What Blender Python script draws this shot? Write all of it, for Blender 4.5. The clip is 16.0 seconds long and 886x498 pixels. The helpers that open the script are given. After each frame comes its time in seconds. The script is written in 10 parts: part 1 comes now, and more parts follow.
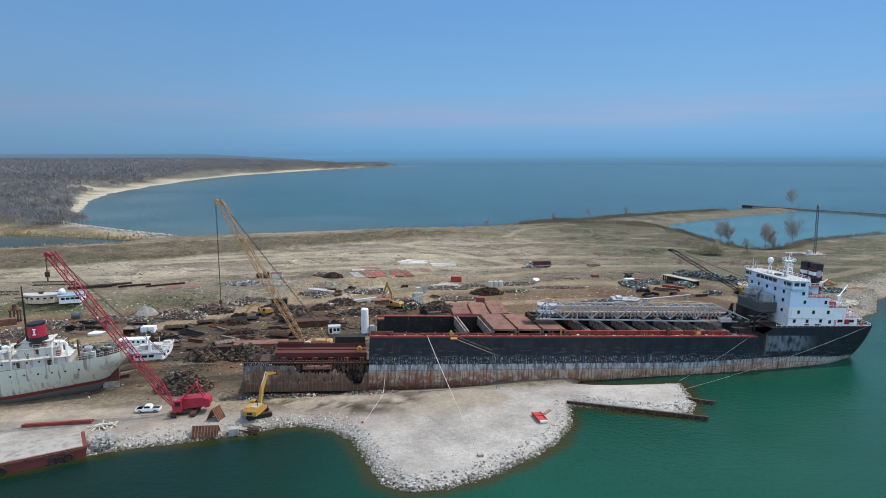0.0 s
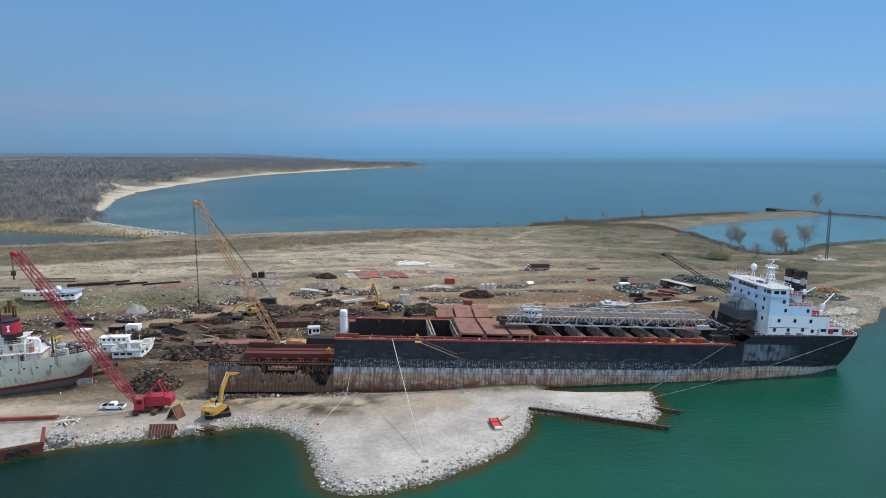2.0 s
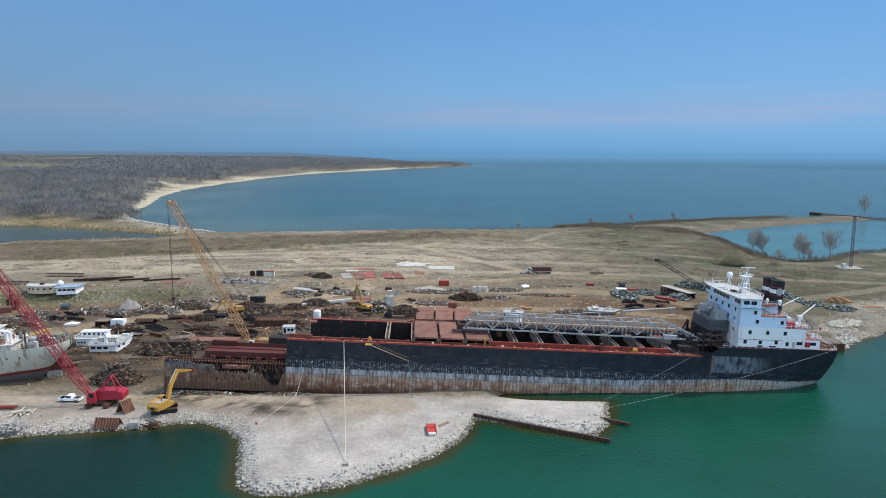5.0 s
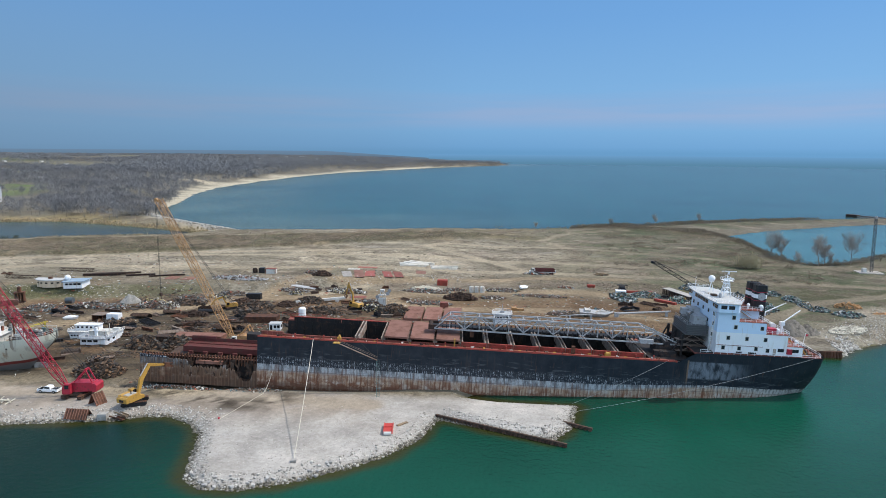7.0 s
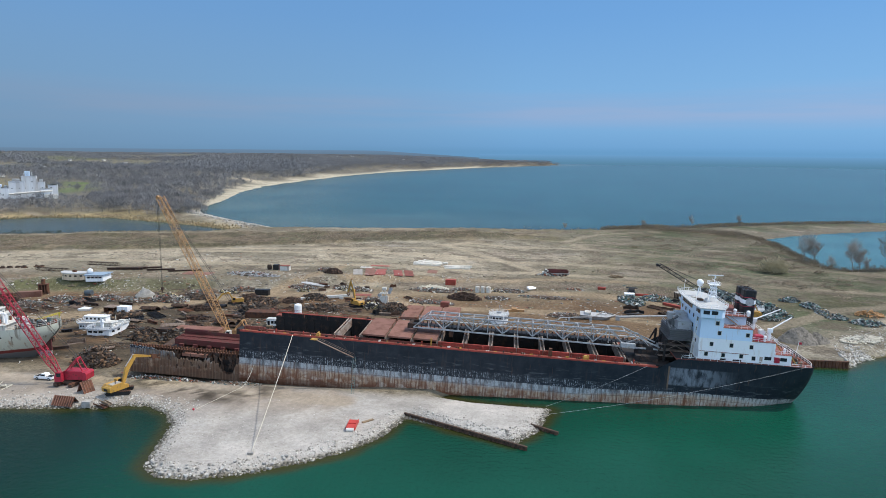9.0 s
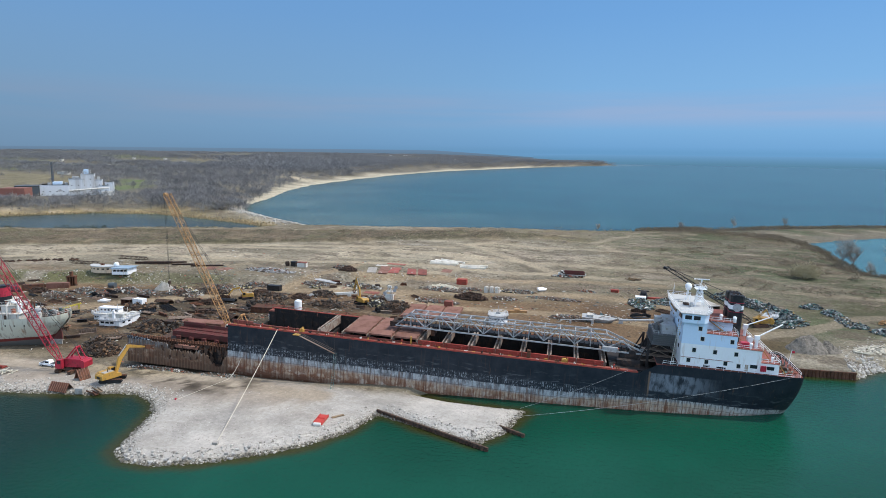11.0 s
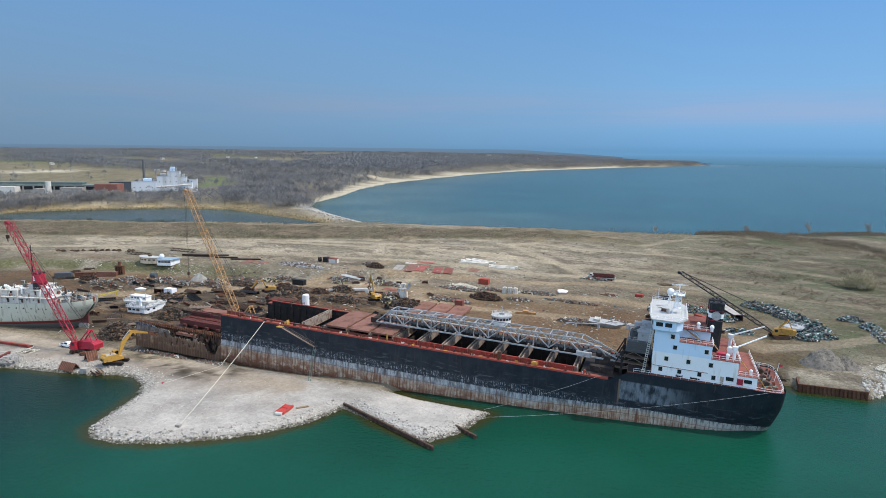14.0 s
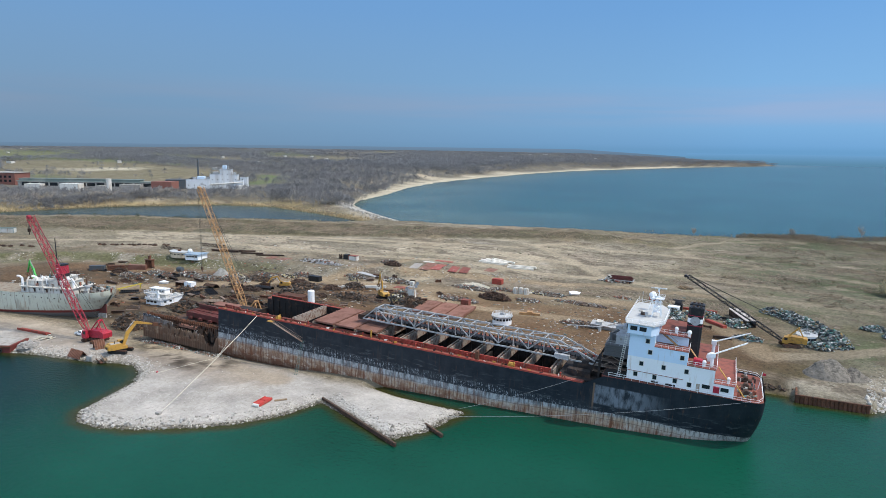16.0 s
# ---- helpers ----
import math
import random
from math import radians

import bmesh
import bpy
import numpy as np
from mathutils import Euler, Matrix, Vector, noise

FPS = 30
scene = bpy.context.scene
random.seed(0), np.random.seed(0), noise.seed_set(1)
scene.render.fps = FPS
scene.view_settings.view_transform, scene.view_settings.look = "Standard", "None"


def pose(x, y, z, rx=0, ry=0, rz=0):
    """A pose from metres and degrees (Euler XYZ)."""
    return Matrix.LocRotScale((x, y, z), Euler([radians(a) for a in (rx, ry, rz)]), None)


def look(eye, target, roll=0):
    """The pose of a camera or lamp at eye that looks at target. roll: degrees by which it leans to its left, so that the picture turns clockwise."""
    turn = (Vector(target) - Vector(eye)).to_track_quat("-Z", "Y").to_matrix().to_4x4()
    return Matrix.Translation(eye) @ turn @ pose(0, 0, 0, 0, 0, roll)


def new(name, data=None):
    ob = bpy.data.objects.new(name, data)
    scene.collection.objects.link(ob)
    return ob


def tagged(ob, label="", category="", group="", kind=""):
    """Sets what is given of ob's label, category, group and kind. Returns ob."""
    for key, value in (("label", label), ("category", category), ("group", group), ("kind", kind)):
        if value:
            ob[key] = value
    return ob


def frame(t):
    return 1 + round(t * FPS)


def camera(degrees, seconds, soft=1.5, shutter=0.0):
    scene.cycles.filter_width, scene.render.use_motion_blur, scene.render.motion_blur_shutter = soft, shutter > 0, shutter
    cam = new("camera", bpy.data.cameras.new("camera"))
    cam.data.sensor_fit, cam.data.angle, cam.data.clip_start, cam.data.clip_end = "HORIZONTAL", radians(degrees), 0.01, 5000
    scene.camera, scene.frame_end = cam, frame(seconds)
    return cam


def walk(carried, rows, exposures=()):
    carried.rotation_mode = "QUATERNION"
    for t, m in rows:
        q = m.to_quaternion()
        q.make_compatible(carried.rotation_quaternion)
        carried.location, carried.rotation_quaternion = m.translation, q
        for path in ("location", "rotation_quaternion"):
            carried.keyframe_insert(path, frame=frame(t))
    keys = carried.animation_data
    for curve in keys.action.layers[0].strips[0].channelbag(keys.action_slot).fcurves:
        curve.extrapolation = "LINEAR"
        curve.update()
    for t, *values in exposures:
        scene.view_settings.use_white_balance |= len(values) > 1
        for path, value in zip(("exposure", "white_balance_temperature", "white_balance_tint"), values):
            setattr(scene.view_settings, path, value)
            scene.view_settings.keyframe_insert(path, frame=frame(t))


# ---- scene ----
cam = camera(68.65, 16.0, 0.5)
ROWS = [
    (0.0, -3.71, -0.90, 64.98, 81.634, 0.089, 0.230),
    (0.5, 0.65, -0.71, 65.22, 81.632, 0.026, 0.883),
    (1.0, 5.08, -0.47, 65.44, 81.634, -0.018, 1.569),
    (1.5, 9.52, -0.16, 65.63, 81.630, -0.066, 2.282),
    (2.0, 13.95, 0.22, 65.83, 81.630, -0.110, 2.992),
    (2.5, 18.41, 0.66, 66.01, 81.633, -0.145, 3.687),
    (3.0, 22.84, 1.17, 66.19, 81.621, -0.193, 4.412),
    (3.5, 27.30, 1.76, 66.33, 81.625, -0.220, 5.332),
    (4.0, 31.80, 2.42, 66.49, 81.602, -0.245, 6.119),
    (4.5, 36.24, 3.13, 66.62, 81.601, -0.287, 6.845),
    (7.0, 59.47, 7.49, 67.04, 81.467, -0.429, 11.104),
    (7.5, 64.52, 8.47, 67.08, 81.466, -0.462, 12.091),
    (8.0, 69.59, 9.57, 67.08, 81.451, -0.472, 13.176),
    (8.5, 74.63, 10.77, 67.08, 81.438, -0.486, 14.452),
    (9.0, 79.62, 12.09, 67.12, 81.411, -0.506, 15.768),
    (11.5, 104.37, 20.07, 67.23, 81.307, -0.617, 21.936),
    (12.0, 109.24, 21.97, 67.25, 81.282, -0.634, 23.192),
    (12.5, 114.01, 24.02, 67.31, 81.258, -0.638, 24.569),
    (13.0, 118.76, 26.16, 67.35, 81.227, -0.627, 25.944),
    (13.5, 123.46, 28.40, 67.38, 81.218, -0.651, 27.315),
    (14.0, 128.12, 30.74, 67.42, 81.197, -0.668, 28.627),
    (14.5, 132.75, 33.23, 67.48, 81.169, -0.678, 29.939),
    (15.0, 137.31, 35.79, 67.47, 81.151, -0.704, 31.246),
    (15.5, 141.88, 38.48, 67.55, 81.104, -0.704, 32.552),
    (16.0, 146.38, 41.26, 67.60, 81.077, -0.730, 33.853),
]
walk(cam, [(t, pose(*p)) for t, *p in ROWS], [(0.0, -0.20), (4.0, -0.17), (9.0, -0.15), (16.0, -0.09)])

# ---- sky and sun ----
SUN_UP, SUN_TURN = 56.0, 69.0          # height, and turn from +y towards +x
world = bpy.data.worlds.new("world")
scene.world = world
world.use_nodes = True
wn = world.node_tree.nodes
wl = world.node_tree.links
sky = wn.new("ShaderNodeTexSky")
sky.sky_type = "NISHITA"
sky.sun_disc = False
sky.sun_elevation = radians(SUN_UP)
sky.sun_rotation = radians(SUN_TURN)
sky.altitude = 180
sky.air_density, sky.dust_density, sky.ozone_density = 1.0, 1.0, 1.0
# the low, hazy blue of the sky over the lake; the dome above is the sky texture's
tcw, sepw, rampw, mixw, upw, mapw, cloud, addw, mulw = (wn.new("ShaderNode" + k) for k in ("TexCoord", "SeparateXYZ", "ValToRGB", "Mix", "MapRange", "Mapping", "TexNoise", "Mix", "VectorMath"))
wl.new(tcw.outputs["Generated"], sepw.inputs[0])
low = rampw.color_ramp.elements
stops = [(0.0, (0.145, 0.345, 0.600)), (0.008, (0.172, 0.385, 0.670)), (0.03, (0.205, 0.43, 0.720)), (0.09, (0.218, 0.45, 0.760)), (0.19, (0.17, 0.39, 0.745)), (0.35, (0.135, 0.325, 0.68))]
while len(low) < len(stops):
    low.new(0.5)
for e, (k, c) in zip(low, stops):
    e.position, e.color = k, (*c, 1)
wl.new(sepw.outputs[2], rampw.inputs[0])
mapw.inputs["Scale"].default_value = (1.0, 1.0, 16)
wl.new(tcw.outputs["Generated"], mapw.inputs[0]), wl.new(mapw.outputs[0], cloud.inputs[0])
cloud.inputs["Scale"].default_value, cloud.inputs["Detail"].default_value = 2.2, 5
veil = wn.new("ShaderNodeMapRange")
veil.inputs[1].default_value, veil.inputs[2].default_value, veil.inputs[3].default_value, veil.inputs[4].default_value = 0.36, 0.60, 0.0, 0.95
wl.new(cloud.outputs[0], veil.inputs[0])
addw.data_type = mixw.data_type = "RGBA"
addw.inputs[7].default_value = (0.30, 0.445, 0.69, 1)
band_a, band_b, band = wn.new("ShaderNodeMapRange"), wn.new("ShaderNodeMapRange"), wn.new("ShaderNodeMath")
band_a.inputs[1].default_value, band_a.inputs[2].default_value = 0.030, 0.052
band_b.inputs[1].default_value, band_b.inputs[2].default_value = 0.100, 0.060
band.operation = "MULTIPLY"
wl.new(sepw.outputs[2], band_a.inputs[0]), wl.new(sepw.outputs[2], band_b.inputs[0])
wl.new(band_a.outputs[0], band.inputs[0]), wl.new(band_b.outputs[0], band.inputs[1])
veil2 = wn.new("ShaderNodeMath")
veil2.operation = "MULTIPLY"
wl.new(band.outputs[0], veil2.inputs[0]), wl.new(veil.outputs[0], veil2.inputs[1])
wl.new(veil2.outputs[0], addw.inputs[0]), wl.new(rampw.outputs[0], addw.inputs[6])
mulw.operation = "MULTIPLY"
mulw.inputs[1].default_value = (0.24, 0.225, 0.20)
wl.new(sky.outputs[0], mulw.inputs[0])
upw.inputs[1].default_value, upw.inputs[2].default_value = 0.28, 0.42
wl.new(sepw.outputs[2], upw.inputs[0])
wl.new(upw.outputs[0], mixw.inputs[0]), wl.new(addw.outputs[2], mixw.inputs[6]), wl.new(mulw.outputs[0], mixw.inputs[7])
# greyer haze inland, to the east
grey, side, lowz, fac = wn.new("ShaderNodeMix"), wn.new("ShaderNodeMapRange"), wn.new("ShaderNodeMapRange"), wn.new("ShaderNodeMath")
grey.data_type, fac.operation = "RGBA", "MULTIPLY"
side.inputs[1].default_value, side.inputs[2].default_value, side.inputs[4].default_value = -0.15, -0.9, 0.85
lowz.inputs[1].default_value, lowz.inputs[2].default_value = 0.30, 0.0
wl.new(sepw.outputs[0], side.inputs[0]), wl.new(sepw.outputs[2], lowz.inputs[0])
wl.new(side.outputs[0], fac.inputs[0]), wl.new(lowz.outputs[0], fac.inputs[1]), wl.new(fac.outputs[0], grey.inputs[0])
wl.new(mixw.outputs[2], grey.inputs[6])
grey.inputs[7].default_value = (0.185, 0.282, 0.40, 1)
# the unseen sky behind the camera is raised and paled, as added fill
back_gain, lift = wn.new("ShaderNodeMapRange"), wn.new("ShaderNodeVectorMath")
back_gain.inputs[1].default_value, back_gain.inputs[2].default_value, back_gain.inputs[3].default_value, back_gain.inputs[4].default_value = 0.15, -0.75, 1.0, 2.5
lift.operation = "SCALE"
pale, behind = wn.new("ShaderNodeMix"), wn.new("ShaderNodeMapRange")
pale.data_type = "RGBA"
pale.inputs[7].default_value = (0.32, 0.40, 0.50, 1)
behind.inputs[1].default_value, behind.inputs[2].default_value, behind.inputs[4].default_value = 0.1, -0.6, 0.8
wl.new(sepw.outputs[1], behind.inputs[0]), wl.new(behind.outputs[0], pale.inputs[0]), wl.new(grey.outputs[2], pale.inputs[6])
wl.new(sepw.outputs[1], back_gain.inputs[0]), wl.new(pale.outputs[2], lift.inputs[0]), wl.new(back_gain.outputs[0], lift.inputs["Scale"])
# and brighter on the sun's side
sunny, glow = wn.new("ShaderNodeMapRange"), wn.new("ShaderNodeVectorMath")
sunny.inputs[1].default_value, sunny.inputs[2].default_value, sunny.inputs[3].default_value, sunny.inputs[4].default_value = -0.3, 0.35, 1.03, 1.15
glow.operation = "SCALE"
wl.new(sepw.outputs[0], sunny.inputs[0]), wl.new(lift.outputs[0], glow.inputs[0]), wl.new(sunny.outputs[0], glow.inputs["Scale"])
wl.new(glow.outputs[0], wn["Background"].inputs[0])
wn["Background"].inputs[1].default_value = 1.0
sun = new("sun", bpy.data.lights.new("sun", "SUN"))
sun.data.energy, sun.data.angle, sun.data.color = 3.4, radians(0.53), (1.0, 0.93, 0.82)
su, st = radians(SUN_UP), radians(SUN_TURN)
sun.matrix_world = look((math.sin(st) * math.cos(su) * 500, math.cos(st) * math.cos(su) * 500, math.sin(su) * 500), (0, 0, 0))

# ---- materials ----
def material(name, base, rough=0.7, metal=0.0, spots=None, amount=0.5, scale=0.6, fine=4.0, vary=0.12, bump=0.15, streak=False, spec=0.4):
    """A painted, rusty, earthy or plain surface: base colour, stains of a second colour, fine grain, a difference from piece to piece, and relief."""
    mat = bpy.data.materials.new(name)
    mat.use_nodes = True
    n, l = mat.node_tree.nodes, mat.node_tree.links
    p = n["Principled BSDF"]
    p.inputs["Roughness"].default_value, p.inputs["Metallic"].default_value = rough, metal
    p.inputs["Specular IOR Level"].default_value = spec
    tc = n.new("ShaderNodeTexCoord")
    mp = n.new("ShaderNodeMapping")
    mp.inputs["Scale"].default_value = (1, 1, 0.12) if streak else (1, 1, 1)
    l.new(tc.outputs["Object"], mp.inputs[0])
    big, small = n.new("ShaderNodeTexNoise"), n.new("ShaderNodeTexNoise")
    big.inputs["Scale"].default_value, big.inputs["Detail"].default_value, big.inputs["Roughness"].default_value = scale, 5, 0.65
    small.inputs["Scale"].default_value, small.inputs["Detail"].default_value = fine, 3
    l.new(mp.outputs[0], big.inputs[0]), l.new(tc.outputs["Object"], small.inputs[0])
    ramp = n.new("ShaderNodeValToRGB")
    ramp.color_ramp.elements[0].position, ramp.color_ramp.elements[1].position = 0.62 - 0.3 * amount, 0.78 - 0.3 * amount
    l.new(big.outputs[0], ramp.inputs[0])
    mix = n.new("ShaderNodeMix")
    mix.data_type = "RGBA"
    mix.inputs[6].default_value = (*base, 1)
    mix.inputs[7].default_value = (*(spots or [c * 0.7 for c in base]), 1)
    if amount > 0:
        l.new(ramp.outputs[0], mix.inputs[0])
    else:
        mix.inputs[0].default_value = 0
    info = n.new("ShaderNodeObjectInfo")
    add = n.new("ShaderNodeMath")
    add.operation = "ADD"
    l.new(info.outputs["Random"], add.inputs[0]), l.new(small.outputs[0], add.inputs[1])
    rng = n.new("ShaderNodeMapRange")
    rng.inputs[1].default_value, rng.inputs[2].default_value = 0.3, 1.7
    rng.inputs[3].default_value, rng.inputs[4].default_value = 1 - vary, 1 + vary
    l.new(add.outputs[0], rng.inputs[0])
    mul = n.new("ShaderNodeVectorMath")
    mul.operation = "SCALE"
    l.new(mix.outputs[2], mul.inputs[0]), l.new(rng.outputs[0], mul.inputs["Scale"])
    l.new(mul.outputs[0], p.inputs["Base Color"])
    if bump:
        bp = n.new("ShaderNodeBump")
        bp.inputs["Strength"].default_value, bp.inputs["Distance"].default_value = bump, 0.1
        l.new(small.outputs[0], bp.inputs["Height"]), l.new(bp.outputs[0], p.inputs["Normal"])
    return mat


RUST = (0.13, 0.055, 0.03)
m_fadered = material("faded_red_panel", (0.30, 0.085, 0.07), 0.85, spots=(0.36, 0.22, 0.18), amount=0.25, scale=0.35, fine=2, vary=0.2)
m_float = material("float_red", (0.50, 0.06, 0.05), 0.6, spots=(0.36, 0.10, 0.08), amount=0.3, scale=0.6, vary=0.1)
m_webs = material("dusty_primed_web", (0.30, 0.255, 0.215), 0.8, spots=(0.15, 0.075, 0.05), amount=0.5, scale=0.8, fine=3, vary=0.2)
# white with the sky's blue light on shaded walls mixed into its colour
m_upper = material("blue_tinted_white", (0.62, 0.77, 0.93), 0.45, spots=(0.50, 0.42, 0.36), amount=0.10, scale=0.9, fine=2.5, vary=0.05, bump=0.05, streak=True)
m_white = material("white_paint", (0.84, 0.86, 0.88), 0.45, spots=(0.55, 0.42, 0.32), amount=0.12, scale=0.9, fine=2.5, vary=0.06, bump=0.05, streak=True)
m_oldwhite = material("old_white_paint", (0.60, 0.59, 0.55), 0.6, spots=(0.30, 0.20, 0.13), amount=0.3, scale=0.8, fine=3, vary=0.1, bump=0.05, streak=True)
m_cream = material("cream_white_paint", (0.80, 0.76, 0.68), 0.7, spots=(0.55, 0.48, 0.40), amount=0.25, scale=0.8, fine=3, vary=0.08, bump=0.05)
m_roofgrey = material("pale_grey_roof_paint", (0.44, 0.45, 0.45), 0.75, spots=(0.36, 0.35, 0.33), amount=0.25, scale=0.5, fine=2.5, vary=0.08, bump=0.05)
m_red = material("crane_red", (0.42, 0.025, 0.05), 0.45, spots=(0.16, 0.03, 0.03), amount=0.3, scale=1.2, vary=0.15)
m_deckred = material("deck_red", (0.24, 0.075, 0.055), 0.75, spots=(0.13, 0.05, 0.035), amount=0.45, scale=0.5, vary=0.18)
m_edgered = material("rail_red", (0.33, 0.055, 0.038), 0.7, spots=(0.17, 0.05, 0.03), amount=0.4, scale=0.5, vary=0.15)
m_hatch = material("hatch_brown", (0.235, 0.115, 0.085), 0.75, spots=(0.16, 0.07, 0.045), amount=0.5, scale=0.35, vary=0.15)
m_beam = material("dusty_beam", (0.20, 0.155, 0.125), 0.8, spots=(0.11, 0.065, 0.045), amount=0.45, scale=0.6, vary=0.2)
m_oxide = material("dark_oxide_red", (0.125, 0.034, 0.031), 0.8, spots=(0.085, 0.04, 0.03), amount=0.45, scale=0.5, vary=0.2)
m_rust = material("rusty_steel", RUST, 0.85, spots=(0.05, 0.03, 0.022), amount=0.5, scale=0.8, vary=0.35, bump=0.4)
m_darkrust = material("dark_scrap_steel", (0.055, 0.036, 0.027), 0.85, spots=(0.12, 0.06, 0.035), amount=0.4, scale=1.2, vary=0.5, bump=0.4)
m_black = material("black_paint", (0.012, 0.013, 0.016), 0.5, spots=(0.04, 0.035, 0.03), amount=0.3, scale=0.7, vary=0.15)
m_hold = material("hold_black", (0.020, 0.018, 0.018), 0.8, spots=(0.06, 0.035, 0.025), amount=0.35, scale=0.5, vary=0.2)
m_yellow = material("machine_yellow", (0.44, 0.25, 0.05), 0.55, spots=(0.22, 0.14, 0.06), amount=0.3, scale=1.3, vary=0.12)
m_lattice = material("faded_yellow_boom", (0.50, 0.28, 0.12), 0.6, spots=(0.26, 0.15, 0.08), amount=0.4, scale=0.8, vary=0.1)
m_steel = material("galvanised_steel", (0.40, 0.41, 0.42), 0.55, metal=0.0, spots=(0.26, 0.24, 0.22), amount=0.35, scale=0.9, vary=0.1)
m_casing = material("dark_grey_casing", (0.095, 0.10, 0.105), 0.6, spots=(0.12, 0.11, 0.10), amount=0.4, scale=0.7, vary=0.1, streak=True)
m_cable = material("dark_cable", (0.03, 0.03, 0.03), 0.6, amount=0, bump=0)
m_rope = material("pale_rope", (0.62, 0.58, 0.48), 0.9, amount=0.2, bump=0)
m_green = material("machine_green", (0.06, 0.42, 0.08), 0.5, spots=(0.05, 0.2, 0.06), amount=0.25)
m_glass = material("dark_glass", (0.015, 0.02, 0.025), 0.12, amount=0, bump=0, vary=0.02, spec=0.6)
m_tyre = material("tyre_rubber", (0.02, 0.02, 0.02), 0.9, amount=0.2, vary=0.2)
m_gravel = material("grey_gravel", (0.31, 0.30, 0.275), 0.95, spots=(0.22, 0.21, 0.19), amount=0.5, scale=0.4, fine=5, vary=0.2, bump=0.5)
m_heapgravel = material("brown_grey_gravel", (0.22, 0.198, 0.168), 0.95, spots=(0.12, 0.108, 0.092), amount=0.55, scale=0.9, fine=5, vary=0.3, bump=0.6)
m_conc = material("old_concrete", (0.38, 0.36, 0.33), 0.9, spots=(0.24, 0.22, 0.19), amount=0.5, scale=0.5, fine=2, vary=0.15, bump=0.3)
m_rock = material("limestone_rubble", (0.40, 0.385, 0.36), 0.9, spots=(0.24, 0.22, 0.20), amount=0.4, scale=0.35, fine=2.2, vary=0.25, bump=0.4)
m_teal = material("faded_green_paint", (0.09, 0.18, 0.17), 0.6, spots=(0.18, 0.16, 0.13), amount=0.5, scale=1.0, vary=0.5)
m_bark = material("bare_bark", (0.34, 0.30, 0.26), 0.9, spots=(0.11, 0.09, 0.075), amount=0.5, scale=0.05, vary=0.2, bump=0)
m_wood = material("weathered_timber", (0.25, 0.18, 0.11), 0.85, spots=(0.14, 0.10, 0.07), amount=0.5, vary=0.25)
m_brick = material("red_brick", (0.22, 0.095, 0.075), 0.85, spots=(0.2, 0.08, 0.06), amount=0.4, scale=0.1, vary=0.1)


def island_mix(name, colours, rough=0.75, bump=0.2):
    """Loose pieces of many colours: each piece of the mesh takes one by chance."""
    mat = bpy.data.materials.new(name)
    mat.use_nodes = True
    n, l = mat.node_tree.nodes, mat.node_tree.links
    p = n["Principled BSDF"]
    p.inputs["Roughness"].default_value = rough
    geo, ramp, noi, mul, tc = (n.new("ShaderNode" + k) for k in ("NewGeometry", "ValToRGB", "TexNoise", "VectorMath", "TexCoord"))
    ramp.color_ramp.interpolation = "CONSTANT"
    els = ramp.color_ramp.elements
    while len(els) < len(colours):
        els.new(0.5)
    for i, c in enumerate(colours):
        els[i].position, els[i].color = i / len(colours), (*c, 1)
    l.new(geo.outputs["Random Per Island"], ramp.inputs[0])
    noi.inputs["Scale"].default_value, noi.inputs["Detail"].default_value = 1.5, 4
    rng = n.new("ShaderNodeMapRange")
    rng.inputs[1].default_value, rng.inputs[2].default_value, rng.inputs[3].default_value, rng.inputs[4].default_value = 0.3, 0.7, 0.6, 1.3
    mul.operation = "SCALE"
    l.new(tc.outputs["Object"], noi.inputs[0]), l.new(noi.outputs[0], rng.inputs[0])
    l.new(ramp.outputs[0], mul.inputs[0]), l.new(rng.outputs[0], mul.inputs["Scale"]), l.new(mul.outputs[0], p.inputs["Base Color"])
    return mat


m_scrap = island_mix("brown_scrap", [(0.085, 0.05, 0.03), (0.05, 0.034, 0.024), (0.12, 0.075, 0.045), (0.032, 0.026, 0.021), (0.19, 0.11, 0.06), (0.065, 0.046, 0.034), (0.11, 0.10, 0.085), (0.04, 0.03, 0.024)])
m_mixed = island_mix("mixed_scrap", [(0.35, 0.34, 0.32), (0.10, 0.07, 0.05), (0.20, 0.20, 0.19), (0.55, 0.54, 0.50), (0.06, 0.05, 0.045), (0.16, 0.09, 0.05), (0.28, 0.25, 0.20), (0.08, 0.14, 0.15), (0.12, 0.09, 0.07), (0.30, 0.10, 0.06)])
m_engines = island_mix("green_and_grey_machinery", [(0.10, 0.20, 0.19), (0.05, 0.07, 0.07), (0.22, 0.27, 0.27), (0.26, 0.28, 0.27), (0.03, 0.05, 0.06), (0.13, 0.10, 0.07), (0.06, 0.16, 0.14), (0.03, 0.035, 0.04), (0.20, 0.22, 0.21), (0.22, 0.15, 0.05), (0.02, 0.025, 0.03), (0.60, 0.60, 0.58), (0.025, 0.03, 0.03), (0.13, 0.15, 0.15), (0.50, 0.51, 0.50), (0.04, 0.05, 0.055), (0.07, 0.15, 0.13), (0.09, 0.12, 0.11), (0.05, 0.06, 0.06)])
m_stones = island_mix("shore_stones", [(0.45, 0.43, 0.39), (0.35, 0.33, 0.295), (0.50, 0.48, 0.44), (0.39, 0.365, 0.325), (0.24, 0.22, 0.195), (0.47, 0.45, 0.41)], 0.9)
m_reed = island_mix("dry_reed", [(0.42, 0.33, 0.19), (0.36, 0.28, 0.16), (0.48, 0.38, 0.23)], 0.9)
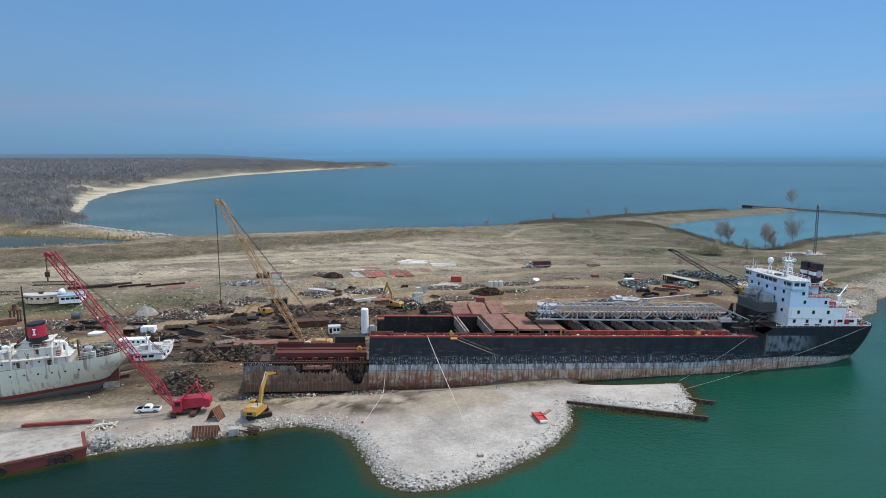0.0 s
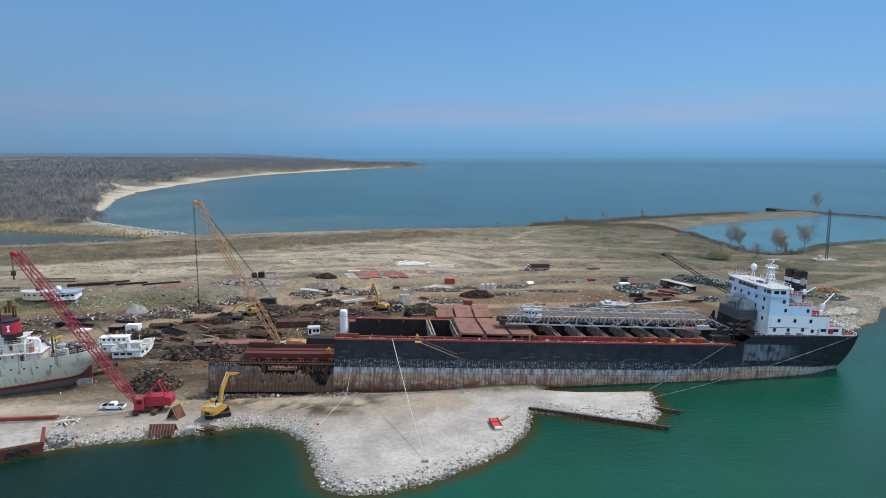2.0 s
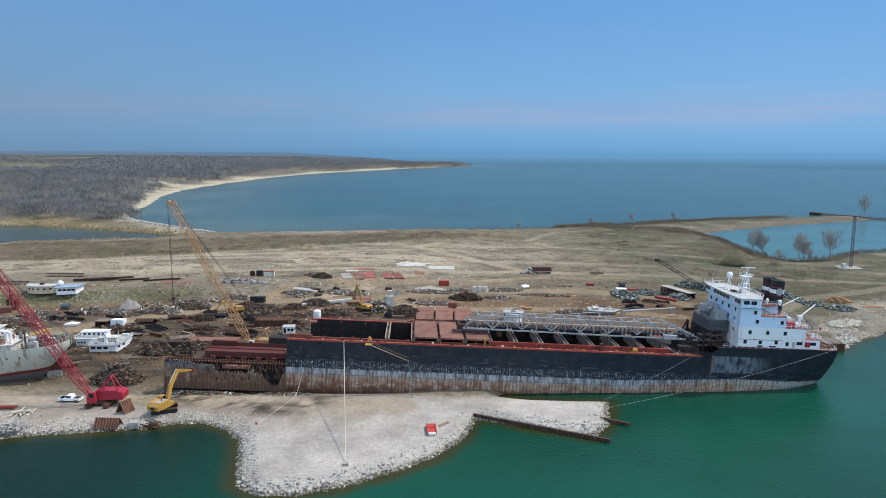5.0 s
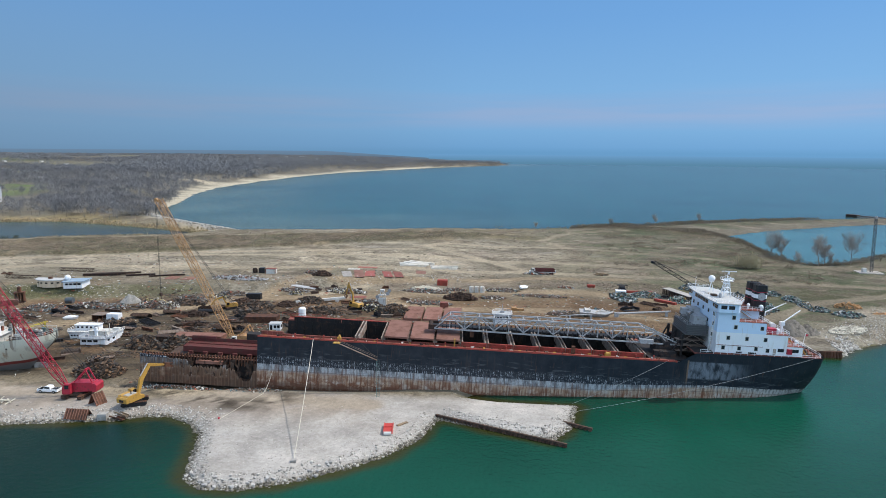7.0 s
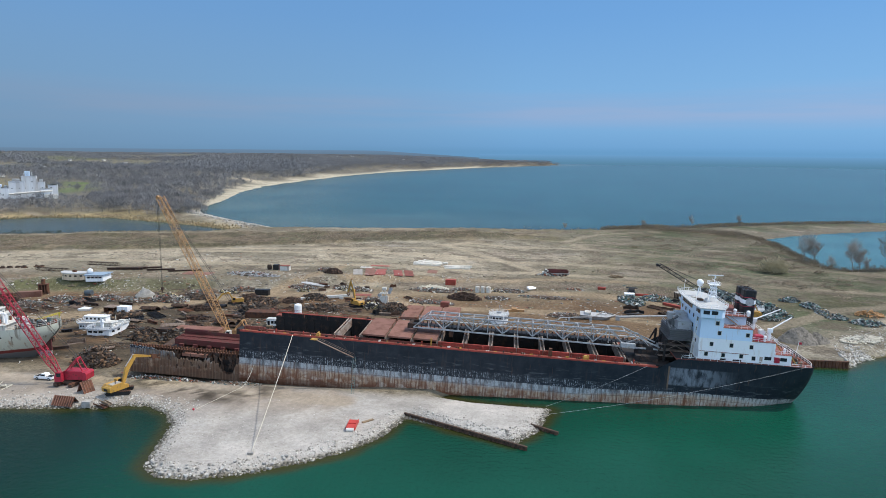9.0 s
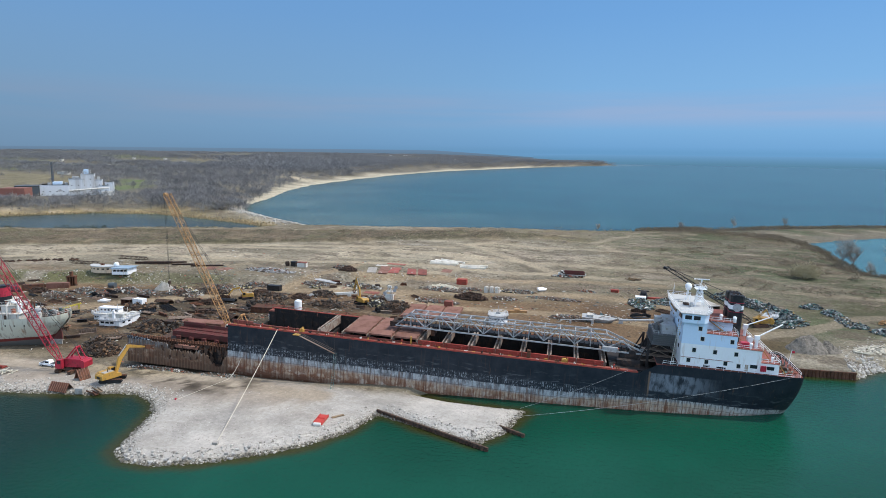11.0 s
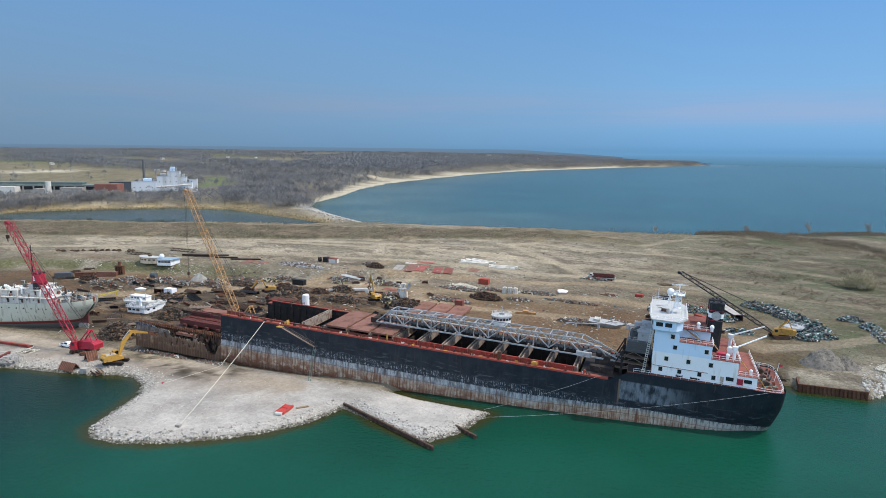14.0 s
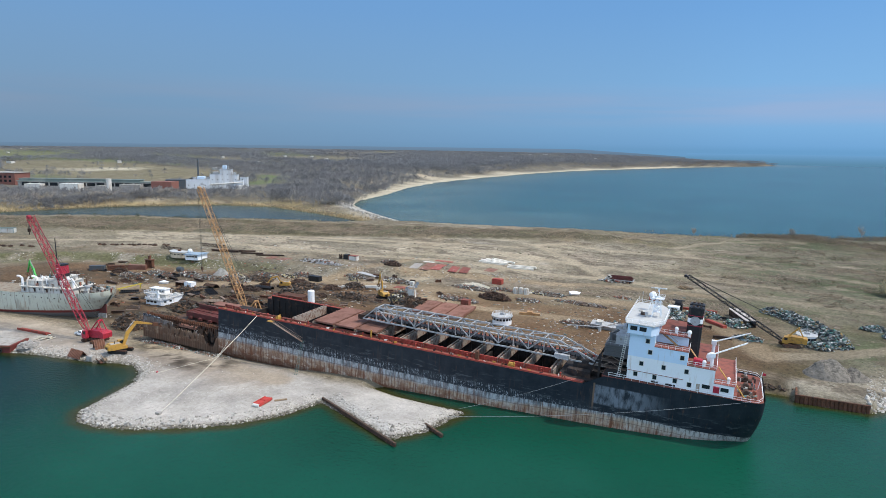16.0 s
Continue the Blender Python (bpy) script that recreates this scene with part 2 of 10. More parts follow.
m_scrub = island_mix("brown_scrub", [(0.17, 0.135, 0.10), (0.21, 0.165, 0.12), (0.15, 0.14, 0.085), (0.25, 0.195, 0.14)], 0.9)

# ---- mesh tools ----
class Shape:
    """Collects boxes, beams, tubes and the like into one mesh."""
    def __init__(self):
        self.v, self.f = [], []

    def add(self, verts, faces):
        k = len(self.v)
        self.v += [tuple(p) for p in verts]
        self.f += [tuple(i + k for i in q) for q in faces]
        return self

    def box(self, x0, x1, y0, y1, z0, z1):
        v = [(x, y, z) for z in (z0, z1) for y in (y0, y1) for x in (x0, x1)]
        return self.add(v, [(0, 2, 3, 1), (4, 5, 7, 6), (0, 1, 5, 4), (2, 6, 7, 3), (0, 4, 6, 2), (1, 3, 7, 5)])

    def beam(self, p, q, w, h=None):
        p, q, h = Vector(p), Vector(q), h or w
        d = (q - p).normalized()
        a = d.cross(Vector((0, 0, 1)) if abs(d.z) < 0.95 else Vector((1, 0, 0))).normalized()
        b = a.cross(d)
        c = [(-w / 2, -h / 2), (w / 2, -h / 2), (w / 2, h / 2), (-w / 2, h / 2)]
        v = [o + a * i + b * j for o in (p, q) for i, j in c]
        return self.add(v, [(3, 2, 1, 0), (4, 5, 6, 7), (0, 1, 5, 4), (1, 2, 6, 5), (2, 3, 7, 6), (3, 0, 4, 7)])

    def tube(self, p, q, r, r2=None, n=8):
        p, q, r2 = Vector(p), Vector(q), r if r2 is None else r2
        d = (q - p).normalized()
        a = d.cross(Vector((0, 0, 1)) if abs(d.z) < 0.95 else Vector((1, 0, 0))).normalized()
        b = a.cross(d)
        v = [o + (a * math.cos(2 * math.pi * i / n) + b * math.sin(2 * math.pi * i / n)) * s for o, s in ((p, r), (q, r2)) for i in range(n)]
        f = [(i, (i + 1) % n, n + (i + 1) % n, n + i) for i in range(n)]
        return self.add(v, f + [tuple(range(n))[::-1], tuple(range(n, 2 * n))])

    def path(self, pts, r, n=6):
        for p, q in zip(pts, pts[1:]):
            self.tube(p, q, r, n=n)
        return self

    def prism(self, outline, z0, z1):
        n = len(outline)
        v = [(x, y, z0) for x, y in outline] + [(x, y, z1) for x, y in outline]
        return self.add(v, [tuple(range(n))[::-1], tuple(range(n, 2 * n))] + [(i, (i + 1) % n, n + (i + 1) % n, n + i) for i in range(n)])

    def side(self, outline, y0, y1):
        """An outline in x and z, drawn out along y."""
        n = len(outline)
        v = [(x, y0, z) for x, z in outline] + [(x, y1, z) for x, z in outline]
        return self.add(v, [tuple(range(n)), tuple(range(n, 2 * n))[::-1]] + [(i, n + i, n + (i + 1) % n, (i + 1) % n) for i in range(n)])

    def ball(self, c, rx, ry=None, rz=None, n=10, m=6):
        ry, rz = ry or rx, rz or rx
        v = [(c[0], c[1], c[2] - rz)]
        for j in range(1, m):
            t = -math.pi / 2 + math.pi * j / m
            v += [(c[0] + rx * math.cos(t) * math.cos(2 * math.pi * i / n), c[1] + ry * math.cos(t) * math.sin(2 * math.pi * i / n), c[2] + rz * math.sin(t)) for i in range(n)]
        v.append((c[0], c[1], c[2] + rz))
        f = [(0, 1 + (i + 1) % n, 1 + i) for i in range(n)]
        for j in range(m - 2):
            f += [(1 + j * n + i, 1 + j * n + (i + 1) % n, 1 + (j + 1) * n + (i + 1) % n, 1 + (j + 1) * n + i) for i in range(n)]
        f += [(len(v) - 1, 1 + (m - 2) * n + i, 1 + (m - 2) * n + (i + 1) % n) for i in range(n)]
        return self.add(v, f)

    def lattice(self, p, q, w0, w1, bays, t, lace):
        """A four-chord lattice from p to q, w0 wide at p, widest one sixth on, w1 at q."""
        p, q = Vector(p), Vector(q)
        d = (q - p).normalized()
        a = d.cross(Vector((0, 0, 1))).normalized()
        b = a.cross(d)
        wide = max(w0, w1)
        rings = []
        for i in range(bays + 1):
            s = i / bays
            w = w0 + (wide - w0) * min(1, s / 0.12) if s < 0.85 else wide + (w1 - wide) * (s - 0.85) / 0.15
            o = p + (q - p) * s
            rings.append([o + a * (i1 * w / 2) + b * (i2 * w / 2) for i1, i2 in ((-1, -1), (1, -1), (1, 1), (-1, 1))])
        for i, (r0, r1) in enumerate(zip(rings, rings[1:])):
            for k in range(4):
                self.beam(r0[k], r1[k], t)
                self.beam(r0[k], r1[(k + 1) % 4], lace) if i % 2 else self.beam(r0[(k + 1) % 4], r1[k], lace)
                if i % 2 == 0:
                    self.beam(r1[k], r1[(k + 1) % 4], lace)
        return self

    def mesh(self, name, mat):
        me = bpy.data.meshes.new(name)
        me.from_pydata(self.v, [], self.f)
        me.materials.append(mat)
        return me


def part(name, shape, mat, parent, label=""):
    me = shape if isinstance(shape, bpy.types.Mesh) else shape.mesh(name, mat)
    ob = new(name, me)
    ob.parent = parent
    return tagged(ob, label)


def thing(name, label, category, m=None, group="", kind=""):
    """An empty at the base of a thing, which carries its parts."""
    ob = new(name)
    ob.empty_display_size = 0.5
    ob.matrix_basis = m or Matrix()
    return tagged(ob, label, category, group, kind)


def solid(name, shape, mat, label, category, m=None, group="", kind=""):
    ob = new(name, shape.mesh(name, mat))
    ob.matrix_basis = m or Matrix()
    return tagged(ob, label, category, group, kind)


def rail(shape, pts, h=1.0, step=2.0, r=0.04, closed=False):
    """Posts and two bars along a deck's edge."""
    pts = [Vector(p) for p in (list(pts) + [pts[0]] if closed else pts)]
    up = Vector((0, 0, 1))
    for p, q in zip(pts, pts[1:]):
        n = max(1, round((q - p).length / step))
        for i in range(n + 1):
            o = p + (q - p) * i / n
            shape.beam(o, o + up * h, r * 1.4)
        for k in (0.5, 1.0):
            shape.beam(p + up * h * k, q + up * h * k, r * 1.4)
    return shape

# ---- the lie of the land ----
def nz(x, y, size, seed=0, octaves=4):
    """Smooth noise between 0 and 1 on arrays of places."""
    total, amp, norm = 0.0, 1.0, 0.0
    for o in range(octaves):
        u, v = x / size * 2 ** o + seed * 17.3 + o * 5.1, y / size * 2 ** o + seed * 9.7 - o * 3.3
        i, j = np.floor(u), np.floor(v)
        a, b = u - i, v - j
        a, b = a * a * (3 - 2 * a), b * b * (3 - 2 * b)
        def h(p, q):
            s = np.sin(p * 127.1 + q * 311.7) * 43758.5453
            return s - np.floor(s)
        total = total + amp * ((h(i, j) * (1 - a) + h(i + 1, j) * a) * (1 - b) + (h(i, j + 1) * (1 - a) + h(i + 1, j + 1) * a) * b)
        norm += amp
        amp *= 0.5
    return total / norm


def line_dist(x, y, pts):
    best = np.full(np.shape(x), 1e9)
    for (ax, ay), (bx, by) in zip(pts, pts[1:]):
        dx, dy = bx - ax, by - ay
        k = np.clip(((x - ax) * dx + (y - ay) * dy) / (dx * dx + dy * dy), 0, 1)
        best = np.minimum(best, np.hypot(x - ax - k * dx, y - ay - k * dy))
    return best


def inside(x, y, pts):
    res = np.zeros(np.shape(x), bool)
    for (ax, ay), (bx, by) in zip(pts, pts[1:] + pts[:1]):
        if ay != by:
            res ^= ((ay > y) != (by > y)) & (x < (bx - ax) * (y - ay) / (by - ay) + ax)
    return res


def signed(x, y, pts):
    """Metres inside (+) or outside (-) an outline."""
    d = line_dist(x, y, pts + pts[:1])
    return np.where(inside(x, y, pts), d, -d)


def smooth(a, b, x):
    t = np.clip((x - a) / (b - a), 0, 1)
    return t * t * (3 - 2 * t)


NEAR_SHORE = [(-6000, -300), (-260, 40), (-140, 104), (-96, 124.5), (-82, 132), (-76, 135), (-66, 138), (-57, 141), (-50, 143), (-45, 146.5), (-38, 148), (-30.5, 145), (-24.5, 139),
              (-20.3, 129), (-16.5, 120.5), (-11, 117), (-3.6, 118.2), (5, 123), (13.5, 130), (21, 138), (26.5, 148), (28.5, 160.5), (57, 153.5), (61.5, 162), (63, 176.5), (42, 175), (33, 176)]
RIGHT_SHORE = [(60, 214), (90, 229), (112, 237), (124, 237.6), (131.4, 238.6), (133.2, 235.6), (150, 237.9), (154.5, 245), (162, 252), (174, 261), (187, 281), (215, 305), (270, 340), (430, 420), (430, 530), (344, 508), (311, 497), (260, 470), (242, 461), (224, 440), (210.5, 429), (201, 423), (194.5, 434), (192.5, 463), (192.3, 509), (185, 554), (184, 568), (212, 598),
               (252, 633), (317, 679), (376, 711), (400, 730), (400, 778), (350, 762), (292, 734), (215, 694), (152, 650), (111, 612), (53, 576), (2, 556), (-47, 536), (-92, 518), (-135, 503), (-168, 496), (-190, 493)]
BAY_SHORE = [(-215, 509), (-262, 537), (-307, 567), (-354, 606), (-388, 655), (-432, 768), (-500, 905), (-560, 1080), (-605, 1350), (-640, 1700), (-640, 1950), (-585, 2260), (-500, 2700), (-370, 3100), (-215, 3550), (-420, 3520), (-1300, 3700), (-3000, 3900), (-6000, 4300)]
LAND = NEAR_SHORE + RIGHT_SHORE + BAY_SHORE
POND = [(-560, 300), (-556, 340), (-540, 418), (-492, 483), (-466, 514), (-400, 534), (-347, 522), (-286, 507), (-233, 488), (-224, 486), (-240, 457), (-267, 443), (-315, 414), (-355, 397), (-405, 379), (-450, 352), (-480, 318), (-520, 290)]
BERM = [(-520, 215), (-430, 268), (-355, 321), (-262, 366), (-210, 392), (-148, 419), (-77, 445), (-38, 466), (1, 482), (50, 500)]
BANK = [(-330, 90), (-262, 178), (-231, 211), (-219, 222), (-199, 232), (-180, 241), (-157, 248), (-137, 256), (-110, 262), (-92, 267), (-77, 273), (-62, 284), (-41, 298), (-10, 314), (30, 330)]
# the brushy strip between the field and the old road
STRIP = [(-480, 178), (-350, 258), (-257, 306), (-220, 319), (-185, 337), (-149, 356), (-119, 380), (-105, 386), (-83, 401), (-46, 426), (-10, 458), (14, 488), (-2, 486), (-40, 470), (-79, 449), (-150, 423), (-212, 396), (-264, 370), (-357, 325), (-432, 272), (-500, 230)]
TRACKS = [[(-250, 300), (-180, 330), (-100, 352), (-20, 372), (60, 378), (140, 372)], [(-160, 345), (-90, 372), (-30, 395)], [(60, 440), (40, 470), (60, 520), (110, 560)], [(130, 420), (170, 400), (230, 398)], [(122, 262), (140, 275), (165, 305), (230, 345)], [(-51, 268), (-30, 300), (-10, 330)],
          [(-150, 186), (-125, 206), (-105.5, 224), (-100, 230.5), (-91, 239), (-83.5, 248.5), (-73, 256), (-62.5, 263), (-44, 268), (-29, 273), (-12, 280.5), (6.5, 289.5), (20, 294.5), (40, 300), (66, 304), (92, 300), (110, 282), (122, 262)], [(-50, 296), (-29, 304.5), (-14, 310), (-1.6, 313.5), (21, 320), (42, 331), (90, 338)],
          [(-330, 205), (-209, 290), (-150, 302), (-90, 312), (-30, 332), (40, 346), (120, 348), (230, 345)],
          [(-150, 140), (-110, 150), (-85, 151), (-60, 157), (-30, 160), (10, 163)],
          [(-76, 249), (-66, 285), (-60, 315)], [(-20, 280), (-10, 262), (20, 262), (60, 268), (100, 262)], [(-545, 315), (-547, 349), (-538, 383), (-535, 422), (-527, 469), (-540, 510), (-585, 540), (-640, 600)], [(-490, 262), (-400, 306), (-340, 345), (-258, 384), (-200, 408), (-140, 432), (-80, 455)],
          [(40, 346), (10, 380), (-30, 410), (-20, 430), (60, 440), (130, 420)]]


FIELDS = [([(-1502, 708), (-1367, 777), (-1201, 837), (-924, 830), (-740, 770), (-690, 690), (-790, 640), (-1125, 555)], (0.205, 0.185, 0.13)), ([(-1646, 1800), (-1832, 2266), (-1670, 2400), (-1393, 1978), (-1330, 1669)], (0.34, 0.27, 0.19)),
          ([(-2600, 1123), (-2134, 1120), (-1639, 910), (-1615, 755), (-2600, 700)], (0.15, 0.175, 0.09)), ([(-711, 780), (-702, 812), (-609, 728), (-629, 690)], (0.12, 0.19, 0.06)), ([(-2700, 1500), (-2300, 1900), (-2100, 1850), (-2500, 1400)], (0.16, 0.18, 0.10)), ([(-1150, 680), (-1040, 742), (-1010, 730), (-1130, 660)], (0.60, 0.56, 0.48))]


def ship_v(x, y):
    """How far a place lies behind the big ship's near side."""
    return -0.1714 * (x + 24.1) + 0.9852 * (y - 168.5)


def land_height(x, y):
    """Ground height and distance from the shore at places (arrays)."""
    x, y = np.asarray(x, float), np.asarray(y, float)
    sd = np.minimum(signed(x, y, LAND), -signed(x, y, POND))
    v = ship_v(x, y)
    base = 1.35 + 0.3 * smooth(-25, -2, v) * smooth(20, -30, x) + 2.4 * smooth(12, 75, v) + 0.8 * smooth(90, 200, v)
    base = base + 3.0 * smooth(4, -3, np.where(inside(x, y, [(-6000, -300)] + BANK + [(60, 420), (60, 800), (-6000, 800)]), -line_dist(x, y, BANK), line_dist(x, y, BANK))) * smooth(20, -50, x)
    base = base + (0.4 + 1.4 * nz(x, y, 14, 3)) * np.exp(-(line_dist(x, y, BERM) / 8.0) ** 2)
    base = base + (1.2 + 1.8 * (nz(x, y, 9, 4) - 0.3)) * smooth(-2, 5, signed(x, y, STRIP) + 6 * (nz(x, y, 16, 4) - 0.5))
    base = base + 11 * smooth(-650, -1400, x) + 10 * smooth(600, 1500, y) * smooth(-500, -900, x) + 9 * smooth(2400, 3000, y)
    base = base - 2.9 * smooth(70, 15, -signed(x, y, POND))
    base = base + 9 * smooth(640, 800, y) * smooth(-330, -430, x) * smooth(3200, 2600, y)
    base = base - 1.0 * np.exp(-((v - 0.4) / 2.4) ** 2) * smooth(18, 2, x) * (x > -64)
    slope = np.where((y < 182) & (x > -90), 0.42, np.where(y > 600, 0.11, 0.25))
    slope = np.where((x > 60) & (x < 200) & (y < 290) & (y > 200), 0.7, slope)
    rough = (nz(x, y, 9, 1) - 0.5) * 0.5 * smooth(3, 14, sd) * smooth(-8, 25, v) + (nz(x, y, 3.2, 2) - 0.5) * 0.32 * smooth(0.5, 5, sd)
    slope = np.where((x > 100) & (x < 132) & (y < 260) & (y > 200), 0.30 + 1.5 * smooth(3.5, 5.5, sd + 2.0 * (nz(x, y, 6, 27) - 0.5)), slope)
    slope = np.where((x > 133) & (x < 151) & (y < 250) & (y > 200), 3.0, slope)
    lift = np.where(sd > 0, np.minimum(base + rough, sd * slope + (y > 600) * (x < -300) * np.maximum(0, sd - 36 - 14 * (nz(x, y, 60, 9) - 0.5)) * 0.33 + (nz(x, y, 4, 8) - 0.5) * 0.3 * smooth(0, 3, sd)), np.maximum(-2.5, sd * 0.3))
    return lift, sd


def ground_z(x, y):
    return float(land_height(np.array([x]), np.array([y]))[0][0])


def steps(lo, hi, step, far_lo, far_hi, grow=1.09):
    mid = list(np.arange(lo, hi + step / 2, step))
    a, b, d = [], [], step
    while (a[-1] if a else lo) > far_lo:
        d *= grow
        a.append((a[-1] if a else lo) - d)
    d = step
    while (b[-1] if b else hi) < far_hi:
        d *= grow
        b.append((b[-1] if b else hi) + d)
    return np.array(a[::-1] + mid + b)


def sheet(name, xs, ys, zfun, mat):
    """One sheet of ground over a plan; zfun gives heights and named colour layers."""
    X, Y = np.meshgrid(xs, ys)
    Z, layers = zfun(X, Y)
    nx, ny = len(xs), len(ys)
    idx = np.arange(nx * ny).reshape(ny, nx)
    quads = np.stack([idx[:-1, :-1], idx[:-1, 1:], idx[1:, 1:], idx[1:, :-1]], -1).reshape(-1, 4)
    me = bpy.data.meshes.new(name)
    me.vertices.add(nx * ny)
    me.vertices.foreach_set("co", np.stack([X, Y, Z], -1).astype(np.float32).ravel())
    me.loops.add(quads.size)
    me.loops.foreach_set("vertex_index", quads.astype(np.int32).ravel())
    me.polygons.add(len(quads))
    me.polygons.foreach_set("loop_start", np.arange(0, quads.size, 4, dtype=np.int32))
    me.polygons.foreach_set("use_smooth", np.ones(len(quads), bool))
    me.update(calc_edges=True)
    for key, col in layers.items():
        at = me.color_attributes.new(key, "FLOAT_COLOR", "POINT")
        at.data.foreach_set("color", np.concatenate([col, np.ones((*col.shape[:2], 1))], -1).astype(np.float32).ravel())
    me.materials.append(mat)
    return new(name, me)


def blend(a, b, k):
    return a + (np.asarray(b) - a) * k[..., None]


def ground_cover(X, Y):
    """Height and the soil's colour: dirt, gravel, dry grass, sand, reeds."""
    Z, sd = land_height(X, Y)
    v = ship_v(X, Y)
    n1, n2, n3, n4 = nz(X, Y, 60, 11), nz(X, Y, 14, 12), nz(X, Y, 5, 13, 3), nz(X, Y, 140, 14)
    c = np.zeros((*X.shape, 3)) + (0.232, 0.188, 0.140)
    c = blend(c, (0.26, 0.235, 0.20), smooth(0.45, 0.65, n1))
    c = blend(c, (0.160, 0.147, 0.097), smooth(0.46, 0.62, nz(X, Y, 35, 15)) * 0.8)
    c = blend(c, (0.17, 0.12, 0.075), smooth(0.5, 0.68, n2) * 0.55)
    # the green side by the lagoon
    right = smooth(25, 180, X + 0.25 * (Y - 300) * (Y > 300))
    c = blend(c, (0.126, 0.165, 0.092), right * smooth(0.22, 0.5, n1 * 0.6 + n2 * 0.4) * 0.92)
    c = blend(c, (0.15, 0.12, 0.08), right * smooth(0.54, 0.64, n2) * 0.5)
    # bare plateau
    pale = np.exp(-((line_dist(X, Y, [(-260, 280), (-150, 320), (-50, 370), (30, 400)])) / 45) ** 2)
    c = blend(c, (0.37, 0.325, 0.27), pale * smooth(0.25, 0.55, n2 * 0.5 + n1 * 0.5))
    # trodden, sun-bleached ground of the open field
    c = c * (1 + 0.16 * smooth(95, 130, v) * (1 - right) * (X > -330))[..., None]
    # dark worked yard
    yard = smooth(130, 92, v + 25 * (n2 - 0.5)) * smooth(-2, 6, v + 4 * (n3 - 0.5)) * smooth(150, 105, X) * smooth(-260, -190, X)
    c = blend(c, (0.190, 0.128, 0.084), yard * 0.95)
    c = blend(c, (0.088, 0.066, 0.048), yard * smooth(0.44, 0.58, nz(X, Y, 30, 25)) * smooth(95, 80, v) * smooth(60, 30, X) * 0.85)
    core = smooth(-145, -115, X) * smooth(35, -25, X + 30 * (n1 - 0.5)) * smooth(88, 62, v + 20 * (n2 - 0.5)) * smooth(-10, -4, v)
    c = blend(c, (0.108, 0.085, 0.063), core * smooth(0.25, 0.5, n2 * 0.6 + n3 * 0.4))
    c = blend(c, (0.150, 0.092, 0.056), yard * smooth(0.46, 0.6, nz(X, Y, 22, 16) + 0.1 * smooth(-20, 20, X)) * 0.75)
    ruts = nz(X * 0.35 + Y * 0.2, Y * 1.6 - X * 0.3, 6, 19, 3)
    c = blend(c, (0.065, 0.053, 0.042), core * smooth(0.50, 0.62, ruts) * 0.8)
    c = blend(c, (0.20, 0.165, 0.13), core * smooth(0.60, 0.70, nz(X * 0.5, Y * 1.4, 12, 20)) * 0.7)
    # grey face of the bank
    bank = np.exp(-(line_dist(X, Y, BANK) / 7.5) ** 2) * smooth(30, -40, X)
    c = blend(c, (0.29, 0.268, 0.235), bank * 0.9)
    c = blend(c, (0.14, 0.12, 0.095), bank * smooth(0.5, 0.62, n3) * 0.7)
    c = blend(c, (0.125, 0.125, 0.07), np.exp(-(line_dist(X, Y, BANK) / 10.0) ** 4) * smooth(0.30, 0.46, n2) * smooth(-92, -112, X))
    berm = smooth(-2, 2.5, signed(X, Y, STRIP) + 6 * (nz(X, Y, 16, 4) - 0.5))
    c = blend(c, (0.185, 0.148, 0.110), berm * 0.97)
    c = blend(c, (0.27, 0.22, 0.16), berm * smooth(0.52, 0.64, n2) * 0.8)
    c = blend(c, (0.115, 0.115, 0.07), berm * smooth(0.5, 0.6, nz(X, Y, 24, 18)) * 0.7)
    c = blend(c, (0.08, 0.072, 0.05), berm * smooth(0.48, 0.58, n3) * 0.8)
    c = blend(c, (0.40, 0.35, 0.28), smooth(3.4, 1.6, line_dist(X, Y, BERM) + 1.5 * (n3 - 0.5)) * (X < -130) * 0.85)
    # gravel fill along the near shore
    front = smooth(1, -7, v + 6 * (n2 - 0.5) + 7 * smooth(-28, -44, X) - 8 * smooth(-55, -80, X)) * (Y < 200) * (X < 75)
    c = blend(c, (0.375, 0.352, 0.320), front)
    c = blend(c, (0.46, 0.435, 0.40), front * smooth(28, 42, X) * 0.8)
    c = blend(c, (0.27, 0.222, 0.172), front * smooth(0.30, 0.56, nz(X, Y, 26, 17)) * smooth(-30, -10, v) * smooth(45, 10, X) * 0.9)
    c = blend(c, (0.095, 0.08, 0.065), front * smooth(-22, -5, v) * smooth(0.46, 0.58, n2 * 0.6 + n3 * 0.4) * smooth(5, -15, X) * smooth(-62, -50, X))
    c = blend(c, (0.22, 0.185, 0.145), smooth(-52, -72, X) * smooth(12, 2, v) * smooth(-20, -8, v) * (Y < 200) * 0.8)
    c = blend(c, (0.40, 0.38, 0.355), front * smooth(0.5, 0.75, n3) * 0.35)
    for i, tr in enumerate(TRACKS):
        k = smooth(7.5 if i in (6, 7) else 4.8, 2.5, line_dist(X, Y, tr) + 2.5 * (n3 - 0.5))
        c = blend(c, (0.33, 0.28, 0.22) if i == 9 else (0.315, 0.245, 0.178) if i in (6, 7, 10, 11) else (0.385, 0.33, 0.265), k * 0.92)
    stain = np.exp(-(line_dist(X, Y, [(-50, 160), (-43, 158), (-35, 156.5), (-26, 155.5), (-16, 158), (-14, 162)]) / 4.2) ** 2)
    c = blend(c, (0.05, 0.04, 0.03), stain * smooth(0.42, 0.52, 0.35 * n2 + 0.3 * n3 + 0.35 * nz(X, Y, 2.6, 28, 3)) * 0.95)
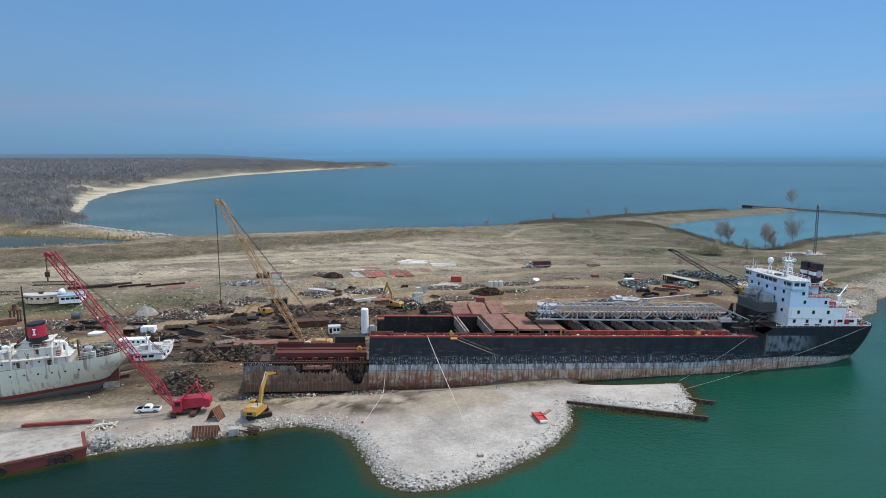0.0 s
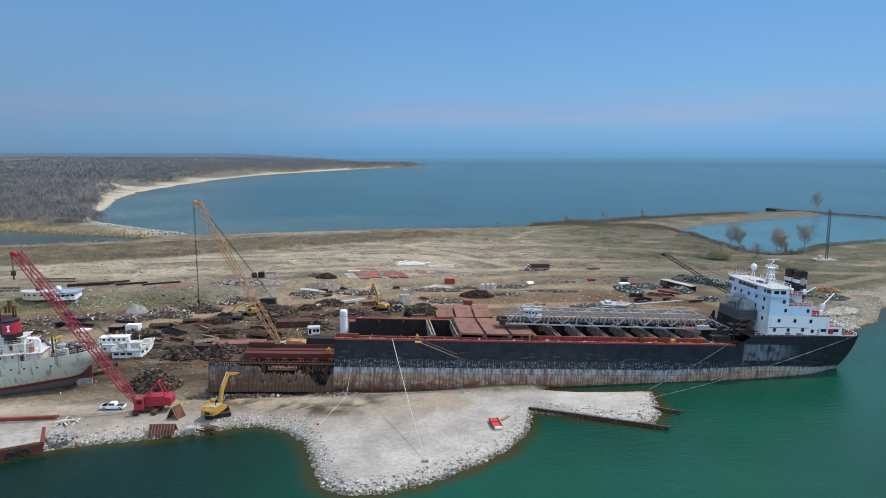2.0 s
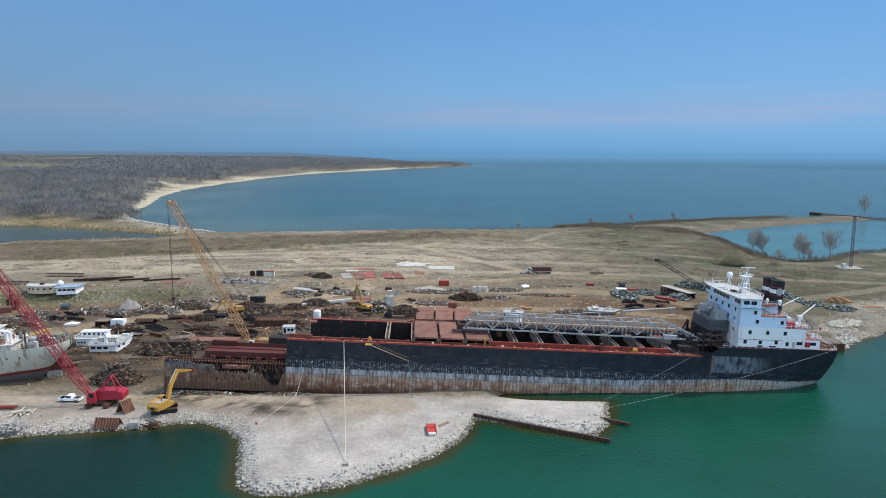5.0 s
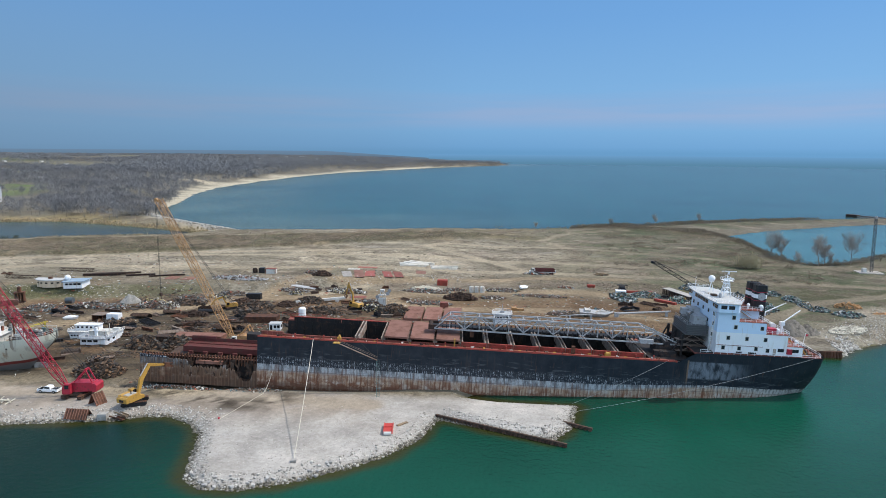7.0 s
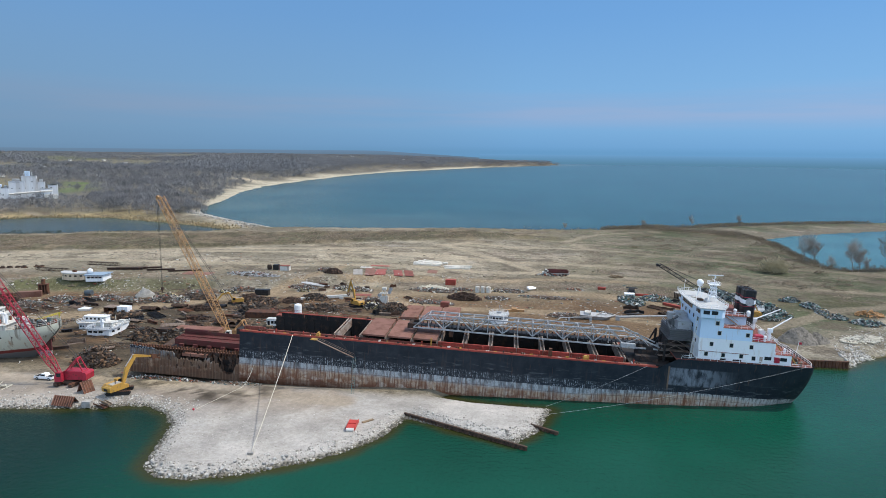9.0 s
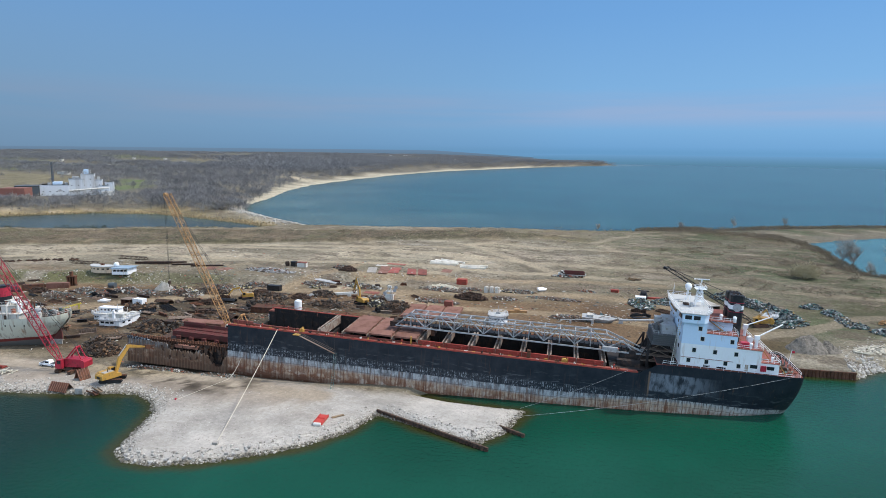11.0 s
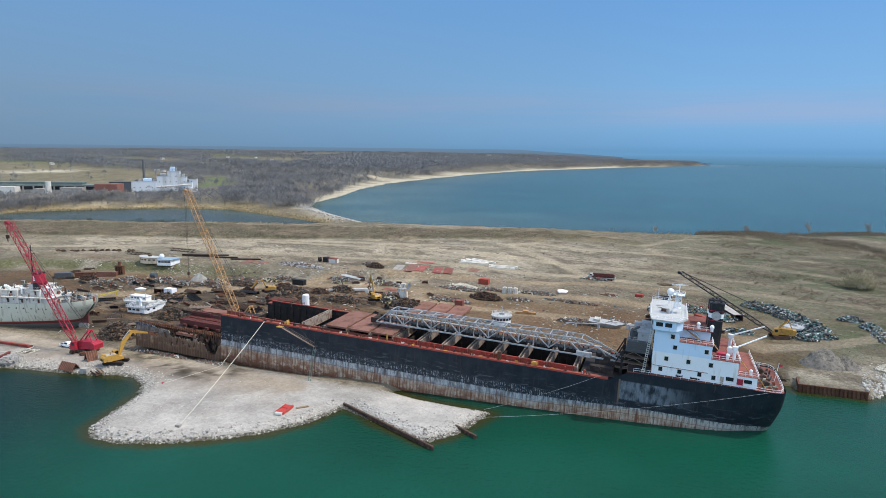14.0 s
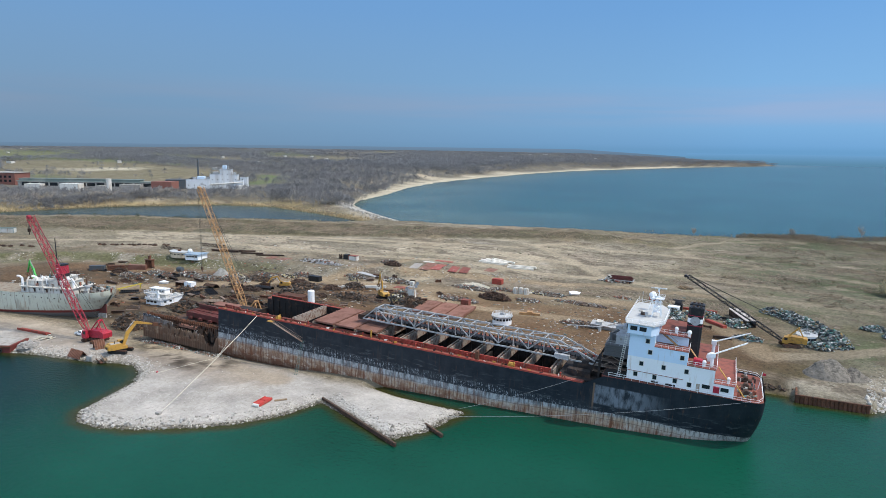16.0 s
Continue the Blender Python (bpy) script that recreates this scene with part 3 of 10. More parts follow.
    track = np.zeros_like(X)
    for tr in TRACKS:
        track = np.maximum(track, smooth(5, 2, line_dist(X, Y, tr)))
    # wooded and farmed inland, marsh, sand
    inland = np.maximum(smooth(-395, -440, X + 0.2 * (Y - 500)), smooth(900, 1200, Y) * (X < 0))
    c = blend(c, (0.158, 0.153, 0.143), np.clip(inland * (Y > 480) + (X < -540) * (Y > 100) * smooth(0.4, 0.5, n4), 0, 1))
    fields = smooth(-1000, -1150, X) * smooth(0.57, 0.61, nz(X, Y * 1.5, 420, 21, 2))
    c = blend(c, (0.20, 0.18, 0.13), fields * 0.85)
    strips = smooth(0.54, 0.58, nz(X, Y * 3, 340, 61, 2)) * smooth(-900, -1000, X)
    c = blend(c, (0.20, 0.185, 0.14), strips * 0.9)
    c = blend(c, (0.16, 0.185, 0.10), strips * smooth(0.5, 0.54, nz(X, Y, 500, 62, 2)))
    c = blend(c, (0.12, 0.145, 0.075), smooth(-1000, -1150, X) * smooth(0.60, 0.63, nz(X, Y * 1.5, 300, 22, 2)))
    pd = -signed(X, Y, POND)
    c = blend(c, (0.36, 0.285, 0.165), smooth(22, 8, pd + 8 * (n2 - 0.5)) * (X < -225))
    bay = line_dist(X, Y, BAY_SHORE[:14])
    c = blend(c, (0.50, 0.455, 0.385), smooth(1.0, 0.8, (bay + 10 * (n2 - 0.5)) / np.interp(Y, [560, 680, 900, 1500, 2600], [18, 26, 34, 32, 26])) * (Y > 560) * (X < -150))
    c = blend(c, (0.40, 0.375, 0.35), smooth(20, 10, line_dist(X, Y, [(-372, 596), (-313, 553), (-266, 525), (-219, 501), (-180, 497)]) + 8 * (n2 - 0.5)))
    c = blend(c, (0.26, 0.245, 0.215), smooth(22, 10, line_dist(X, Y, [(184, 575), (252, 640), (317, 686), (385, 722)]) + 8 * (n2 - 0.5)))
    face = smooth(75, 55, bay + 30 * (n2 - 0.5)) * smooth(34, 42, bay) * (Y > 690) * (X < -380) * smooth(0.56, 0.66, nz(X, Y, 55, 24)) * smooth(1500, 1100, Y)
    c = blend(c, (0.50, 0.44, 0.35), face)
    for poly, col in FIELDS:
        c = blend(c, col, smooth(-25, 15, signed(X, Y, poly) + 40 * (n1 - 0.5)))
    c = c * (1 - 0.42 * right * (Y > 200))[..., None]
    # right-hand shore of broken stone
    c = blend(c, (0.30, 0.275, 0.24), smooth(20, 12, line_dist(X, Y, [(150, 241), (162, 254), (176, 264), (190, 285), (270, 342)]) + 8 * (n2 - 0.5)))
    c = blend(c, (0.125, 0.10, 0.075), smooth(6.5, 3.5, line_dist(X, Y, [(96, 233), (112, 239), (124, 241), (131, 242)]) + 4 * (n3 - 0.5)))
    c = blend(c, (0.31, 0.285, 0.25), smooth(9, 5, line_dist(X, Y, [(138, 242), (149, 243)]) + 3 * (n3 - 0.5)))
    # weed and wet mud at the water's edge
    c = blend(c, (0.085, 0.075, 0.03), smooth(0.5, 0.05, Z) * (Y < 300))
    c = np.clip(c, 0.01, 0.8) * ((0.84 + 0.32 * n3) * (1 - 0.16 * smooth(-2, 6, v)))[..., None]
    c = c * (1 + (np.array((0.015, 0.0, -0.11)) * (1 - front[..., None])))
    wild = np.clip(1 - 0.8 * berm - yard - front - smooth(30, 20, bay) * (Y > 500), 0, 1)
    wild = wild * (1 - 0.9 * track) * (1 - 0.6 * smooth(-520, -560, X))
    return Z, {"soil": c, "wild": np.stack([wild, wild * (1 - 0.85 * right), 1 - 0.6 * front], -1)}


def soil_material():
    mat = bpy.data.materials.new("soil")
    mat.use_nodes = True
    n, l = mat.node_tree.nodes, mat.node_tree.links
    p = n["Principled BSDF"]
    p.inputs["Roughness"].default_value, p.inputs["Specular IOR Level"].default_value = 0.95, 0.2
    at = n.new("ShaderNodeVertexColor")
    at.layer_name = "soil"
    tc = n.new("ShaderNodeTexCoord")
    a, b = n.new("ShaderNodeTexNoise"), n.new("ShaderNodeTexNoise")
    a.inputs["Scale"].default_value, a.inputs["Detail"].default_value, a.inputs["Roughness"].default_value = 0.8, 8, 0.82
    b.inputs["Scale"].default_value, b.inputs["Detail"].default_value, b.inputs["Roughness"].default_value = 0.06, 8, 0.75
    rng, rng2, mul, mul2, bp = (n.new("ShaderNode" + k) for k in ("MapRange", "MapRange", "VectorMath", "VectorMath", "Bump"))
    for r, lo, hi in ((rng, 0.36, 1.64), (rng2, 0.72, 1.28)):
        r.inputs[1].default_value, r.inputs[2].default_value, r.inputs[3].default_value, r.inputs[4].default_value = 0.30, 0.70, lo, hi
    mul.operation = mul2.operation = "SCALE"
    l.new(tc.outputs["Object"], a.inputs[0]), l.new(tc.outputs["Object"], b.inputs[0])
    l.new(a.outputs[0], rng.inputs[0]), l.new(b.outputs[0], rng2.inputs[0])
    less, more = n.new("ShaderNodeMath"), n.new("ShaderNodeMath")
    less.operation, more.operation = "SUBTRACT", "MULTIPLY_ADD"
    less.inputs[1].default_value = more.inputs[2].default_value = 1.0
    l.new(rng.outputs[0], less.inputs[0]), l.new(less.outputs[0], more.inputs[0]), l.new(more.outputs[0], mul.inputs["Scale"])
    # patches of moss, straw and bare soil on the open field
    wild = n.new("ShaderNodeVertexColor")
    wild.layer_name = "wild"
    parts = n.new("ShaderNodeSeparateColor")
    l.new(wild.outputs[0], parts.inputs[0]), l.new(parts.outputs[2], more.inputs[1])
    last = at.outputs[0]
    for scale, col, lo, hi, amt in ((0.022, (0.165, 0.146, 0.106), 0.47, 0.55, 0.75), (0.045, (0.30, 0.245, 0.19), 0.55, 0.60, 0.5), (0.035, (0.38, 0.355, 0.31), 0.60, 0.66, 0.4), (0.09, (0.115, 0.092, 0.068), 0.53, 0.59, 0.75), (0.3, (0.09, 0.078, 0.055), 0.57, 0.62, 0.65), (0.22, (0.32, 0.29, 0.235), 0.58, 0.64, 0.35), (0.8, (0.075, 0.066, 0.045), 0.58, 0.64, 0.6)):
        mp, tx, rg, mm, mx = (n.new("ShaderNode" + k) for k in ("Mapping", "TexNoise", "MapRange", "Math", "Mix"))
        mp.inputs["Location"].default_value = (scale * 900, scale * 500, 0)
        mp.inputs["Scale"].default_value = (0.6, 1.0, 1.0)
        mp.inputs["Rotation"].default_value = (0, 0, -0.2)
        tx.inputs["Scale"].default_value, tx.inputs["Detail"].default_value, tx.inputs["Roughness"].default_value = scale, 6, 0.7
        rg.inputs[1].default_value, rg.inputs[2].default_value, rg.inputs[4].default_value = lo, hi, amt
        mm.operation, mx.data_type = "MULTIPLY", "RGBA"
        mx.inputs[7].default_value = (*col, 1)
        l.new(tc.outputs["Object"], mp.inputs[0]), l.new(mp.outputs[0], tx.inputs[0]), l.new(tx.outputs[0], rg.inputs[0])
        l.new(rg.outputs[0], mm.inputs[0]), l.new(parts.outputs[1 if col[0] > 0.3 else 0], mm.inputs[1]), l.new(mm.outputs[0], mx.inputs[0]), l.new(last, mx.inputs[6])
        last = mx.outputs[2]
    l.new(last, mul.inputs[0])
    l.new(mul.outputs[0], mul2.inputs[0]), l.new(rng2.outputs[0], mul2.inputs["Scale"]), l.new(mul2.outputs[0], p.inputs["Base Color"])
    bp.inputs["Strength"].default_value, bp.inputs["Distance"].default_value = 0.5, 0.4
    l.new(a.outputs[0], bp.inputs["Height"]), l.new(bp.outputs[0], p.inputs["Normal"])
    return mat


def water_material():
    mat = bpy.data.materials.new("lake_water")
    mat.use_nodes = True
    n, l = mat.node_tree.nodes, mat.node_tree.links
    p = n["Principled BSDF"]
    p.inputs["Roughness"].default_value, p.inputs["IOR"].default_value, p.inputs["Specular IOR Level"].default_value = 0.22, 1.20, 0.45
    at = n.new("ShaderNodeVertexColor")
    at.layer_name = "murk"
    tc, a, b, bp = (n.new("ShaderNode" + k) for k in ("TexCoord", "TexNoise", "TexNoise", "Bump"))
    a.inputs["Scale"].default_value, a.inputs["Detail"].default_value, a.inputs["Roughness"].default_value = 0.8, 5, 0.6
    b.inputs["Scale"].default_value, b.inputs["Detail"].default_value = 0.012, 6
    l.new(tc.outputs["Object"], a.inputs[0]), l.new(tc.outputs["Object"], b.inputs[0])
    bp.inputs["Strength"].default_value, bp.inputs["Distance"].default_value = 0.65, 0.3
    l.new(a.outputs[0], bp.inputs["Height"]), l.new(bp.outputs[0], p.inputs["Normal"])
    rng, mul = n.new("ShaderNodeMapRange"), n.new("ShaderNodeVectorMath")
    rng.inputs[1].default_value, rng.inputs[2].default_value, rng.inputs[3].default_value, rng.inputs[4].default_value = 0.3, 0.7, 0.85, 1.15
    mul.operation = "SCALE"
    l.new(b.outputs[0], rng.inputs[0]), l.new(at.outputs[0], mul.inputs[0]), l.new(rng.outputs[0], mul.inputs["Scale"]), l.new(mul.outputs[0], p.inputs["Base Color"])
    return mat


def water_cover(X, Y):
    _, sd = land_height(X, Y)
    sea = smooth(420, 640, Y)
    c = np.zeros((*X.shape, 3)) + (0.002, 0.032, 0.0185)
    c = blend(c, (0.003, 0.021, 0.014), smooth(0, -50, X) * (Y < 200))
    # stirred-up silt off the spit and round the stern
    c = blend(c, (0.006, 0.074, 0.046), np.exp(-(line_dist(X, Y, [(25, 112), (70, 142), (125, 182), (150, 215)]) / 42) ** 2) * (0.45 + 0.8 * nz(X, Y, 40, 36)))
    c = blend(c, (0.016, 0.068, 0.068), sea)
    c = blend(c, (0.055, 0.075, 0.066), (-signed(X, Y, POND) < 3) * 1.0)
    lag = inside(X, Y, [(194, 432), (201, 421), (211, 427), (226, 438), (244, 459), (262, 468), (312, 495), (344, 506), (430, 528), (430, 740), (400, 730), (376, 711), (317, 679), (252, 633), (212, 598), (183, 568), (184, 553), (191, 508), (191, 463)])
    c = blend(c, (0.045, 0.135, 0.15), lag * 0.9)
    shoal = smooth(-4.4, -0.9, sd + 3.0 * (nz(X, Y, 7, 31) - 0.5)) * (Y < 300)
    c = blend(c, (0.034, 0.034, 0.008), shoal * 0.97)
    bay = smooth(-240, -10, sd + 120 * (nz(X, Y, 150, 35) - 0.5)) * (Y > 500) * smooth(80, -120, X)
    c = blend(c, (0.10, 0.125, 0.10), bay * (0.2 + 0.6 * nz(X, Y, 90, 32)))
    streaks = 0.5 * nz(X, Y * 4, 260, 33) + 0.3 * nz(X, Y, 45, 34) + 0.2 * nz(X, Y * 2.5, 16, 37) - 0.5
    c = c * (1 + (0.35 + 1.1 * sea) * streaks)[..., None]
    return np.zeros_like(X), {"murk": c}


ground = tagged(sheet("ground", steps(-262, 205, 1.25, -5200, 5200, 1.07), steps(112, 345, 1.25, -500, 5200, 1.05), ground_cover, soil_material()),
                "dry grass, brown dirt and pale gravel of a shore yard", "ground", kind="structure")
water = tagged(sheet("water", steps(-110, 180, 1.5, -5200, 5200, 1.06), steps(60, 260, 1.5, -2500, 5200, 1.06), water_cover, water_material()),
               "green harbour water turning to blue open lake", "water", kind="structure")

# ---- the big ship that is being broken up ----
SHIP = pose(-24.1, 168.5, 16.0, 0, 2.83, 9.87)     # x aft along the near deck edge, y across, z up from the deck
HALF = 11.2


def hull_material(torn=False):
    """Dark topsides, a band of scuff marks, a grey band and rust-streaked bottom paint, by height on the hull."""
    mat = bpy.data.materials.new("hull_paint")
    mat.use_nodes = True
    n, l = mat.node_tree.nodes, mat.node_tree.links
    p = n["Principled BSDF"]
    p.inputs["Roughness"].default_value, p.inputs["Specular IOR Level"].default_value = 0.55, 0.3
    tc, sep = n.new("ShaderNodeTexCoord"), n.new("ShaderNodeSeparateXYZ")
    l.new(tc.outputs["Object"], sep.inputs[0])

    def noise_at(scale, stretch, detail=4):
        m, t = n.new("ShaderNodeMapping"), n.new("ShaderNodeTexNoise")
        m.inputs["Scale"].default_value = stretch
        t.inputs["Scale"].default_value, t.inputs["Detail"].default_value, t.inputs["Roughness"].default_value = scale, detail, 0.65
        l.new(tc.outputs["Object"], m.inputs[0]), l.new(m.outputs[0], t.inputs[0])
        return t.outputs[0]

    def math_of(op, a, b=None, c=None):
        m = n.new("ShaderNodeMath")
        m.operation = op
        for i, s in enumerate((a, b, c)):
            if s is None:
                continue
            if isinstance(s, (int, float)):
                m.inputs[i].default_value = s
            else:
                l.new(s, m.inputs[i])
        return m.outputs[0]

    def ramp_of(s, a, b):
        r = n.new("ShaderNodeMapRange")
        r.inputs[1].default_value, r.inputs[2].default_value = a, b
        l.new(s, r.inputs[0])
        return r.outputs[0]

    def mix_of(k, a, b):
        m = n.new("ShaderNodeMix")
        m.data_type = "RGBA"
        l.new(k, m.inputs[0])
        for i, s in ((6, a), (7, b)):
            if isinstance(s, tuple):
                m.inputs[i].default_value = (*s, 1)
            else:
                l.new(s, m.inputs[i])
        return m.outputs[2]

    x, z = sep.outputs[0], sep.outputs[2]
    wob = noise_at(0.5, (1, 1, 0.3))
    zw = math_of("ADD", z, math_of("MULTIPLY", math_of("SUBTRACT", wob, 0.5), 0.4))
    streak, fine, blot = noise_at(0.9, (1, 1, 0.09), 5), noise_at(3.5, (1, 1, 0.5)), noise_at(0.25, (1, 1, 1), 6)
    low = math_of("ADD", zw, math_of("MULTIPLY", ramp_of(x, 95, 124), -1.5))
    low = math_of("ADD", low, math_of("MULTIPLY", ramp_of(x, 132, 150), 0.8))
    # plating seams and frames, with rust bleeding from them
    frames = math_of("PINGPONG", x, 0.5)
    frame_line = math_of("MULTIPLY", ramp_of(frames, 0.08, 0.03), ramp_of(noise_at(0.7, (1, 1, 0.35)), 0.42, 0.54))
    bleed = math_of("MULTIPLY", ramp_of(frames, 0.42, 0.05), ramp_of(noise_at(0.8, (1, 1, 0.2)), 0.40, 0.52))
    seam = ramp_of(math_of("ABSOLUTE", math_of("ADD", low, 9.35)), 0.10, 0.03)
    deep = ramp_of(low, -8.4, -12.5)
    top = mix_of(ramp_of(blot, 0.40, 0.70), (0.010, 0.015, 0.023), (0.026, 0.033, 0.043))
    top = mix_of(math_of("MULTIPLY", ramp_of(streak, 0.58, 0.74), 0.5), top, (0.085, 0.055, 0.042))
    grey = mix_of(ramp_of(fine, 0.34, 0.66), (0.28, 0.32, 0.345), (0.52, 0.545, 0.55))
    grey = mix_of(math_of("MULTIPLY", ramp_of(noise_at(0.5, (1, 1, 0.5), 6), 0.48, 0.60), 0.75), grey, (0.10, 0.115, 0.13))
    tan = mix_of(ramp_of(noise_at(1.1, (1, 1, 0.25), 6), 0.36, 0.64), (0.31, 0.175, 0.10), (0.54, 0.44, 0.335))
    tan = mix_of(math_of("MULTIPLY", ramp_of(noise_at(0.45, (1, 1, 0.6), 6), 0.48, 0.60), 0.5), tan, (0.50, 0.49, 0.45))
    shift = math_of("MULTIPLY", math_of("MULTIPLY", ramp_of(x, 92, 116), ramp_of(x, 147, 136)), 1.3)
    band = mix_of(ramp_of(math_of("SUBTRACT", low, shift), -9.2, -10.0), grey, tan)
    # the after body is paler, with less rust
    band = mix_of(math_of("MULTIPLY", ramp_of(x, 124, 140), 0.7), band, (0.50, 0.49, 0.45))
    band = mix_of(math_of("MULTIPLY", bleed, math_of("ADD", math_of("MULTIPLY", deep, 0.4), 0.15)), band, (0.19, 0.08, 0.04))
    band = mix_of(math_of("MULTIPLY", math_of("MULTIPLY", ramp_of(noise_at(0.35, (1, 1, 1.4), 6), 0.45, 0.53), deep), 0.92), band, (0.17, 0.062, 0.03))
    band = mix_of(math_of("MULTIPLY", ramp_of(noise_at(1.0, (1, 1, 0.06), 5), 0.57, 0.64), 0.7), band, (0.12, 0.046, 0.026))
    drip = math_of("MULTIPLY", ramp_of(noise_at(1.7, (1, 1, 0.07), 5), 0.53, 0.58), ramp_of(low, -8.3, -10.2))
    band = mix_of(math_of("MULTIPLY", drip, 0.8), band, (0.16, 0.058, 0.028))
    dark_drip = math_of("MULTIPLY", ramp_of(noise_at(1.3, (1, 1, 0.12), 5), 0.49, 0.57), ramp_of(low, -9.8, -7.8))
    band = mix_of(math_of("MULTIPLY", dark_drip, 0.8), band, (0.05, 0.055, 0.06))
    band = mix_of(math_of("MULTIPLY", frame_line, 0.72), band, (0.085, 0.055, 0.042))
    band = mix_of(math_of("MULTIPLY", seam, 0.6), band, (0.075, 0.05, 0.04))
    band = mix_of(math_of("MULTIPLY", ramp_of(low, -12.3, -13.0), 0.7), band, (0.11, 0.05, 0.03))
    if torn:
        band = mix_of(math_of("MULTIPLY", ramp_of(blot, 0.30, 0.50), 0.72), band, (0.075, 0.045, 0.030))
        band = mix_of(math_of("MULTIPLY", ramp_of(frames, 0.16, 0.08), 0.5), band, (0.20, 0.13, 0.08))
    # scuff marks in a row above the grey band
    wave = math_of("MULTIPLY", math_of("SUBTRACT", noise_at(1.6, (0.6, 1, 1.6), 3), 0.5), 0.9)
    loop = math_of("ABSOLUTE", math_of("SUBTRACT", math_of("PINGPONG", math_of("ADD", x, wave), 0.5), 0.2))
    marks = math_of("MULTIPLY", ramp_of(loop, 0.10, 0.03), ramp_of(noise_at(0.8, (1, 1, 1.6)), 0.48, 0.58))
    row = math_of("MULTIPLY", math_of("MULTIPLY", ramp_of(z, -7.9, -7.5), ramp_of(z, -5.2, -5.8)), ramp_of(x, 124, 100))
    top = mix_of(math_of("MULTIPLY", math_of("MULTIPLY", marks, row), 0.9), top, (0.46, 0.50, 0.54))
    top = mix_of(math_of("MULTIPLY", math_of("MULTIPLY", row, ramp_of(fine, 0.5, 0.7)), 0.35), top, (0.17, 0.18, 0.20))
    top = mix_of(math_of("MULTIPLY", math_of("MULTIPLY", ramp_of(noise_at(0.55, (0.45, 1, 2.6), 6), 0.55, 0.63), ramp_of(z, -2.0, -4.5)), 0.45), top, (0.15, 0.165, 0.18))
    top = mix_of(math_of("MULTIPLY", ramp_of(noise_at(1.4, (1, 1, 0.12), 5), 0.62, 0.70), 0.55), top, (0.11, 0.06, 0.04))
    # faded rectangle under the accommodation
    inx = math_of("MULTIPLY", ramp_of(x, 119.0, 119.3), ramp_of(x, 137.0, 128.0))
    inz = math_of("MULTIPLY", ramp_of(z, -4.6, -4.1), ramp_of(z, 0.6, 0.3))
    patch = math_of("MULTIPLY", math_of("MULTIPLY", inx, inz), ramp_of(noise_at(0.8, (1, 1, 0.35), 6), 0.36, 0.58))
    top = mix_of(math_of("MULTIPLY", patch, 0.8), top, (0.21, 0.24, 0.28))
    rusty_edge = math_of("MULTIPLY", ramp_of(math_of("ABSOLUTE", math_of("SUBTRACT", x, 119.0)), 0.3, 0.12), math_of("MULTIPLY", ramp_of(z, -6.5, -4.5), ramp_of(z, 0.9, 0.6)))
    top = mix_of(math_of("MULTIPLY", rusty_edge, 0.85), top, (0.20, 0.13, 0.085))
    col = mix_of(ramp_of(low, -7.75, -7.6), band, top)
    l.new(col, p.inputs["Base Color"])
    bp = n.new("ShaderNodeBump")
    bp.inputs["Strength"].default_value, bp.inputs["Distance"].default_value = 0.35, 0.06
    l.new(math_of("ADD", math_of("MULTIPLY", frame_line, -0.6), blot), bp.inputs["Height"]), l.new(bp.outputs[0], p.inputs["Normal"])
    return mat


m_hull = hull_material()
m_torn = hull_material(True)


def pw(x, table):
    return float(np.interp(x, [a for a, _ in table], [b for _, b in table]))


def hull_shell():
    """The lofted hull, from the cut to the stern, with a closed bottom and transom."""
    ss = [0, 3.5, 20, 40, 60, 80, 100, 112, 116, 118.5, 121, 124, 128, 132, 136, 140, 143, 146, 148.5, 150.5, 152.3, 153.7, 154.8, 155.6, 156.2, 156.6, 156.8]
    levels = [1.0, 0.88, 0.76, 0.64, 0.52, 0.4, 0.28, 0.18, 0.08, 0.0]
    sh = Shape()
    rows = []
    for s in ss:
        topz = 0.0 if s <= 116 else pw(s, [(116, 0), (121, 2.9), (124, 3.0), (157, 3.5)])
        row = []
        for k in levels:
            z = -14.9 + (topz + 14.9) * k
            deck = pw(s, [(0, HALF), (144, HALF), (150.5, 11.1), (153.7, 10.95), (154.8, 10.8), (155.6, 10.5), (156.2, 9.9), (156.6, 9.0), (156.8, 7.6)])
            wl = pw(s, [(0, HALF), (114, HALF), (122, 11.0), (130, 10.4), (138, 9.2), (144, 7.4), (149, 4.8), (153, 2.2), (157, 0.4)])
            b = wl + (deck - wl) * (min(1, max(0, (z + 12.5) / (topz + 12.5)))) ** 0.6
            if z < -14.5:
                b *= 0.97
            back = s - max(0, (s - 138) / 19) ** 1.4 * 3.0 * min(1, max(0, (topz - z - 3.0) / 11.5)) ** 1.5
            row.append((back, b, z))
        rows.append(row)
    m = len(levels)
    for side in (-1, 1):
        k = len(sh.v)
        sh.v += [(x, HALF + side * b, z) for row in rows for x, b, z in row]
        for i in range(0 if side < 0 else 1, len(ss) - 1):
            for j in range(m - 1):
                a = k + i * m + j
                q = (a, a + 1, a + m + 1, a + m)
                sh.f.append(q if side < 0 else q[::-1])
    near, far = 0, len(ss) * m
    last = (len(ss) - 1) * m
    for j in range(m - 1):
        sh.f.append((near + last + j, near + last + j + 1, far + last + j + 1, far + last + j))
    return sh


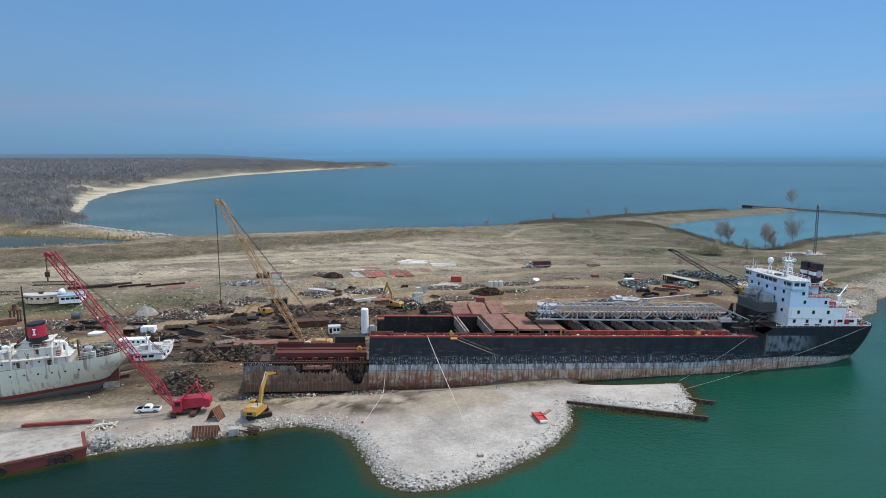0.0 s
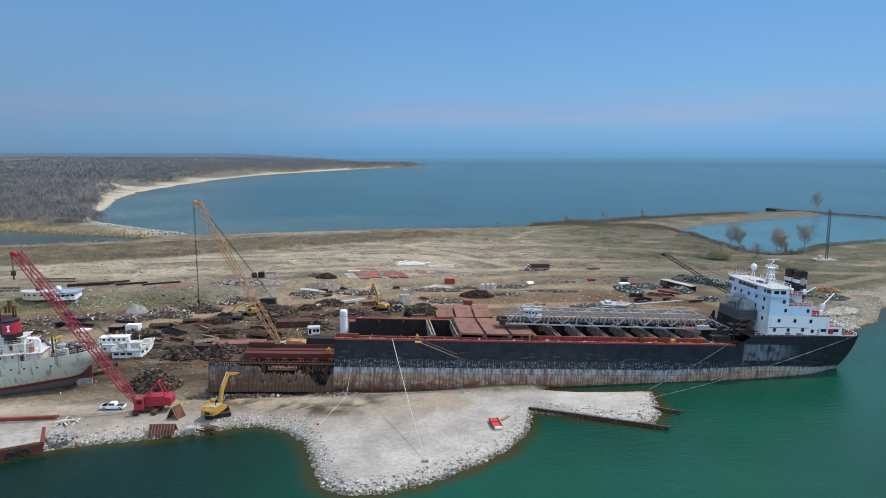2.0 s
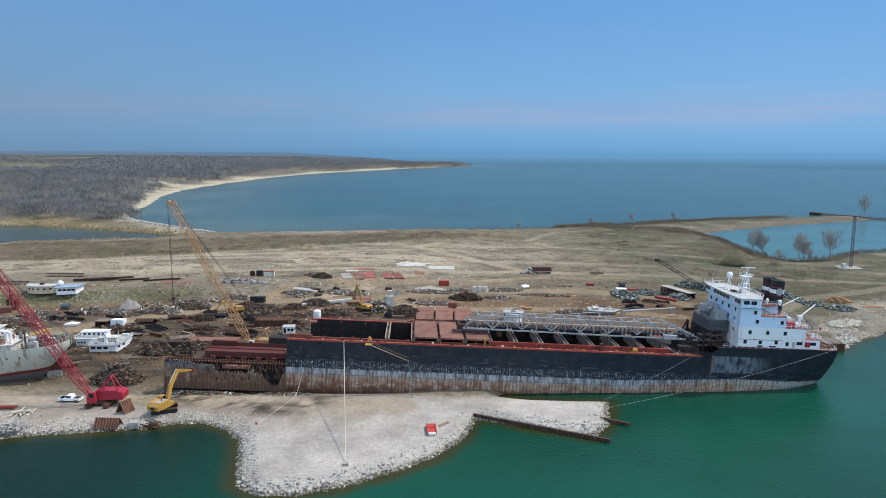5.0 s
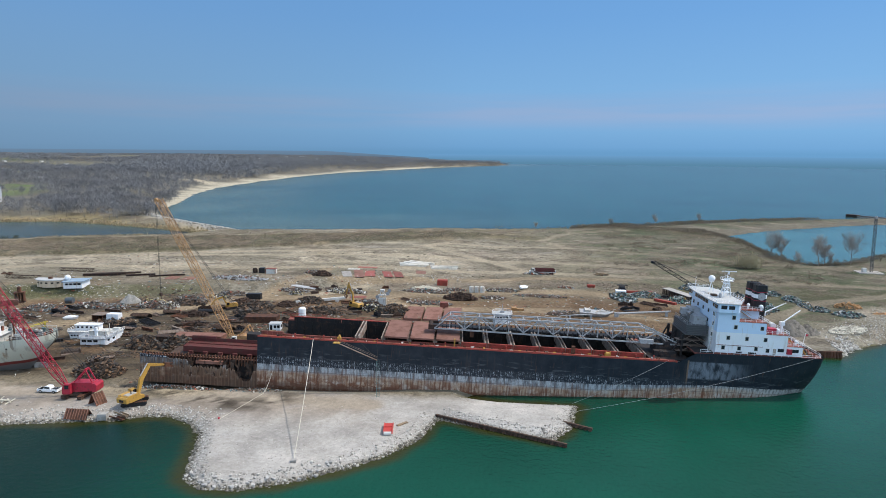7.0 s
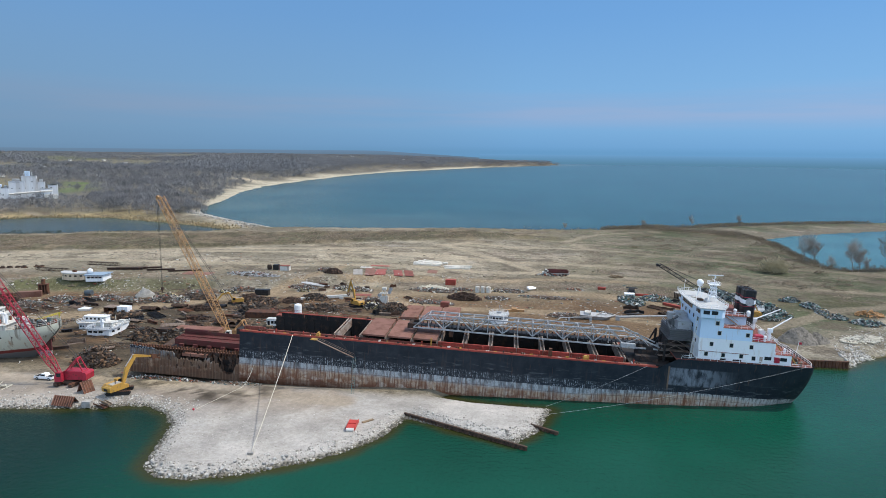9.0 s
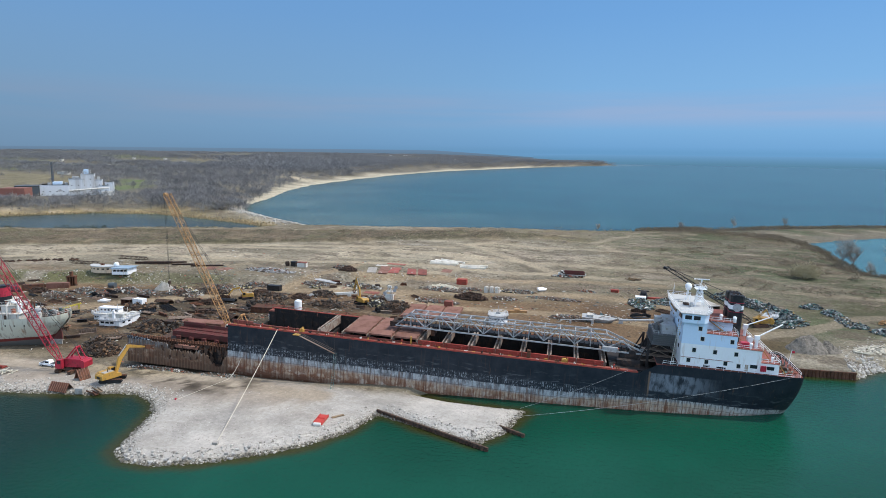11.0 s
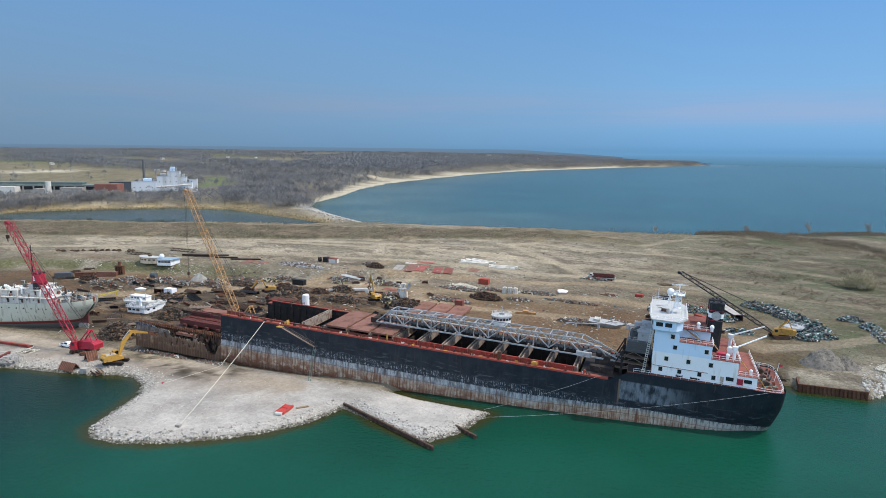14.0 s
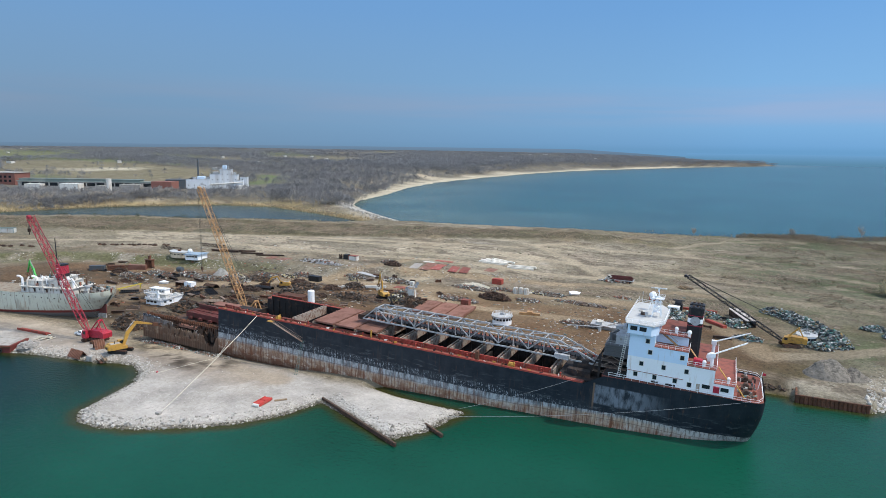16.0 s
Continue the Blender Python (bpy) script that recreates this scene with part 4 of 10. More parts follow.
def freighter():
    ship = thing("freighter", "black lake freighter, half cut up, with a white aft house", "ship", SHIP)
    shell = part("hull", hull_shell(), m_hull, ship, "dark topsides over grey and rust-streaked plating")
    for face in shell.data.polygons:
        face.use_smooth = face.center.x > 122
    # decks beside and between the holds
    d = Shape()
    d.box(0, 116, 0.05, 2.6, -0.35, 0), d.box(3.5, 116, 19.8, 22.35, -0.35, 0)
    part("cross_deck", Shape().box(109, 120.6, 2.6, 19.8, -0.35, 0), m_hold, ship, "near-black deck round the boom pivot")
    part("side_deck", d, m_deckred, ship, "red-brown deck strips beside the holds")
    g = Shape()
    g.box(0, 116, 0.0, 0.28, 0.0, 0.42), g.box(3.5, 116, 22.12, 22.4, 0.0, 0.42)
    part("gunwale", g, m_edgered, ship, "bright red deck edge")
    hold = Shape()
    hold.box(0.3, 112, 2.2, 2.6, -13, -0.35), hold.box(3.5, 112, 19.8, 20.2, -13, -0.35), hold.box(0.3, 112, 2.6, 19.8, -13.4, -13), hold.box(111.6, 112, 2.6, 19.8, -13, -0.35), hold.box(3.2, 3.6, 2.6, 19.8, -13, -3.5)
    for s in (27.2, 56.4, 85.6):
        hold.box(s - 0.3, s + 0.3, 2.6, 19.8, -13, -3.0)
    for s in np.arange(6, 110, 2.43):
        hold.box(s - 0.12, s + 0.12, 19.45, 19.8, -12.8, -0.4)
    part("hold", hold, m_hold, ship, "near-black open cargo hold")
    # coamings bay by bay, and the beams between hatches
    edges = [3.6, 12.6, 19.9, 27.2, 34.5, 41.8, 49.1, 56.4, 63.7, 71.0, 78.3, 85.6, 92.9, 100.2, 107.5]
    panel = Shape().box(0.12, 7.15, 2.6, 2.72, 0.0, 0.95).box(0.12, 7.15, 2.45, 2.85, 0.95, 1.27)
    for k in range(5):
        panel.box(0.6 + 1.5 * k, 0.72 + 1.5 * k, 2.3, 2.6, 0.0, 1.1)
    pm = panel.mesh("coaming", m_edgered)
    low_panel = Shape().box(0.12, 7.15, 2.6, 2.72, 0.0, 0.45).box(0.12, 7.15, 2.45, 2.85, 0.35, 0.5).mesh("coaming", m_deckred)
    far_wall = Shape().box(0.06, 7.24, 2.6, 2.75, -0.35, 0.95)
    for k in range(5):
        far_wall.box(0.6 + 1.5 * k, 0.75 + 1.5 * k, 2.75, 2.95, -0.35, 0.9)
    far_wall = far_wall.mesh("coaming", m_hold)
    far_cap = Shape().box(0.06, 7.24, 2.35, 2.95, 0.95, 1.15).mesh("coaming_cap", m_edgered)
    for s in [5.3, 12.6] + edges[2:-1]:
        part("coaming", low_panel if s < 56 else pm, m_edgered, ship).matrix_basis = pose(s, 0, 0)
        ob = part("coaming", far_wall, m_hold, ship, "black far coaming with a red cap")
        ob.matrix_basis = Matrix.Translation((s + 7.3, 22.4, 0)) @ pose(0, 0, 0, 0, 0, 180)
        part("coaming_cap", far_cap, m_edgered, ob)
    beam = Shape().box(-0.55, -0.45, 2.6, 19.8, -1.5, 0.95).box(0.45, 0.55, 2.6, 19.8, -1.5, 0.95).box(-0.62, -0.3, 2.6, 19.8, 0.95, 1.08).box(0.3, 0.62, 2.6, 19.8, 0.95, 1.08)
    for y in np.arange(3.4, 19.6, 1.6):
        beam.box(-0.45, 0.45, y, y + 0.12, -1.0, 0.9)
    bmesh_ = beam.mesh("hatch_beam", m_webs)
    for s in (27.2, 34.5, 41.8, 49.1, 56.4, 63.7, 71.0, 78.3, 85.6, 92.9, 100.2, 107.5):
        part("hatch_beam", bmesh_, m_webs, ship).matrix_basis = pose(s, 0, 0)
    cover = Shape().box(0.35, 6.95, 2.3, 20.1, 1.27, 1.75)
    for y in (4, 9, 14, 18.5):
        cover.box(0.3, 0.5, y, y + 0.3, 1.75, 1.95).box(6.8, 7.0, y, y + 0.3, 1.75, 1.95)
    cm = cover.mesh("hatch_cover", m_hatch)
    for s in (34.5, 41.8, 49.1):
        part("hatch_cover", cm, m_hatch, ship, "red-brown steel hatch cover").matrix_basis = pose(s, 0, 0)
    # deck fittings
    bol = Shape().tube((0, -0.3, 0), (0, -0.3, 0.7), 0.18).tube((0, 0.3, 0), (0, 0.3, 0.7), 0.18).box(-0.3, 0.3, -0.6, 0.6, 0, 0.08)
    bm_ = bol.mesh("bollard", m_rust)
    for s in (6, 14.5, 21, 30, 47, 62, 80, 95, 111):
        part("bollard", bm_, m_rust, ship).matrix_basis = pose(s, 1.2, 0, 0, 0, 90)
        part("bollard", bm_, m_rust, ship).matrix_basis = pose(s + 2, 21.2, 0, 0, 0, 90)
    vent = Shape().tube((0, 0, 0), (0, 0, 0.8), 0.14).ball((0, 0, 0.9), 0.24)
    vm = vent.mesh("vent", m_edgered)
    for s in (10, 18, 33, 52, 69, 84.5, 98, 105, 110):
        part("vent", vm, m_edgered, ship).matrix_basis = pose(s, 1.9, 0)
    cl = Shape().box(-0.35, 0.35, -0.15, 0.15, 0, 0.3).tube((-0.5, 0, 0.36), (0.5, 0, 0.36), 0.1, n=6)
    cleats = [cl.mesh("cleat", m) for m in (m_yellow, m_oldwhite, m_rust, m_black)]
    for k in range(44):
        part("cleat", cleats[(k * 7) % 4], m_rust, ship).matrix_basis = pose(2.0 + 2.5 * k + (k * 37 % 10) * 0.1, 0.7 + (k * 13 % 7) * 0.2, 0.0, 0, 0, k * 40)
    win = Shape().box(-0.7, 0.7, -0.5, 0.5, 0, 0.9).tube((-0.5, 0, 0.9), (0.5, 0, 0.9), 0.45).box(0.7, 0.95, -0.2, 0.2, 0, 1.4)
    part("winch", win, m_yellow, ship, "yellow deck winch").matrix_basis = pose(97, 1.4, 0)
    part("winch", win.mesh("winch", m_yellow), m_yellow, ship, "yellow deck winch").matrix_basis = pose(22.5, 1.2, 0, 0, 0, 90)
    part("post", Shape().box(-0.2, 0.2, -0.2, 0.2, 0, 2.2), m_yellow, ship, "yellow post").matrix_basis = pose(54.6, 2.1, 0)
    part("locker", Shape().box(-0.5, 0.5, -0.5, 0.5, 0, 1.6).box(-0.45, 0.45, -0.45, 0.45, 1.6, 2.4), m_rust, ship).matrix_basis = pose(87.5, 1.4, 0)
    rl = Shape()
    for a, b in ((1, 16), (24, 33), (60, 115)):
        rail(rl, [(a, 22.25, 0.4), (b, 22.25, 0.4)], 0.9, 2.4, 0.05)
    tagged(part("far_rail", rl, m_edgered, ship), "red rail along the far deck edge", kind="stuff")
    upstand = Shape().box(0.3, 6.5, 2.6, 3.0, 0, 1.0)
    for s in (0.6, 2.0, 3.4, 4.8, 6.2):
        upstand.box(s, s + 0.12, 2.3, 2.6, 0, 1.0)
    part("torn_coaming", upstand, m_deckred, ship)

    # unloading boom
    boom = Shape()
    y0, y1, lo, hi = 7.6, 12.2, 3.6, 7.3
    nodes = np.linspace(53.0, 108, 14)
    for y in (y0, y1):
        boom.beam((48.6, y, lo - 0.2), (119.5, y, lo - 0.8), 0.36), boom.beam((nodes[0], y, hi), (nodes[-1], y, hi), 0.34)
        boom.beam((48.6, y, lo - 0.2), (nodes[0], y, hi), 0.3), boom.beam((nodes[-1], y, hi), (119.5, y, lo - 0.8), 0.34)
        boom.beam((nodes[-1], y, lo), (112.4, y, hi - 1.3), 0.22), boom.beam((112.4, y, hi - 1.3), (115.5, y, lo - 0.6), 0.2)
        for i, (a, b) in enumerate(zip(nodes, nodes[1:])):
            boom.beam((a, y, lo if i % 2 else hi), (b, y, hi if i % 2 else lo), 0.26)
            boom.beam((a, y, lo), (a, y, hi), 0.2)
    for a in nodes:
        boom.beam((a, y0, hi), (a, y1, hi), 0.22), boom.beam((a, y0, lo), (a, y1, lo), 0.22)
    for a, b in zip(nodes[::2], nodes[2::2]):
        boom.beam((a, y0, hi), (b, y1, hi), 0.14)
    part("unloading_boom", boom, m_steel, ship, "grey steel truss boom laid along the deck")
    belt = Shape().box(48, 114, y0 + 0.9, y1 - 0.9, lo + 0.1, lo + 0.3)
    for s in np.arange(49.5, 114, 1.25):
        belt.box(s, s + 0.3, y0 + 0.5, y0 + 0.9, lo - 0.2, lo + 0.75).box(s, s + 0.3, y1 - 0.9, y1 - 0.5, lo - 0.2, lo + 0.75)
    part("conveyor_belt", belt, m_black, ship, "black conveyor belt with rollers")
    walkway = Shape().box(49.5, 113, y1 + 0.1, y1 + 1.0, lo + 0.9, lo + 1.0)
    rail(walkway, [(49.5, y1 + 0.95, lo + 1.0), (113, y1 + 0.95, lo + 1.0)], 1.0, 2.5, 0.045)
    part("walkway", walkway, m_steel, ship)
    part("boom_pulley", Shape().tube((47.6, y0 + 0.4, lo + 0.2), (47.6, y1 - 0.4, lo + 0.2), 0.6, n=12).box(46.9, 49.8, y0 - 0.1, y0 + 0.3, lo - 0.6, lo + 0.8).box(46.9, 49.8, y1 - 0.3, y1 + 0.1, lo - 0.6, lo + 0.8), m_darkrust, ship)
    part("boom_rest", Shape().box(59, 60, 8, 11.8, 1.2, 3.4), m_rust, ship)
    part("winch_box", Shape().box(107, 111, 6.2, 7.3, 3.2, 4.2).box(107.3, 110.7, 6.0, 7.4, 3.0, 3.2), m_steel, ship)

    # grey elevator casing in front of the house
    el = Shape().box(119.4, 125.6, 5.8, 17.2, 6.4, 6.7).box(119.8, 125.6, 6.2, 17.0, 6.7, 9.2)
    case = part("elevator_casing", el, m_casing, ship, "grey slatted elevator casing")
    slat = Shape().box(119.6, 125.6, 6.0, 6.2, 0, 0.2).box(119.6, 119.8, 6.2, 17, 0, 0.2).mesh("slat", m_casing)
    for z in np.arange(6.9, 9.2, 0.5):
        part("slat", slat, m_casing, case).matrix_basis = pose(0, 0, float(z))
    part("casing_box", Shape().box(122.0, 125.6, 7.6, 13.4, 9.2, 11.4).box(121.8, 125.6, 7.4, 13.6, 11.4, 11.55), m_steel, ship, "pale grey machinery box")
    part("casing_pipe", Shape().tube((120.6, 8.2, 9.2), (120.6, 8.2, 11.8), 0.35).tube((120.6, 8.2, 11.8), (122.2, 9.6, 12.3), 0.35).box(120.0, 121.6, 11, 13, 9.2, 10.6), m_casing, ship)
    for z in (1.6, 3.2, 4.8):
        part("casing_floor", Shape().box(117.2, 125.4, 5.9, 7.9, z, z + 0.12).beam((118.8, 6.0, z), (121.5, 6.0, z + 1.6), 0.16).beam((125.0, 6.0, z), (121.5, 6.0, z + 1.6), 0.16), m_beam, ship, "open steel landing with braces")
    part("casing_head", Shape().box(122.6, 125.6, 13.4, 16.4, 9.2, 12.6).box(120.8, 122.6, 13.8, 16.0, 10.4, 12.2), m_steel, ship, "grey elevator head")
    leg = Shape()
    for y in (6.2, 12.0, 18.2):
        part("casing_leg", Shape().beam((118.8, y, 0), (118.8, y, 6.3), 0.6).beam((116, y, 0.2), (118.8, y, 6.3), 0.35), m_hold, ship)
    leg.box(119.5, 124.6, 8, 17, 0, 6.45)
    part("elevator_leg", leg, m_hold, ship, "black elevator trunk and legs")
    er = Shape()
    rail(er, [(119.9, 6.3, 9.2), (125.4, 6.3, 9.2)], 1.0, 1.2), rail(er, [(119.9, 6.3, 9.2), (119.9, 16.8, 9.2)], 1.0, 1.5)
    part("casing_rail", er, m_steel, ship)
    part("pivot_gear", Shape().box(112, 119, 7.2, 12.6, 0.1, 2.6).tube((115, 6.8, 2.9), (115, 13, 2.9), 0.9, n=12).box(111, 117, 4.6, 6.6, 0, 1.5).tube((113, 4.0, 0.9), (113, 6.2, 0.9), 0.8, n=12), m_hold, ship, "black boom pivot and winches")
    lad = Shape()
    for o in (0, 0.55):
        lad.beam((124.0 + o, 0.9, 3.2), (125.0 + o, 1.6, 14.4), 0.1)
    for k in range(22):
        t = k / 22
        lad.beam((124.0 + t, 0.9 + 0.7 * t, 3.2 + 11.2 * t), (124.55 + t, 0.9 + 0.7 * t, 3.2 + 11.2 * t), 0.07)
    part("ladder", lad, m_oldwhite, ship)

    # raised after deck and the white house in tiers
    part("after_deck", Shape().prism([(120.5, 0.3), (148, 0.4), (153.7, 0.55), (154.8, 0.75), (155.6, 1.1), (156.2, 1.9), (156.5, 3.6), (156.5, 18.8), (156.2, 20.5), (155.6, 21.3), (154.8, 21.65), (148, 22), (120.5, 22.1)], 2.7, 2.98), m_deckred, ship, "red-painted after deck")
    # near-black sheet added over the fore end of the red after deck
    part("fore_deck_plate", Shape().box(120.6, 126.0, 0.6, 21.8, 2.98, 3.04), m_hold, ship, "thin near-black sheet over the deck before the house")
    tiers = [("tier", 126.2, 150.0, 0.9, 21.5, 2.98, 6.05), ("tier", 126.0, 145.6, 0.9, 21.5, 6.05, 9.1), ("tier", 126.0, 139.4, 0.9, 21.5, 9.1, 12.2), ("tier", 126.0, 131.8, 0.9, 21.5, 12.2, 14.9), ("tier", 131.8, 139.0, 5.4, 17.0, 12.2, 14.8)]
    for nm, a, b, c, d_, e, f in tiers:
        part(nm, Shape().box(a, b, c, d_, e, f), m_upper if e > 9 else m_white, ship, "white upper house with blue skylight in its colour" if e > 9 else "white painted steel deckhouse")
    part("deck_edge", Shape().box(145.6, 150.2, 0.8, 21.6, 6.05, 6.13), m_deckred, ship)
    part("deck_edge", Shape().box(139.4, 145.8, 0.8, 21.6, 9.1, 9.2), m_deckred, ship)
    part("deck_edge", Shape().box(131.8, 139.6, 0.8, 21.6, 12.2, 12.3), m_deckred, ship)
    part("deck_edge", Shape().box(131.8, 139.4, 3.9, 18.5, 14.8, 14.95), m_deckred, ship)
    bridge = thing("bridge", "", "")
    bridge.parent = ship
    part("wheelhouse", Shape().prism([(125.4, -0.1), (130.8, -0.1), (132.3, 2.2), (132.3, 20.2), (130.8, 22.5), (125.4, 22.5), (124.9, 17), (124.9, 5.4)], 14.75, 17.1), m_upper, bridge)
    part("roof", Shape().prism([(124.9, -0.4), (131.2, -0.4), (132.8, 2.6), (133.4, 4.0), (133.4, 18.0), (132.8, 19.8), (131.2, 22.8), (124.9, 22.8), (124.2, 17), (124.2, 5.4)], 17.1, 17.32), m_roofgrey, bridge, "white flat bridge roof")
    wm = Shape().box(-0.8, 0.8, -0.06, 0.06, -0.5, 0.5).mesh("window", m_glass)
    for s in (126.8, 128.9):
        part("window", wm, m_glass, bridge).matrix_basis = pose(s, -0.12, 16.2)
    for y in np.arange(1.2, 21.8, 2.0):
        x = 125.2 if (y < 3 or y > 19.4) else 124.85
        part("window", wm, m_glass, bridge).matrix_basis = pose(x if 5.4 < y < 17 else 125.15, y, 16.2, 0, 0, 90)
    pane = Shape().box(-0.42, 0.42, -0.05, 0.05, -0.5, 0.5).mesh("window", m_glass)
    rim = Shape().box(-0.55, 0.55, -0.03, 0.03, 0.5, 0.62).box(-0.55, 0.55, -0.03, 0.03, -0.62, -0.5).box(-0.55, -0.42, -0.03, 0.03, -0.5, 0.5).box(0.42, 0.55, -0.03, 0.03, -0.5, 0.5).mesh("window_frame", m_oldwhite)
    near = [(128.2, 4.8), (132.6, 4.8), (137.2, 4.9), (140.4, 4.6), (129.3, 7.6), (134.4, 7.6), (139.5, 7.6), (131.0, 10.7), (138.2, 10.7), (130.2, 13.3)]
    for s, z in near:
        w = part("window", pane, m_glass, ship)
        w.matrix_basis = pose(s, 0.86, z)
        part("window_frame", rim, m_oldwhite, w)
    wide = Shape().box(-0.85, 0.85, -0.05, 0.05, -0.45, 0.45).mesh("window", m_glass)
    for s in (144.0, 148.0):
        part("window", wide, m_glass, ship).matrix_basis = pose(s, 0.86, 4.9)
    for y in (4, 8, 12, 16, 19.5):
        for z in (7.6, 10.7, 13.4):
            w = part("window", pane, m_glass, ship)
            w.matrix_basis = pose(125.95, y, z, 0, 0, 90)
    for s, w_, z in ((132.7, 0.8, 3.8), (136.3, 1.1, 3.75)):
        part("freeing_port", Shape().box(s - w_, s + w_, 0.82, 0.9, z - 0.35, z + 0.2), m_hold, ship)
    part("fire_box", Shape().box(145.6, 146.9, 0.4, 0.9, 4.0, 5.4), m_red, ship, "red equipment box")
    part("door", Shape().box(141.9, 142.7, 0.83, 0.9, 3.2, 5.2), m_oldwhite, ship)
    part("stairs", Shape().beam((132.8, 5.2, 14.8), (136.6, 4.6, 12.4), 0.9, 0.16).beam((132.8, 5.2, 15.7), (136.6, 4.6, 13.3), 0.08), m_lattice, ship, "yellow outside stairs")
    part("stairs", Shape().beam((139.6, 4.2, 12.3), (142.2, 4.2, 9.2), 0.9, 0.16), m_lattice, ship, "yellow outside stairs")
    part("stairs", Shape().beam((146.2, 4.2, 9.1), (148.6, 4.2, 6.1), 0.9, 0.16), m_yellow, ship, "yellow outside stairs")
    part("stairs", Shape().beam((150.2, 3.2, 6.1), (152.4, 3.2, 3.1), 0.9, 0.16), m_yellow, ship, "yellow outside stairs")
    hr = Shape()
    rail(hr, [(131.9, 4.0, 14.95), (139.3, 4.0, 14.95), (139.3, 18, 14.95)], 1.0, 1.6, 0.05)
    rail(hr, [(139.5, 1.0, 12.3), (139.5, 6.0, 12.3)], 1.0, 1.5, 0.05), rail(hr, [(131.9, 1.0, 12.3), (139.5, 1.0, 12.3)], 0.9, 1.5, 0.04)
    rail(hr, [(139.6, 1.0, 9.2), (145.8, 1.0, 9.2), (145.8, 21, 9.2)], 1.0, 1.6, 0.05)
    rail(hr, [(145.8, 1.0, 6.13), (150.2, 1.0, 6.13), (150.2, 21, 6.13)], 1.0, 1.6, 0.05)
    rail(hr, [(122, 0.45, 3.0), (148, 0.55, 3.0), (153.6, 0.7, 3.0), (155.3, 1.2, 3.0), (156.2, 3.4, 3.0), (156.3, 5.8, 3.0), (156.3, 16.6, 3.0), (156.2, 19.0, 3.0), (155.3, 21.2, 3.0), (151, 21.8, 3.0), (140, 22, 3.0)], 1.0, 1.8, 0.05)
    rail(hr, [(124.6, 0.2, 17.32), (124.6, 22.2, 17.32), (131, 22.2, 17.32)], 0.9, 1.8, 0.04), rail(hr, [(124.6, 0.0, 17.32), (131.2, 0.0, 17.32), (133.2, 3.2, 17.32), (133.2, 18, 17.32)], 0.9, 1.6, 0.05)
    part("guard_rail", hr, m_white, ship, "white guard rails round the decks")
    bul = Shape().box(126, 150, 0.75, 0.82, 3.0, 3.35).box(126.3, 139, 0.72, 0.82, 5.5, 5.6)
    part("deck_pipe", bul, m_deckred, ship)
    # mast, radar, dome on the roof
    dome = part("dome_stand", Shape().beam((128.2, 15.0, 17.3), (128.8, 15.5, 20.4), 0.16).beam((129.6, 15.0, 17.3), (128.9, 15.5, 20.4), 0.16).beam((128.9, 16.4, 17.3), (128.9, 15.6, 20.4), 0.16).box(128.3, 129.5, 14.9, 16.1, 20.3, 20.45), m_white, ship)
    part("radome", Shape().ball((128.9, 15.5, 21.3), 0.95, n=14, m=8), m_white, dome, "white satellite dome")
    mast = Shape()
    for dx, dy in ((-0.9, -0.9), (0.9, -0.9), (-0.9, 0.9), (0.9, 0.9)):
        mast.beam((130.8 + dx * 1.2, 9.5 + dy * 1.2, 17.3), (130.8 + dx * 0.5, 9.5 + dy * 0.5, 22.3), 0.17)
    for z in (18.6, 19.9, 21.1):
        mast.box(130.0, 131.6, 8.7, 10.3, z, z + 0.08)
        for dx in (-0.8, 0.8):
            mast.beam((130.8 + dx, 8.7, z), (130.8 - dx * 0.8, 8.8, z + 1.2), 0.09), mast.beam((130.8 + dx, 10.3, z), (130.8 - dx * 0.8, 10.2, z + 1.2), 0.09)
    mast.box(129.4, 132.2, 8.2, 10.8, 22.0, 22.12).beam((130.8, 9.5, 22.1), (130.8, 9.5, 24.6), 0.12).beam((130.4, 6.8, 21.2), (130.4, 12.2, 21.2), 0.12)
    mast.beam((130.8, 7.4, 23.2), (130.8, 11.6, 23.2), 0.08)
    rail(mast, [(129.4, 8.2, 22.12), (132.2, 8.2, 22.12), (132.2, 10.8, 22.12), (129.4, 10.8, 22.12)], 0.7, 1.4, 0.035, True)
    mast = part("radar_mast", mast, m_white, ship, "white lattice radar mast")
    part("scanner", Shape().beam((128.8, 9.0, 24.6), (132.6, 8.2, 24.9), 0.28, 0.22).tube((130.7, 8.6, 23.9), (130.7, 8.6, 24.6), 0.18), m_white, mast)
    part("scanner", Shape().beam((129.0, 7.6, 22.9), (131.4, 7.2, 22.9), 0.24, 0.2).tube((130.2, 7.4, 22.2), (130.2, 7.4, 22.8), 0.15), m_white, mast)
    part("aerial", Shape().beam((126.0, 20.0, 17.3), (126.0, 20.0, 21.0), 0.07).beam((125.4, 18.0, 17.3), (125.4, 18.0, 20.0), 0.06).beam((132.4, 5.0, 17.3), (132.4, 5.0, 19.0), 0.06), m_white, ship)
    part("roof_vent", Shape().tube((128.6, 7.6, 17.3), (128.6, 7.6, 18.5), 0.4), m_steel, ship)
    part("roof_hatch", Shape().box(127.0, 128.4, 9.0, 10.6, 17.32, 17.8), m_darkrust, ship)
    part("roof_locker", Shape().box(126.2, 127.2, 12.0, 13.0, 17.32, 17.7), m_oldwhite, ship)
    # twin funnels
    def funnel_ring(y, g):
        a, b, c, d = 138.1 - g, 141.5 + g, y - g, y + 2.9 + g
        return [(a, c + 0.5), (a + 0.5, c), (b - 0.5, c), (b, c + 0.5), (b, d - 0.5), (b - 0.5, d), (a + 0.5, d), (a, d - 0.5)]
